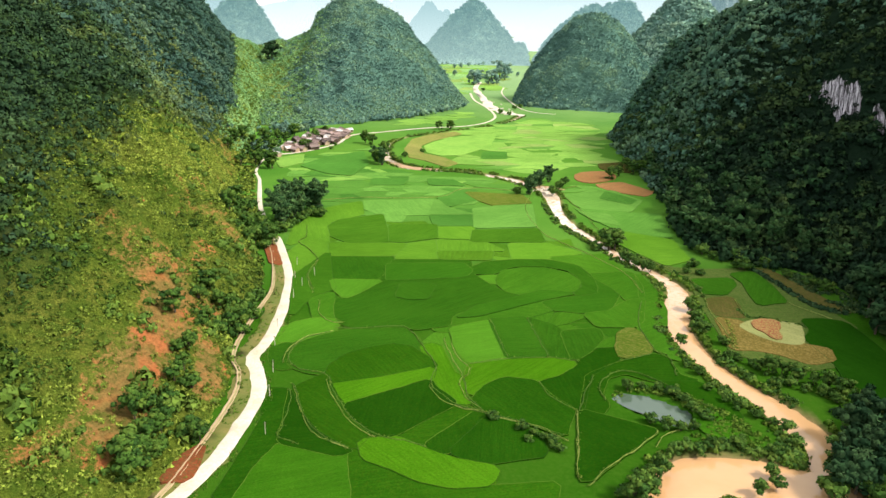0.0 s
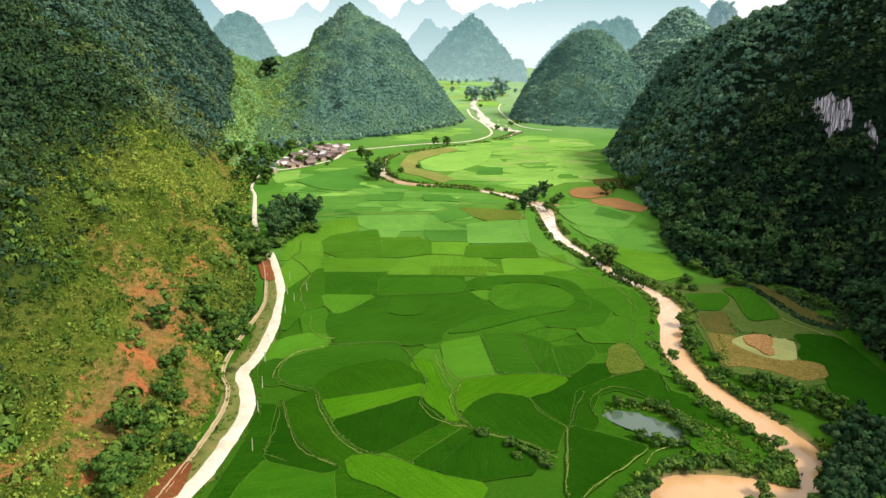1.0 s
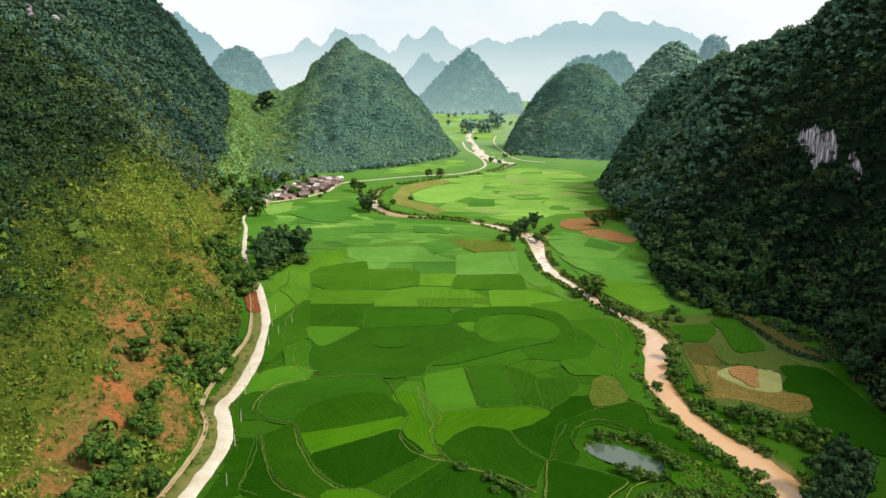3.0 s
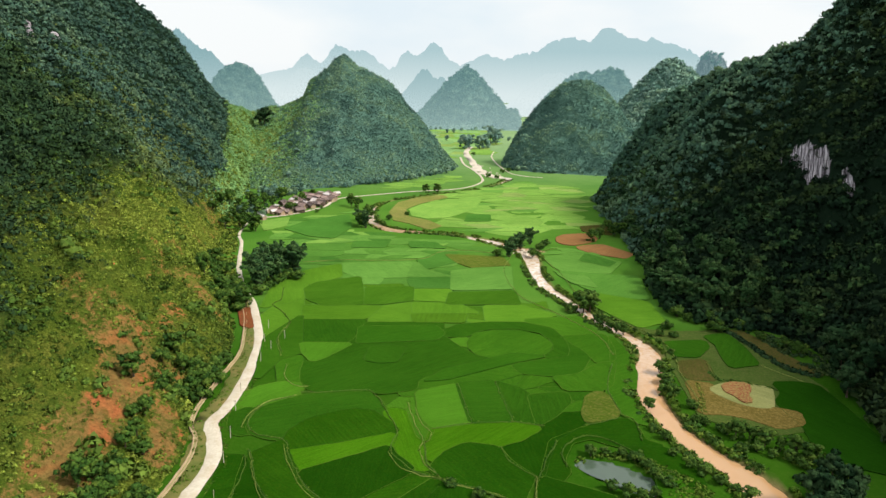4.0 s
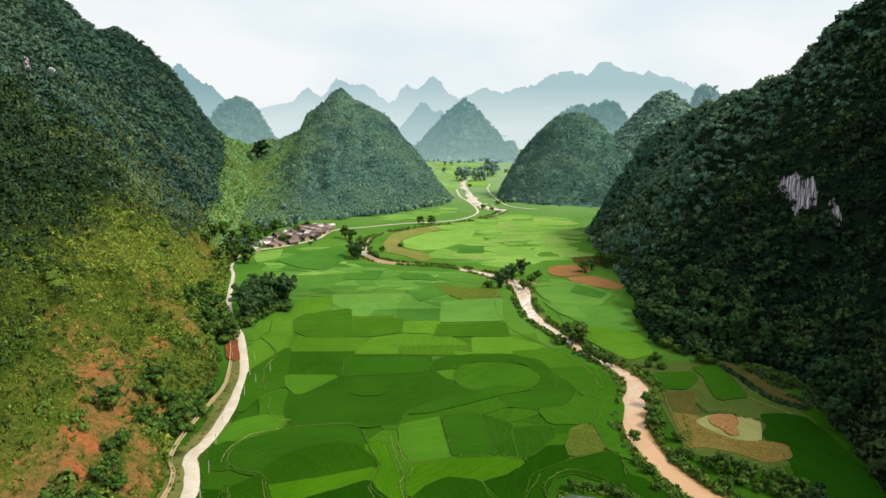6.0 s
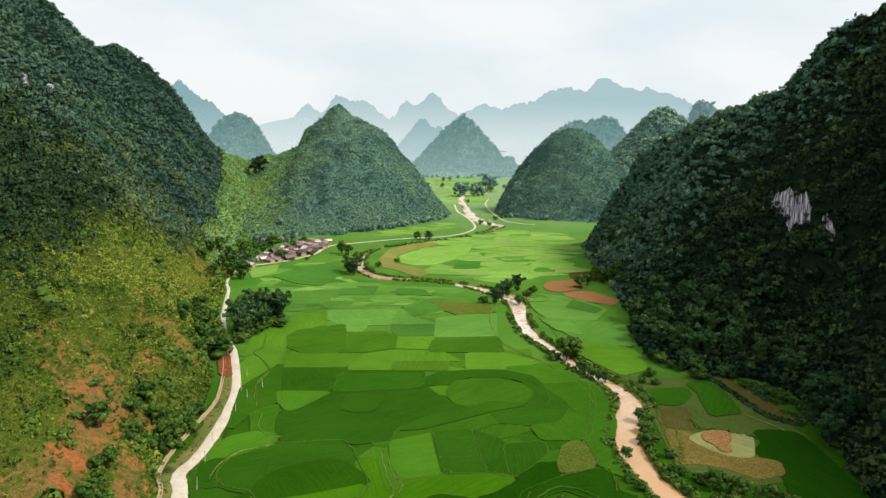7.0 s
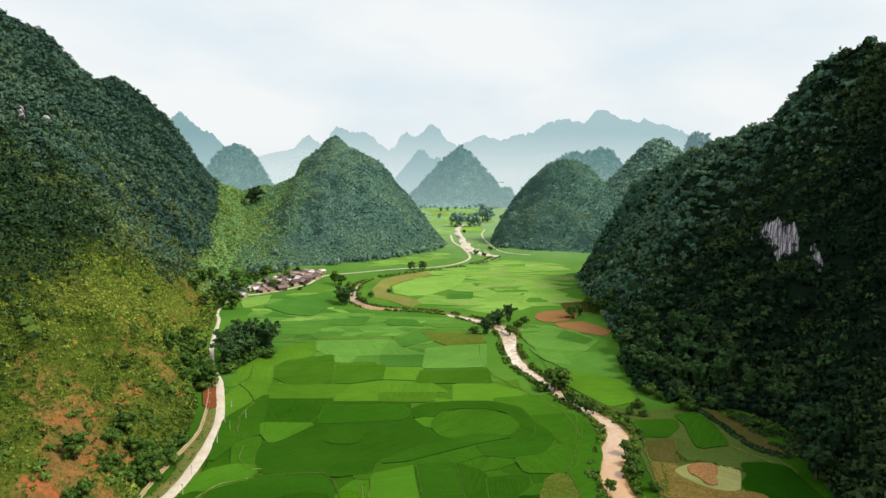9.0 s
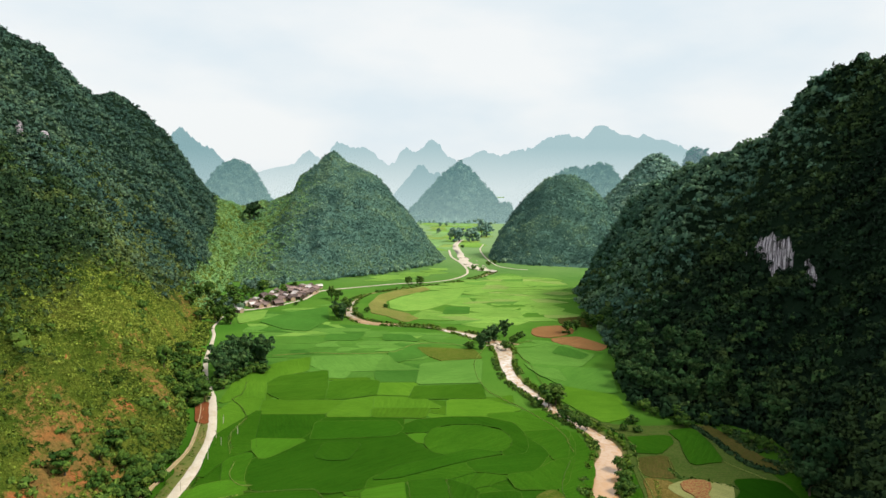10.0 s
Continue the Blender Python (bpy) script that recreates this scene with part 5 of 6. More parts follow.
LAID = list(PADDIES)


def quilt(zone, step_x, step_y, lean, kinds, seed):
    """Small plots in rows that fill a zone wherever no larger field lies."""
    rng = random.Random(seed)
    xs, ys = [p[0] for p in zone], [p[1] for p in zone]
    x0, y0 = min(xs), min(ys)
    nx, ny = int((max(xs) - x0) / step_x) + 2, int((max(ys) - y0) / step_y) + 2
    def knot(i, j):
        r = random.Random(i * 977 + j * 131 + seed)
        y = y0 + (j + r.uniform(-0.28, 0.28)) * step_y
        return (x0 + (i + r.uniform(-0.3, 0.3) + (0.5 if j % 2 else 0)) * step_x + lean * (y - y0), y + 0.12 * step_x * (r.random() - 0.5))
    def free(x, y):
        return bool(inside(np.float64(x), np.float64(y), zone)) and not any(bool(inside(np.float64(x), np.float64(y), ring)) for ring in LAID)
    for j in range(ny):
        for i in range(-1, nx):
            ring = [knot(i, j), knot(i + 1, j), knot(i + 1, j + 1), knot(i, j + 1)]
            cx, cy = sum(p[0] for p in ring) / 4, sum(p[1] for p in ring) / 4
            ring = [(cx + (x - cx) * 0.99, cy + (y - cy) * 0.99) for x, y in ring]
            tests = [(cx + (x - cx) * 0.9, cy + (y - cy) * 0.9) for x, y in ring] + [(cx, cy)] + [(cx + ((a[0] + b[0]) / 2 - cx) * 0.9, cy + ((a[1] + b[1]) / 2 - cy) * 0.9) for a, b in zip(ring, ring[1:] + ring[:1])]
            if free(cx, cy) and all(bool(inside(np.float64(x), np.float64(y), zone)) for x, y in tests):
                paddy(rng.choice(kinds), ring, 0.6, 0.03)


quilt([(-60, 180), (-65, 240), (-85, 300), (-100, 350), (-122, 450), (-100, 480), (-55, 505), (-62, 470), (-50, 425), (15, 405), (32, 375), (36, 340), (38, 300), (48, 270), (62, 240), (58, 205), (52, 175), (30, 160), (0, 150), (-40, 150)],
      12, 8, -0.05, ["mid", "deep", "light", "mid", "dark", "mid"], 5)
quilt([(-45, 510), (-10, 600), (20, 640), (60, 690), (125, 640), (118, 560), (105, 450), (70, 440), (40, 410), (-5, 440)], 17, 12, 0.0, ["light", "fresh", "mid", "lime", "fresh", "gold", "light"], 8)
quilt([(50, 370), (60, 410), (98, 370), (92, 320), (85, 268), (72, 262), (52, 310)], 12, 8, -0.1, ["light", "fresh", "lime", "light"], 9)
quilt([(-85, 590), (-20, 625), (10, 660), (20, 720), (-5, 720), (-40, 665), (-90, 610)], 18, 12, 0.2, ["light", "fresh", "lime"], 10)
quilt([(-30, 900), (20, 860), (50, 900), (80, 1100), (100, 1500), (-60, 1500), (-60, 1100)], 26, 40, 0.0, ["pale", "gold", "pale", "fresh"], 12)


BUND_LINES = []


def bund(kind, wide, line):
    """A narrow bund that wavers along its line."""
    long = sum(math.dist(p, q) for p, q in zip(line, line[1:]))
    fine = curve_points([(x, y, 0.0) for x, y in line], max(6, int(long / 1.3)))
    s = np.arange(len(fine)) * 0.55
    seed = len(BUND_LINES) * 3.7
    fine[:, 0] += 0.9 * (fbm(s, s * 0 + seed, 5, 3) - 0.5)
    fine[:, 1] += 0.9 * (fbm(s, s * 0 + seed + 40, 5, 3) - 0.5)
    BUND_LINES.append(fine[:, :2])
    line = [(float(x), float(y)) for x, y in fine[:, :2]]
    mat, words = (BUND, "low grassy earth bund between rice fields") if kind == "grass" else (BUND_DRY, "trodden dry earth bund between fields")
    return tagged(ribbon("field_bund", line, wide * (0.30 if kind == "grass" else 0.14), mat, z=0.46, height=0.10, ragged=0.8), words, "bund", "bunds of the valley")


bund("dry", 0.8, [(-75.5, 344.6), (-55.9, 351.1), (-35.1, 351.7), (-14.5, 357.1), (-5.7, 373.3), (7.0, 378.5), (22.6, 374.5)])
bund("grass", 0.9, [(-44.0, 188.0), (-50.4, 183.1), (-52.9, 176.2), (-52.3, 169.5), (-49.3, 165.0), (-45.6, 163.6), (-40.8, 162.1), (-37.9, 155.3), (-35.0, 148.5), (-30.1, 140.5), (-23.9, 134.5), (-18.1, 133.1), (-12.9, 130.4)])
bund("grass", 0.8, [(-42.6, 190.4), (-35.3, 191.2), (-23.5, 193.1), (-19.2, 188.2), (-15.8, 179.6), (-11.9, 168.5), (-12.8, 160.0), (-11.5, 155.8), (-6.2, 148.9), (-0.0, 145.7), (5.9, 143.1), (12.3, 140.2), (18.4, 136.5)])
bund("grass", 0.7, [(-48.3, 157.0), (-44.4, 147.6), (-40.9, 139.3), (-35.6, 132.9), (-29.9, 129.7)])
bund("grass", 0.7, [(-48.6, 154.0), (-46.9, 147.5), (-46.4, 137.9), (-46.1, 133.1), (-41.0, 130.0)])
bund("dry", 1.0, [(-10.1, 184.9), (-8.7, 178.5), (-6.3, 169.3), (-4.6, 163.2), (-5.2, 159.1), (-3.9, 152.8), (-0.7, 147.8), (1.3, 144.7), (7.2, 142.1), (12.9, 140.1), (16.5, 136.9), (19.2, 134.6)])
bund("dry", 1.0, [(-7.9, 182.1), (-6.0, 174.2), (-2.7, 168.2), (-3.3, 163.9), (-4.4, 162.3)])
bund("dry", 0.8, [(-47.7, 155.2), (-43.6, 144.5), (-39.6, 136.5), (-35.4, 132.3), (-29.8, 129.1)])
bund("dry", 0.9, [(-40.2, 159.3), (-38.2, 153.8), (-35.5, 147.4), (-31.4, 140.7), (-27.3, 135.9), (-24.5, 133.9)])
bund("dry", 0.8, [(-53.7, 167.4), (-54.0, 173.3), (-53.2, 178.2), (-50.6, 184.1), (-43.3, 188.7)])
bund("dry", 0.9, [(-13.2, 157.3), (-10.8, 151.9), (-7.6, 148.7), (-4.1, 146.9), (-0.7, 146.3)])
bund("dry", 0.8, [(-60.3, 252.1), (-60.9, 235.9), (-55.6, 217.8)])
bund("dry", 0.8, [(-51.9, 211.1), (-50.4, 202.0), (-45.6, 195.5), (-41.5, 194.5)])
bund("grass", 0.8, [(-4.4, 161.8), (-3.3, 153.5), (-0.7, 147.7), (2.0, 144.4)])
bund("grass", 0.7, [(-2.5, 169.9), (8.4, 173.7), (19.5, 175.0), (27.9, 173.1)])
bund("grass", 0.7, [(4.5, 199.2), (8.1, 174.0)])
bund("grass", 0.7, [(16.0, 201.6), (19.6, 175.6)])
bund("dry", 1.0, [(23.4, 147.6), (22.0, 138.8), (20.7, 129.5)])
bund("dry", 1.0, [(23.1, 146.0), (21.3, 133.2), (19.4, 123.0), (20.0, 121.2)])
bund("grass", 0.8, [(30.1, 164.5), (26.1, 154.9), (24.0, 147.6)])
bund("dry", 0.8, [(40.8, 139.7), (34.5, 132.8), (27.5, 126.3), (20.8, 119.0)])
bund("dry", 0.8, [(46.0, 140.4), (41.4, 137.5), (38.5, 133.2)])
bund("grass", 0.7, [(31.3, 152.6), (31.0, 159.3), (34.3, 165.3), (40.1, 168.3), (46.6, 163.8), (53.8, 153.7), (57.5, 150.0)])
bund("grass", 0.9, [(56.4, 218.2), (50.9, 199.8), (51.1, 182.5), (53.8, 177.5), (53.1, 166.3)])
bund("grass", 0.8, [(15.3, 161.4), (17.5, 153.7), (22.7, 148.1)])
bund("grass", 0.7, [(39.8, 174.4), (49.4, 178.9)])
bund("dry", 0.9, [(35.1, 373.0), (27.7, 336.4), (31.1, 297.7), (38.0, 281.8), (46.6, 267.5), (56.9, 245.3), (58.7, 225.8)])
bund("grass", 0.7, [(-74.4, 298.5), (-71.3, 281.7), (-72.7, 273.7), (-65.5, 263.2), (-60.3, 250.0), (-61.0, 234.7), (-56.3, 221.3)])
bund("dry", 1.2, [(58.8, 283.3), (68.3, 262.1), (76.1, 249.6), (80.2, 235.2), (79.1, 222.0), (77.3, 212.3), (76.5, 195.2), (74.8, 183.1)])
bund("dry", 0.8, [(89.0, 221.1), (87.1, 207.5)])
bund("dry", 1.0, [(106.6, 220.2), (110.6, 213.4), (115.1, 207.3)])
bund("dry", 0.9, [(62.5, 389.2), (50.9, 374.4), (56.2, 328.1), (57.8, 291.3)])

# ---- trees and bushes ----
def tube(bm, line, radii, sides=6):
    rings = []
    for k, (p, r) in enumerate(zip(line, radii)):
        ahead = Vector(line[min(k + 1, len(line) - 1)]) - Vector(line[max(k - 1, 0)])
        q = ahead.to_track_quat("Z", "Y")
        rings.append([bm.verts.new(Vector(p) + q @ Vector((math.cos(a) * r, math.sin(a) * r, 0))) for a in [math.tau * i / sides for i in range(sides)]])
    for a, b in zip(rings, rings[1:]):
        for i in range(sides):
            bm.faces.new((a[i], a[(i + 1) % sides], b[(i + 1) % sides], b[i]))
    bm.faces.new(rings[-1])


def leafy(name, blobs, count, mat, parent, seed, flat=0.8, size=0.30):
    c = np.array([b[:3] for b in blobs], float)
    r = np.array([b[3] for b in blobs], float)
    rng = np.random.default_rng(seed)
    # higher clumps get a lighter tint, again as painted top light
    v, f, t, soft = sprays(c, r, np.clip(0.45 + 0.22 * rng.normal(size=len(blobs)) + 0.02 * (c[:, 2] - c[:, 2].mean()), 0, 1), count, flat, size, seed, low=-0.7)
    return mesh_object(name, v, f, mat, parent, values={"tint": t}, normals=soft)


def broadleaf(seed, leaves=LEAF_TREE):
    """A tree ten metres tall, at the origin: bowed trunk, limbs, a crown of many clumps."""
    rng = random.Random(seed)
    tree = new("tree")
    bm = bmesh.new()
    top = (rng.uniform(-0.5, 0.5), rng.uniform(-0.5, 0.5), 6.2)
    tube(bm, [(0, 0, -0.4), (top[0] * 0.2, 0.1, 2.0), (top[0] * 0.6, top[1] * 0.6, 4.2), top], [0.32, 0.24, 0.17, 0.08])
    tips = []
    for k in range(7):
        a = k * 2.4 + rng.uniform(-0.4, 0.4)
        z0 = rng.uniform(2.2, 4.8)
        out = rng.uniform(1.5, 2.9)
        tip = (math.cos(a) * out, math.sin(a) * out, z0 + rng.uniform(1.2, 3.2))
        tube(bm, [(top[0] * z0 / 7, top[1] * z0 / 7, z0), (tip[0] * 0.5, tip[1] * 0.5, z0 + 0.9), tip], [0.12, 0.08, 0.03], 5)
        tips.append(tip)
    part("trunk", bm, BARK, tree, "grey-brown trunk with spreading limbs")
    blobs = [(*t, rng.uniform(1.1, 1.8)) for t in tips] + [(top[0], top[1], 7.6, 1.7), (0.6, -0.5, 6.6, 1.6), (-0.9, 0.5, 8.4, 1.1)]
    blobs += [(rng.gauss(0, 1.5), rng.gauss(0, 1.5), rng.uniform(3.4, 8.6), rng.uniform(0.7, 1.2)) for _ in range(8)]
    blobs += [(rng.gauss(0, 1.3), rng.gauss(0, 1.3), rng.uniform(0.9, 3.4), rng.uniform(0.8, 1.2)) for _ in range(5)]
    leafy("crown", blobs, 110, leaves, tree, seed)
    return tree


def bamboo(seed):
    """A clump of bamboo ten metres tall: many arching culms with feathery tops."""
    rng = random.Random(seed)
    tree = new("bamboo_clump")
    bm = bmesh.new()
    blobs = []
    for k in range(16):
        a, r0 = rng.uniform(0, math.tau), rng.uniform(0.1, 1.0)
        lean, tall = rng.uniform(0.6, 3.0), rng.uniform(7.0, 10.5)
        line = [(math.cos(a) * (r0 + lean * f ** 2.2), math.sin(a) * (r0 + lean * f ** 2.2), -0.3 + tall * (f - 0.12 * f ** 4)) for f in (0, 0.25, 0.5, 0.75, 1.0)]
        tube(bm, line, [0.07, 0.065, 0.055, 0.04, 0.015], 4)
        for f in (0.2, 0.45, 0.62, 0.78, 0.92, 1.0):
            blobs.append((math.cos(a) * (r0 + lean * f ** 2.2) + rng.gauss(0, 0.3), math.sin(a) * (r0 + lean * f ** 2.2) + rng.gauss(0, 0.3), tall * (f - 0.12 * f ** 4), rng.uniform(0.55, 1.0)))
    part("culms", bm, BARK, tree, "slender arching bamboo culms")
    leafy("crown", blobs, 34, LEAF_BAMBOO, tree, seed, flat=0.9, size=0.5)
    return tree


def shrub(seed):
    """A bush four metres tall with several stems."""
    rng = random.Random(seed)
    tree = new("bush")
    bm = bmesh.new()
    blobs = []
    for k in range(7):
        a, out, z = k * 0.9 + rng.uniform(-0.3, 0.3), rng.uniform(0.5, 1.7), rng.uniform(1.0, 2.9)
        tube(bm, [(0.1 * math.cos(a), 0.1 * math.sin(a), -0.3), (out * 0.5 * math.cos(a), out * 0.5 * math.sin(a), z * 0.6), (out * math.cos(a), out * math.sin(a), z)], [0.07, 0.05, 0.02], 4)
        blobs.append((out * math.cos(a), out * math.sin(a), z, rng.uniform(0.75, 1.15)))
    blobs += [(rng.gauss(0, 0.9), rng.gauss(0, 0.9), rng.uniform(0.7, 2.9), rng.uniform(0.6, 1.0)) for _ in range(6)]
    part("stems", bm, BARK, tree, "thin woody stems")
    leafy("crown", blobs, 84, LEAF_TREE, tree, seed)
    return tree


KINDS = {"broad": ([broadleaf(k) for k in (1, 2, 3, 4)], 10.0, "leafy dark green tree with an uneven crown", "tree"),
         "hazy": ([broadleaf(k, LEAF_HAZE) for k in (21, 22)], 10.0, "tall haze-tinted tree in the far fields", "tree"),
         "shade": ([broadleaf(k, LEAF_SHADE) for k in (11, 12)], 10.0, "dark shaded tree with a dense crown", "tree"),
         "bamboo": ([bamboo(k) for k in (5, 6)], 10.0, "tall feathery clump of dark green bamboo", "bamboo"),
         "bush": ([shrub(k) for k in (7, 8, 9)], 4.0, "round dense green bush", "bush")}
USED = {id(ob): 0 for kind in KINDS.values() for ob in kind[0]}
WHERE = {"shade": "trees of the valley", "hazy": "trees of the valley", "broad": "trees of the valley", "bamboo": "bamboo of the valley", "bush": "bushes of the valley"}


def slope_height(x, y):
    """The height of the land under a plant: valley floor or the hillsides."""
    best = 0.0
    for key in ("hill_left", "hill_right", "hill_village", "hill_pass"):
        g = HILLS[key][0]
        d = (g[..., 0] - x) ** 2 + (g[..., 1] - y) ** 2
        k = np.unravel_index(np.argmin(d), d.shape)
        if d[k] < 30:
            best = max(best, float(g[k][2]))
    return best


def plant(kind, tall, places):
    models, full, label, cat = KINDS[kind]
    for x, y in places:
        rng = random.Random(int(x * 31 + y * 17))
        model = models[rng.randrange(len(models))]
        scale = tall / full * rng.uniform(0.8, 1.2)
        wide = scale * rng.uniform(0.9, 1.25)
        z = slope_height(x, y)
        m = pose(x, y, z, rng.uniform(-4, 4), rng.uniform(-4, 4), rng.uniform(0, 360)) @ Matrix.Diagonal((wide, wide, scale, 1))
        if not USED[id(model)]:
            USED[id(model)] = 1
            model.matrix_basis = m
            tagged(model, label, cat, WHERE[kind])
            continue
        ob = copy_thing(model, Matrix.Identity(4))
        ob.matrix_basis = m


plant("bamboo", 13, [(-90.8, 311.4), (-85.9, 300.5), (-82.9, 306.3), (-80.7, 316.3), (-79.2, 326.7), (-74.2, 323.0), (-93.3, 341.0), (-89.5, 346.0), (-84.6, 295.2), (-88.9, 319.6)])
plant("broad", 9, [(-114.8, 319.4), (-98.9, 283.8), (-89.6, 268.8), (-100.0, 271.8), (-89.4, 260.1), (-90.3, 279.6), (-118.7, 338.6), (-108.4, 291.5), (-106.8, 302.4), (-105.5, 312.1)])
plant("broad", 10, [(-152.5, 434.0), (-142.3, 424.4), (-132.6, 422.0), (-128.6, 433.1), (-147.9, 457.7), (-157.8, 464.8), (-139.4, 454.7), (-121.7, 419.7)])
plant("bush", 4, [(-131.5, 322.1), (-135.7, 328.1)])
plant("broad", 7, [(-78.6, 180.3), (-79.1, 194.4), (-76.5, 197.1), (-71.8, 190.8), (-72.1, 202.7), (-73.7, 186.7), (-83.9, 201.0), (-72.3, 197.4)])
plant("bush", 5, [(-70.9, 184.5), (-75.5, 182.0), (-68.9, 196.8), (-84.0, 190.4), (-71.8, 211.1)])
plant("broad", 7, [(-76.1, 161.1), (-73.6, 151.1), (-74.0, 145.8), (-70.7, 131.6), (-71.4, 127.4), (-72.1, 138.3), (-63.0, 130.7), (-83.3, 171.6)])
plant("bush", 4, [(-69.5, 121.6), (-69.6, 117.9), (-72.1, 119.6), (-68.5, 123.5), (-65.1, 132.1), (-63.6, 134.2), (-77.2, 174.0), (-77.8, 158.0), (-70.3, 146.8), (-75.8, 132.7)])
plant("broad", 7, [(-75.7, 128.4), (-71.5, 123.5), (-71.7, 116.8), (-70.6, 113.3), (-70.3, 128.6)])
plant("bamboo", 11, [(32.3, 367.4), (40.2, 387.0), (47.1, 399.3), (36.7, 381.1)])
plant("bush", 5, [(25.8, 366.8), (50.9, 382.5), (56.1, 397.2), (45.4, 368.7)])
plant("broad", 10, [(56.6, 274.1), (56.1, 280.1), (59.6, 275.8)])
plant("bush", 4.5, [(65.2, 251.5), (63.2, 255.2), (67.4, 249.2), (51.9, 273.8), (60.1, 263.0), (61.5, 259.0)])
plant("bush", 4.5, [(60.3, 187.1), (70.2, 205.5), (70.8, 213.2), (69.0, 197.8)])
plant("broad", 5.5, [(78.8, 169.7), (81.9, 168.6), (84.8, 165.7), (87.9, 163.5), (91.0, 161.3), (92.9, 157.3)])
plant("bush", 3, [(77.3, 171.5), (81.6, 163.1), (88.1, 158.9), (84.5, 160.4), (77.5, 162.9), (93.7, 153.8), (89.9, 155.2), (83.1, 174.4)])
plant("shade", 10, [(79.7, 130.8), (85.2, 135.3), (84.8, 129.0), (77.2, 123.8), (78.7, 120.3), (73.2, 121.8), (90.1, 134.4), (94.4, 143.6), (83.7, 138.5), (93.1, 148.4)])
plant("bush", 3.2, [(41.6, 131.2), (44.8, 132.8), (47.7, 132.3), (50.9, 133.8), (54.3, 134.8), (57.1, 134.5), (64.2, 131.9), (67.0, 133.3), (70.6, 135.6)])
plant("broad", 6, [(33.7, 120.0), (30.7, 117.2), (36.8, 123.4), (29.0, 114.5), (32.0, 115.5)])
plant("bush", 3.5, [(38.5, 125.4), (36.0, 124.2), (28.2, 116.2), (55.7, 118.8), (60.0, 120.8), (60.4, 124.6)])
plant("bush", 2.8, [(59.7, 168.2), (57.8, 172.9), (59.0, 160.0), (61.7, 154.0), (64.0, 151.0), (66.6, 147.0), (69.2, 144.2), (71.4, 142.0), (71.2, 137.8)])
plant("bush", 3, [(38.0, 158.9), (41.9, 159.7), (46.1, 159.3), (49.0, 156.6), (51.2, 153.5), (51.7, 149.3), (43.3, 141.5), (39.9, 143.7), (46.3, 140.7), (49.6, 141.3), (53.3, 145.9)])
plant("bush", 2.6, [(9.3, 138.8), (11.7, 137.1), (13.7, 135.4), (15.6, 133.8), (16.8, 131.2), (10.2, 134.4), (2.3, 143.2)])
plant("broad", 9, [(-23.3, 591.0), (-13.6, 592.4)])
plant("broad", 11, [(-58.0, 441.0), (-56.5, 460.4), (-70.3, 509.5), (-76.3, 516.1)])
plant("bamboo", 11, [(-55.4, 437.7), (-60.4, 448.3)])
plant("bush", 4, [(-48.9, 453.4), (-42.4, 466.1), (-31.8, 484.3), (-44.5, 446.3)])
plant("broad", 10, [(-153.5, 487.2), (-144.0, 475.0), (-142.9, 493.2), (-141.7, 512.7), (-134.4, 508.6), (-135.3, 539.8), (-132.9, 467.8), (-159.4, 486.5), (-153.4, 516.2)])
plant("hazy", 7, [(-147.7, 650.3), (-142.6, 667.3), (-132.6, 660.7), (-128.4, 686.6), (-114.4, 655.6), (-147.3, 613.0), (-144.6, 573.7), (-144.4, 544.2)])
plant("broad", 8, [(92.2, 419.4), (103.4, 427.2), (108.4, 424.4), (101.4, 437.2), (86.0, 410.9)])
plant("shade", 13, [(127.6, 210.0), (136.4, 217.5), (133.7, 224.6), (130.0, 201.5), (123.0, 197.0)])
plant("bush", 5, [(94.3, 271.2), (97.1, 265.7), (105.4, 263.6), (114.2, 257.6), (117.6, 245.4), (122.9, 238.8), (125.6, 231.9), (103.8, 253.6)])
plant("hazy", 22, [(15, 1022), (22, 1030), (37, 1031), (43, 1036)])
plant("hazy", 28, [(57, 1112), (66, 1122)])
plant("hazy", 10, [(50, 1040), (92, 1190), (-14, 1180)])
plant("bush", 5, [(25.7, 934.5), (53.2, 744.8), (44.1, 697.5), (36.0, 704.9), (60.1, 755.9)])
plant("hazy", 9, [(-16.0, 1367.5), (-2.9, 1371.4), (13.0, 1426.7), (108.5, 1592.3)])
plant("bush", 3.5, [(85.1, 246.1), (85.9, 255.6), (80.7, 247.6)])
plant("bush", 3, [(73.0, 176.4), (75.9, 173.9), (71.1, 177.7), (72.9, 187.1), (70.4, 196.7), (71.7, 206.6)])
plant("bush", 5, [(-85.3, 289.9), (-81.9, 288.5), (-80.9, 295.5), (-78.6, 304.8), (-76.0, 314.7), (-71.4, 313.1), (-87.5, 300.4), (-79.9, 301.0), (-77.6, 310.6)])
plant("broad", 8.5, [(-91.4, 287.7), (-86.2, 276.7), (-82.5, 269.3), (-91.8, 281.1), (-96.5, 285.6), (-95.3, 296.1)])
plant("bush", 4, [(-99.5, 294.0), (-90.4, 276.4), (-93.4, 281.8), (-84.7, 264.7), (-92.4, 266.3), (-94.7, 262.5)])
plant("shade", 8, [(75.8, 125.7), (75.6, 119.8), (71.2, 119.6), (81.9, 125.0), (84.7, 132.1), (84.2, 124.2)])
plant("bush", 5, [(75.1, 126.6), (74.4, 121.9), (79.4, 125.8), (78.3, 118.5), (69.6, 118.1), (80.4, 129.8), (85.5, 128.1), (80.1, 133.9), (87.6, 140.9), (91.7, 142.3)])
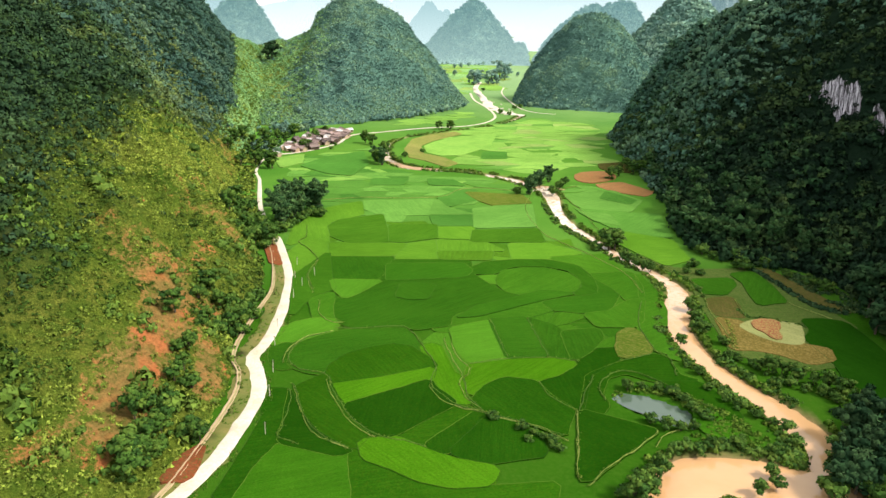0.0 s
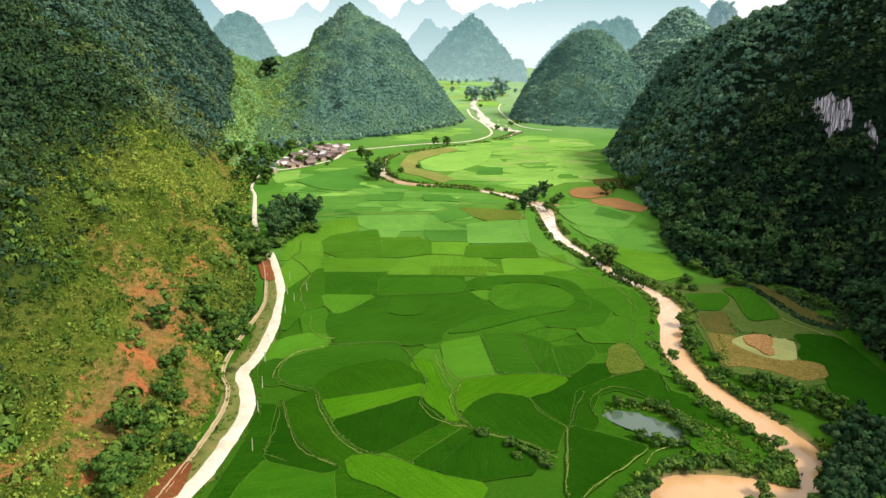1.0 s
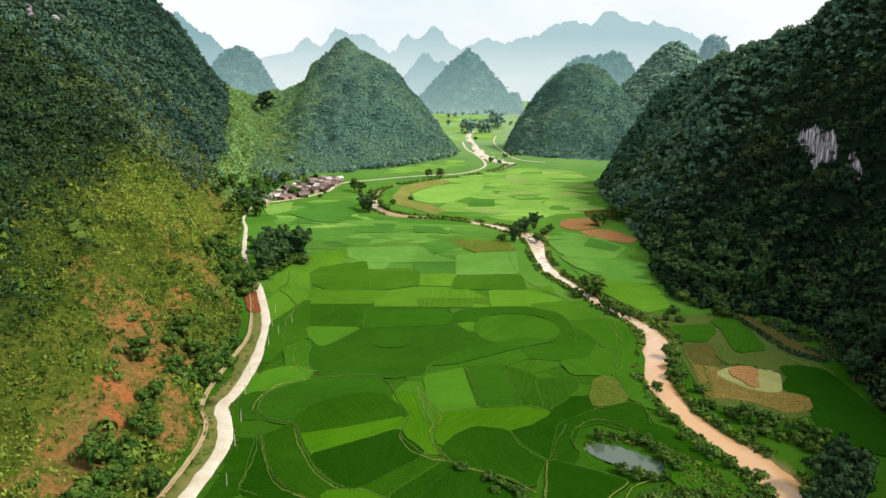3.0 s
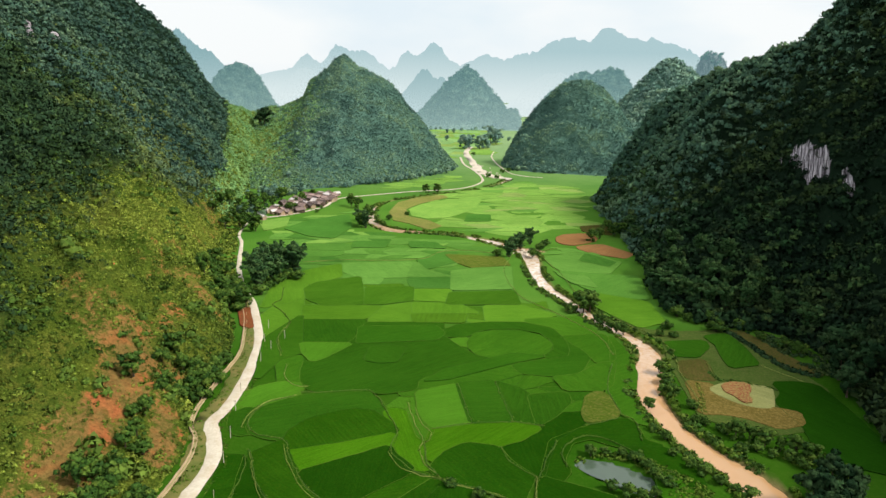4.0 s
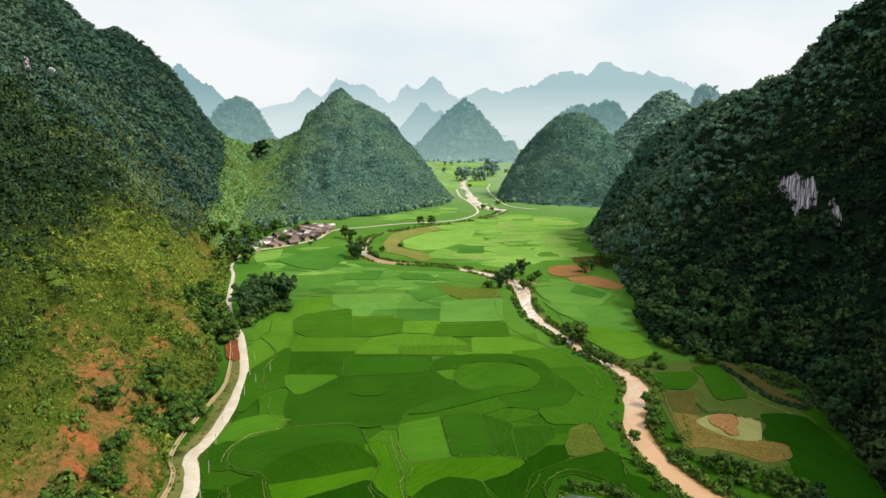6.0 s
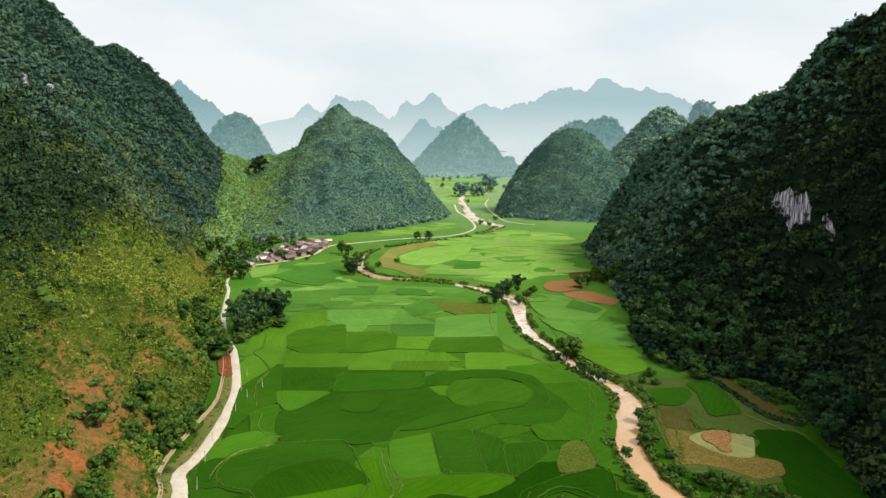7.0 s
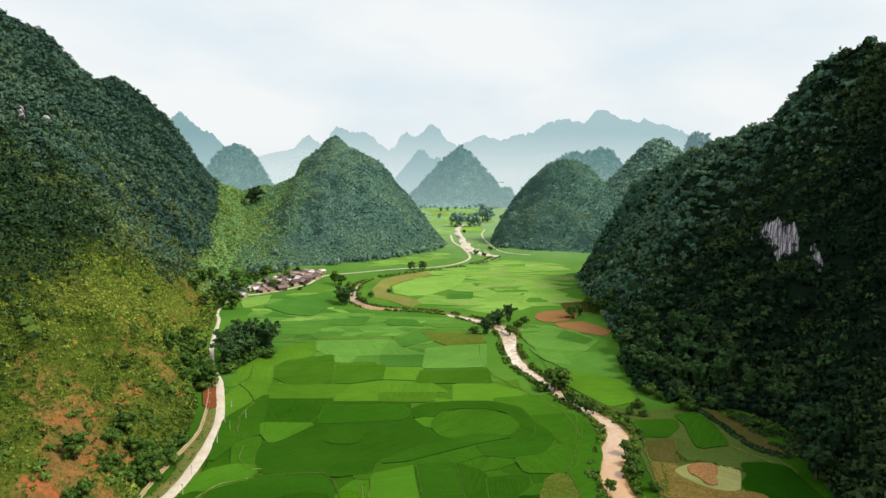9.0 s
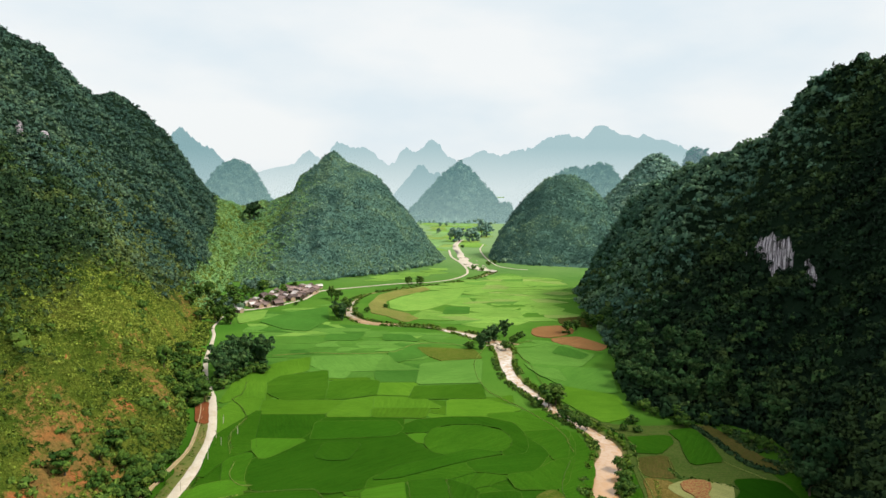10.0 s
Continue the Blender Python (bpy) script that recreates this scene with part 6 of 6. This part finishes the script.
plant("bush", 2, [(66.8, 265.4), (69.3, 258.8), (72.5, 252.5), (76.1, 246.0), (78.0, 240.2), (63.7, 272.3), (79.6, 229.8), (79.1, 224.0)])
plant("shade", 16, [(-207, 744), (-204, 748)])

# feathery clumps in front of the shaded forest
plant("bamboo", 11, [(96.5, 318), (99, 330), (97, 301), (98.5, 288), (103, 281), (108, 276), (114, 272), (121, 268), (104, 345), (107, 362), (103, 300), (106, 316), (112, 290), (118, 284), (126, 274), (110, 335), (115, 310), (123, 298), (109, 402), (112, 425), (130, 262), (136, 250)])


def bank_scrub(name, wide, gap, seed, label, keep, mat):
    """Weeds and low shrubs in an uneven band along both banks of the river."""
    rng = np.random.default_rng(seed)
    n = int(1150 / gap)
    k = rng.integers(0, 239, n)
    a = river_path[k, :2]
    d = np.gradient(river_path[:, :2], axis=0)[k]
    d /= np.linalg.norm(d, axis=1)[:, None]
    side = np.where(rng.random(n) < 0.5, -1, 1)
    off = river_half[k] + 1.0 + wide * rng.random(n) ** 1.4
    p = a + np.stack([-d[:, 1], d[:, 0]], -1) * (side * off)[:, None] + rng.normal(size=(n, 2)) * 0.6
    ok = (fbm(p[:, 0] * 0.09, p[:, 1] * 0.09, seed, 3) > keep) & (away(p[:, 0], p[:, 1], river_path)[0] > np.minimum(river_half[k], 5) - 0.3)
    p = p[ok]
    z, _ = ground_height(p[:, 0], p[:, 1])
    r = 0.3 + 0.75 * rng.random(len(p)) ** 2.5
    v, f, t, soft = sprays(np.column_stack([p, z + r * 0.4]), r, np.clip(0.55 + 0.3 * rng.normal(size=len(p)), 0, 1), 22, 0.9, 0.5, seed)
    return tagged(mesh_object(name, v, f, mat, values={"tint": t}, normals=soft), label, "scrub", kind="stuff")


bank_scrub("riverbank_scrub", 2.6, 0.20, 81, "weeds and low shrubs along the river banks", 0.54, LEAF_TREE)
bank_scrub("riverbank_reeds", 1.4, 0.30, 83, "reeds hanging over the river's edge", 0.40, LEAF_WEED)


def weeds(name, ring, gap, radius, seed, label, mat):
    """Rough growth inside an outline."""
    rng = np.random.default_rng(seed)
    xs, ys = [p[0] for p in ring], [p[1] for p in ring]
    n = int((max(xs) - min(xs)) * (max(ys) - min(ys)) / gap ** 2)
    x, y = rng.uniform(min(xs), max(xs), n), rng.uniform(min(ys), max(ys), n)
    ok = inside(x, y, ring) & (fbm(x * 0.12, y * 0.12, seed, 3) > 0.36)
    x, y = x[ok], y[ok]
    z, _ = ground_height(x, y)
    r = radius * (0.5 + rng.random(len(x)))
    v, f, t, soft = sprays(np.column_stack([x, y, z + r * 0.35]), r, np.clip(0.5 + 0.25 * rng.normal(size=len(x)), 0, 1), 16, 0.8, 0.5, seed)
    return tagged(mesh_object(name, v, f, mat, values={"tint": t}, normals=soft), label, "weeds", kind="stuff")


weeds("lane_scrub", [(-82, 262), (-95, 298), (-108, 333), (-122, 383), (-131, 412), (-136, 450), (-150, 462), (-142, 420), (-128, 365), (-110, 310), (-90, 268)], 1.5, 0.95, 95, "rough scrub between the lane and the hill foot", LEAF_SCRUB)
weeds("pond_weeds", [(33, 158), (45, 160), (54, 156), (62, 146), (66, 138), (60, 134), (50, 136), (46, 140), (52, 148), (48, 156), (38, 158), (34, 153)], 0.8, 0.45, 91, "lush weeds round the pond", LEAF_WEED)
weeds("foot_weeds", [(115, 252), (117.5, 242), (119, 227), (123.5, 212), (128, 208), (131, 222), (131, 237), (124, 250)], 0.9, 0.6, 94, "rank green growth below the forest edge", LEAF_GLADE)
weeds("bank_weeds", [(84, 162), (90, 154), (96, 144), (104, 150), (100, 162), (92, 168)], 1.0, 0.4, 93, "rough green growth beside the river", LEAF_WEED)

def hedge(name, line, wide, gap, radius, seed, label, mat):
    """An uneven hedge of low growth along a line, with gaps."""
    c = curve_points([(*p, 0) for p in line], 60)[:, :2]
    d = np.gradient(c, axis=0)
    n = np.stack([-d[:, 1], d[:, 0]], -1) / np.linalg.norm(d, axis=1)[:, None] * wide / 2
    return weeds(name, [tuple(p) for p in c + n] + [tuple(p) for p in (c - n)[::-1]], gap, radius, seed, label, mat)


tuft_rng = np.random.default_rng(131)
tuft_at = np.concatenate(BUND_LINES)
tuft_at = np.concatenate([tuft_at + tuft_rng.normal(size=tuft_at.shape) * 0.26 for _ in range(3)])
tuft_at = tuft_at[tuft_rng.random(len(tuft_at)) < 0.75]
tuft_wide = 0.08 + 0.17 * tuft_rng.random(len(tuft_at)) ** 2
tuft_v, tuft_f, tuft_t, tuft_n = sprays(np.column_stack([tuft_at, 0.50 + tuft_wide * 0.3]), tuft_wide, np.clip(0.75 + 0.35 * tuft_rng.normal(size=len(tuft_at)), 0, 1), 10, 0.8, 0.6, 133)
tagged(mesh_object("bund_tufts", tuft_v, tuft_f, LEAF_WEED, values={"tint": tuft_t}, normals=tuft_n), "tufts of weeds along the field bunds", "grass", kind="stuff")
hedge("field_hedge", [(107.4, 254.4), (109.2, 249), (110.6, 241), (111.7, 232), (112.8, 225.5), (114.2, 219), (116.8, 215), (122.4, 212)], 2.0, 0.62, 0.75, 121, "dark ragged hedge between small fields", LEAF_SHADE)
hedge("field_hedge", [(86.5, 219), (87.3, 213), (88.2, 208), (92, 206.8), (98, 203.8), (104, 201.2)], 1.7, 0.55, 0.42, 123, "low ragged hedge round a flooded plot", LEAF_TREE)
hedge("field_hedge", [(80, 204), (79, 197), (77, 190), (75, 184)], 1.6, 0.6, 0.40, 125, "low ragged hedge beside a stubble field", LEAF_SCRUB)

# ---- roads ----
ROAD = [(-66, 60), (-66, 85), (-64, 103), (-60, 114), (-57, 125), (-56, 137), (-55.5, 150), (-59, 162), (-62.5, 170), (-61.5, 180), (-62, 198), (-65, 222), (-69, 239), (-78, 265), (-83, 278), (-94, 301), (-106, 335), (-120, 385), (-129, 410), (-134, 445), (-133, 463)]
ROAD_BACK = [(-150, -620), (-118, -400), (-88, -190), (-70, -60), (-66, 10)]
VILLAGE_ROAD = [(-133, 461), (-115, 476), (-97, 510), (-92, 550), (-70, 570), (-34, 597), (-5, 610), (14, 630), (27, 663), (29, 701), (22, 764), (12, 820), (8, 900)]
tagged(ribbon("road_1", ROAD_BACK + ROAD, [3.7, 3.7, 3.7, 3.7, 3.7, 3.7, 3.7, 3.9, 3.7, 3.6, 3.9, 3.9, 3.7, 3.4, 3.3, 3.2, 3.0, 2.6, 2.2, 1.7, 1.5, 1.5], CONCRETE, z=0.42, height=0.05, n=250, ragged=0.10), "pale dusty concrete lane along the hill foot", "road", kind="structure")
tagged(ribbon("verge", [(x - 2.4, y) for x, y in ROAD_BACK + ROAD[:15]], [8, 8, 8, 8, 8, 8, 8, 8, 8, 8, 7, 5], VERGE, z=0.12, height=0.2, n=200, ragged=0.35), "dry grassy verge with red earth beside the lane", "verge", kind="structure")
tagged(ribbon("road_2", VILLAGE_ROAD, [2.8, 2.6, 2.6, 2.4, 2.2, 2.2, 2.2, 2.2, 2.6, 2.6], CONCRETE, z=0.35, height=0.05, n=160), "narrow pale lane past the village", "road", kind="structure")
tagged(ribbon("gravel_bed", [(58, 690), (45, 705), (36, 725), (28, 765), (22, 850), (16, 960), (24, 1060)], [10, 14, 13, 11, 10, 9, 8], GRAVEL, z=0.25, height=0.1, n=60, ragged=0.5), "pale gravel bed of the upper river", "gravel", kind="structure")
tagged(ribbon("road_3", [(92, 708), (76, 716), (63, 735), (57, 770), (54, 800), (50.5, 850), (49, 900), (50, 930), (56, 985)], 1.8, CONCRETE, z=0.35, height=0.05, n=40), "narrow pale track round the hill foot", "road", kind="structure")

lane_path = curve_points([(*p, 0) for p in ROAD[1:14]], 60)[:, :2]
weeds("verge_weeds", [(x - 2.2, y) for x, y in lane_path] + [(x - 5.2, y) for x, y in lane_path[::-1]], 1.15, 0.38, 97, "uneven weeds on the verge of the lane", LEAF_WEED)
weeds("verge_grass", [(x + 1.9, y) for x, y in lane_path] + [(x + 3.6, y) for x, y in lane_path[::-1]], 0.8, 0.26, 98, "tufts of grass along the lane's field side", LEAF_WEED)

# ---- the village ----
def tile_material(name, a, b):
    mat, tree, shader = material(name, 0.85, 0.2)
    pos = place(tree)
    tone = mix(tree, own_random(tree), a, b)
    grime = noise_tex(tree, pos, 0.8, 6, 0.7)
    col = mix(tree, ramp(tree, grime, [(0.35, (0.0, 0.0, 0.0)), (0.7, (0.7, 0.7, 0.7))]), tone, (0.10, 0.075, 0.065))
    tree.links.new(col, shader.inputs["Base Color"])
    bump(tree, shader, grime, 0.5, 0.1)
    return mat


TILE = tile_material("weathered roof tiles", (0.080, 0.062, 0.060), (0.42, 0.29, 0.26))
SHEET = grainy("pale roof sheet", (0.62, 0.55, 0.54), (0.72, 0.67, 0.66), (0.45, 0.33, 0.28), 1.0, 0.5)
PLASTER = grainy("old plaster", (0.40, 0.27, 0.18), (0.50, 0.39, 0.29), (0.26, 0.15, 0.09), 1.1)
TIMBER = grainy("dark timber", (0.06, 0.04, 0.03), (0.10, 0.07, 0.05), (0.05, 0.04, 0.03), 3.0)


def box(bm, x0, y0, z0, x1, y1, z1):
    vs = [bm.verts.new(p) for p in ((x0, y0, z0), (x1, y0, z0), (x1, y1, z0), (x0, y1, z0), (x0, y0, z1), (x1, y0, z1), (x1, y1, z1), (x0, y1, z1))]
    for f in ((3, 2, 1, 0), (4, 5, 6, 7), (0, 1, 5, 4), (1, 2, 6, 5), (2, 3, 7, 6), (3, 0, 4, 7)):
        bm.faces.new([vs[i] for i in f])


def house(length, depth, wall_h, roof_h, roof_mat, wall_mat, label):
    """A gabled house, ridge along x, eaves overhanging, door and shutters in the long front."""
    ob = new("house")
    L, D = length / 2, depth / 2
    bm = bmesh.new()
    v = [bm.verts.new(p) for p in ((-L, -D, -0.6), (L, -D, -0.6), (L, D, -0.6), (-L, D, -0.6), (-L, -D, wall_h), (L, -D, wall_h), (L, D, wall_h), (-L, D, wall_h), (-L, 0, wall_h + roof_h), (L, 0, wall_h + roof_h))]
    for f in ((0, 1, 5, 4), (2, 3, 7, 6), (1, 2, 6, 9, 5), (3, 0, 4, 8, 7)):
        bm.faces.new([v[i] for i in f])
    part("wall", bm, wall_mat, ob)
    bm = bmesh.new()
    e, t = 0.6, 0.16
    drop = roof_h * e / D
    for side in (-1, 1):
        low, high = wall_h - drop, wall_h + roof_h
        p = [(-L - e, side * (D + e), low), (L + e, side * (D + e), low), (L + e, 0, high), (-L - e, 0, high)]
        a = [bm.verts.new((x, y, z + 0.03)) for x, y, z in p]
        b = [bm.verts.new((x, y, z + 0.03 + t)) for x, y, z in p]
        bm.faces.new(b)
        bm.faces.new(a)
        for i in range(4):
            bm.faces.new((a[i], a[(i + 1) % 4], b[(i + 1) % 4], b[i]))
    roof = part("roof", bm, roof_mat, ob)
    bm = bmesh.new()
    box(bm, -L - e, -0.18, wall_h + roof_h + 0.05, L + e, 0.18, wall_h + roof_h + 0.32)
    part("ridge", bm, roof_mat, roof)
    bm = bmesh.new()
    box(bm, -0.55, -D - 0.06, -0.1, 0.55, -D + 0.05, 2.05)
    part("door", bm, TIMBER, ob, "dark timber door")
    for x in (-L * 0.6, L * 0.6):
        bm = bmesh.new()
        box(bm, x - 0.5, -D - 0.06, 0.9, x + 0.5, -D + 0.05, 2.0)
        window = part("window", bm, TIMBER, ob, "dark shuttered window")
        bm = bmesh.new()
        box(bm, x - 0.62, -D - 0.12, 0.80, x + 0.62, -D + 0.04, 0.89)
        part("sill", bm, PLASTER, window)
    return tagged(ob, label, "house", "houses of the village")


def build_village():
    ring = [(-131, 470), (-118, 474), (-106, 489), (-97, 520), (-93, 552), (-103, 572), (-120, 556), (-128, 520), (-133, 490)]
    models = [house(5.6, 3.9, 2.3, 1.3, TILE, PLASTER, "old village house with weathered grey-brown tiled roof"), house(6.6, 4.1, 2.4, 1.4, TILE, TIMBER, "long timber village house with weathered brown tiled roof"),
              house(4.8, 3.4, 2.3, 0.9, SHEET, PLASTER, "small plastered house with a pale sheet roof")]
    rng = random.Random(4)
    first = [True] * 3
    turn = radians(-32)
    for row in range(-9, 10):
        for col in range(-7, 8):
            u, v = col * 6.9 + rng.uniform(-1.3, 1.3) + (4 if row % 2 else 0), row * 4.9 + rng.uniform(-0.8, 0.8)
            x, y = -112 + u * math.cos(turn) - v * math.sin(turn), 522 + u * math.sin(turn) + v * math.cos(turn)
            if not bool(inside(np.float64(x), np.float64(y), ring)) or rng.random() < 0.12:
                continue
            k = rng.choices((0, 1, 2), (5, 4, 3.4))[0]
            m = pose(x, y, max(0.1, slope_height(x, y) - 0.2), 0, 0, -32 + rng.gauss(0, 14) + (90 if rng.random() < 0.28 else 0))
            if first[k]:
                first[k] = False
                models[k].matrix_basis = m
            else:
                copy_thing(models[k], m)
    for x, y, a in ((-134, 468, 20), (-128, 457, -30), (-140, 475, 0), (-96, 566, 40)):
        copy_thing(models[2], pose(x, y, max(0.1, slope_height(x, y) - 0.2), 0, 0, a))


build_village()
plant("bush", 3.6, [(-112 + 16 * math.sin(k * 2.3), 522 + 34 * math.sin(k * 1.7 + 1)) for k in range(14)])
plant("broad", 6.5, [(-116 + 13 * math.sin(k * 3.1), 520 + 36 * math.cos(k * 1.3)) for k in range(7)])

# ---- ditch, posts, weir ----
CHANNEL = [(-84, 270), (-79, 256), (-73.5, 236), (-70, 219), (-70, 200), (-69.5, 180), (-67.5, 169), (-63.8, 162), (-61.5, 152), (-61.5, 138), (-62.5, 123), (-64, 112), (-69, 95)]


def sweep(name, line, profile, mat, n, parent):
    c = curve_points(line, n)
    d = np.gradient(c[:, :2], axis=0)
    d /= np.linalg.norm(d, axis=1)[:, None]
    nrm = np.stack([-d[:, 1], d[:, 0]], -1)
    rows = [np.column_stack([c[:, :2] + nrm * (o + 0.05 * np.sin(np.arange(n) * 1.7 + o))[:, None], np.full(n, z) + 0.06 * np.sin(np.arange(n) * 0.9)]) for o, z in profile]
    return mesh_object(name, np.stack(rows, 1).reshape(-1, 3), grid_faces(n, len(profile)), mat, parent, flat=True)


channel = tagged(new("irrigation_channel"), "pale stone-edged irrigation channel along the lane", "channel")
sweep("wall", CHANNEL, [(-0.62, -0.2), (-0.62, 0.70), (-0.34, 0.74), (-0.30, 0.35)], STONE, 150, channel)
sweep("wall", CHANNEL, [(0.30, 0.35), (0.33, 0.58), (0.44, 0.56), (0.48, -0.2)], STONE, 150, channel)
sweep("bed", CHANNEL, [(-0.32, 0.36), (0.32, 0.36)], DIRT, 150, channel)

POSTS = [(-67.2, 246), (-64.5, 231), (-60.6, 224.5), (-58.3, 235), (-61, 213), (-60.5, 190), (-58.3, 178), (-55, 163), (-52.6, 150.5), (-49.3, 134)]


def post():
    ob = new("concrete_post")
    bm = bmesh.new()
    tube(bm, [(0, 0, -0.3), (0, 0, 1.5), (0, 0, 3.4)], [0.10, 0.09, 0.07], 6)
    part("shaft", bm, CONCRETE, ob)
    bm = bmesh.new()
    box(bm, -0.32, -0.05, 2.95, 0.32, 0.05, 3.06)
    part("crossarm", bm, TIMBER, ob)
    return tagged(ob, "slim pale concrete post standing in the rice", "post", "posts of the field")


first_post = post()
for k, (x, y) in enumerate(POSTS):
    m = pose(x, y, 0.1, 1.5 * math.sin(k * 2), 2 * math.cos(k * 3), 25 * k)
    if k == 0:
        first_post.matrix_basis = m
    else:
        copy_thing(first_post, m)


def boulder(name, seed, mat):
    bm = bmesh.new()
    bmesh.ops.create_icosphere(bm, subdivisions=2, radius=1.0)
    for v in bm.verts:
        n = noise.noise(v.co * 1.3 + Vector((seed, 0, 0)))
        v.co *= 1 + 0.45 * n
        v.co.z *= 0.6
    me = bpy.data.meshes.new(name)
    bm.to_mesh(me)
    bm.free()
    me.materials.append(mat)
    return tagged(new(name, me), "rounded pale rock in the river bed", "rock", "rocks of the river")


rocks = [boulder("rock", s, GRAVEL) for s in (1, 5, 9)]
rng = random.Random(6)
for k in range(34):
    if k < 16:
        x, y = 40 + rng.gauss(0, 4.0), 380 + rng.gauss(0, 3.5)
    else:
        f = rng.random()
        x, y = 52 - 30 * f + rng.gauss(0, 4), 700 + 130 * f + rng.gauss(0, 4)
    s = rng.uniform(0.5, 1.5)
    m = pose(x, y, -0.35 if k < 16 else 0.2, 0, 0, rng.uniform(0, 360)) @ Matrix.Diagonal((s * 1.2, s, s, 1))
    if k < 3:
        rocks[k].matrix_basis = m
    else:
        copy_thing(rocks[k % 3], Matrix.Identity(4)).matrix_basis = m
weir = tagged(new("weir"), "low muddy stone weir across the river", "weir")
bm = bmesh.new()
box(bm, -7, -1.2, -1.4, 7, 1.2, -0.35)
bmesh.ops.bevel(bm, geom=list(bm.edges), offset=0.3, segments=2, affect="EDGES")
part("sill", bm, SAND, weir)
weir.matrix_basis = pose(40.5, 381, 0, 0, 0, 20)
tagged(ribbon("mud_bank", [(36, 384), (42, 386), (50, 383), (56, 377)], [3, 6, 5, 2], SAND, z=-0.2, height=0.25, n=24, ragged=0.5), "bare pinkish mud bank beside the weir", "bank", kind="structure")
tagged(ribbon("sand_bar", [(-54, 452), (-47, 441), (-38, 434), (-28, 430), (-18, 430)], [3, 8, 9, 6, 2], SAND, z=-0.35, height=0.25, n=30, ragged=0.5), "bare tan sand bar in the river bend", "bank", kind="structure")
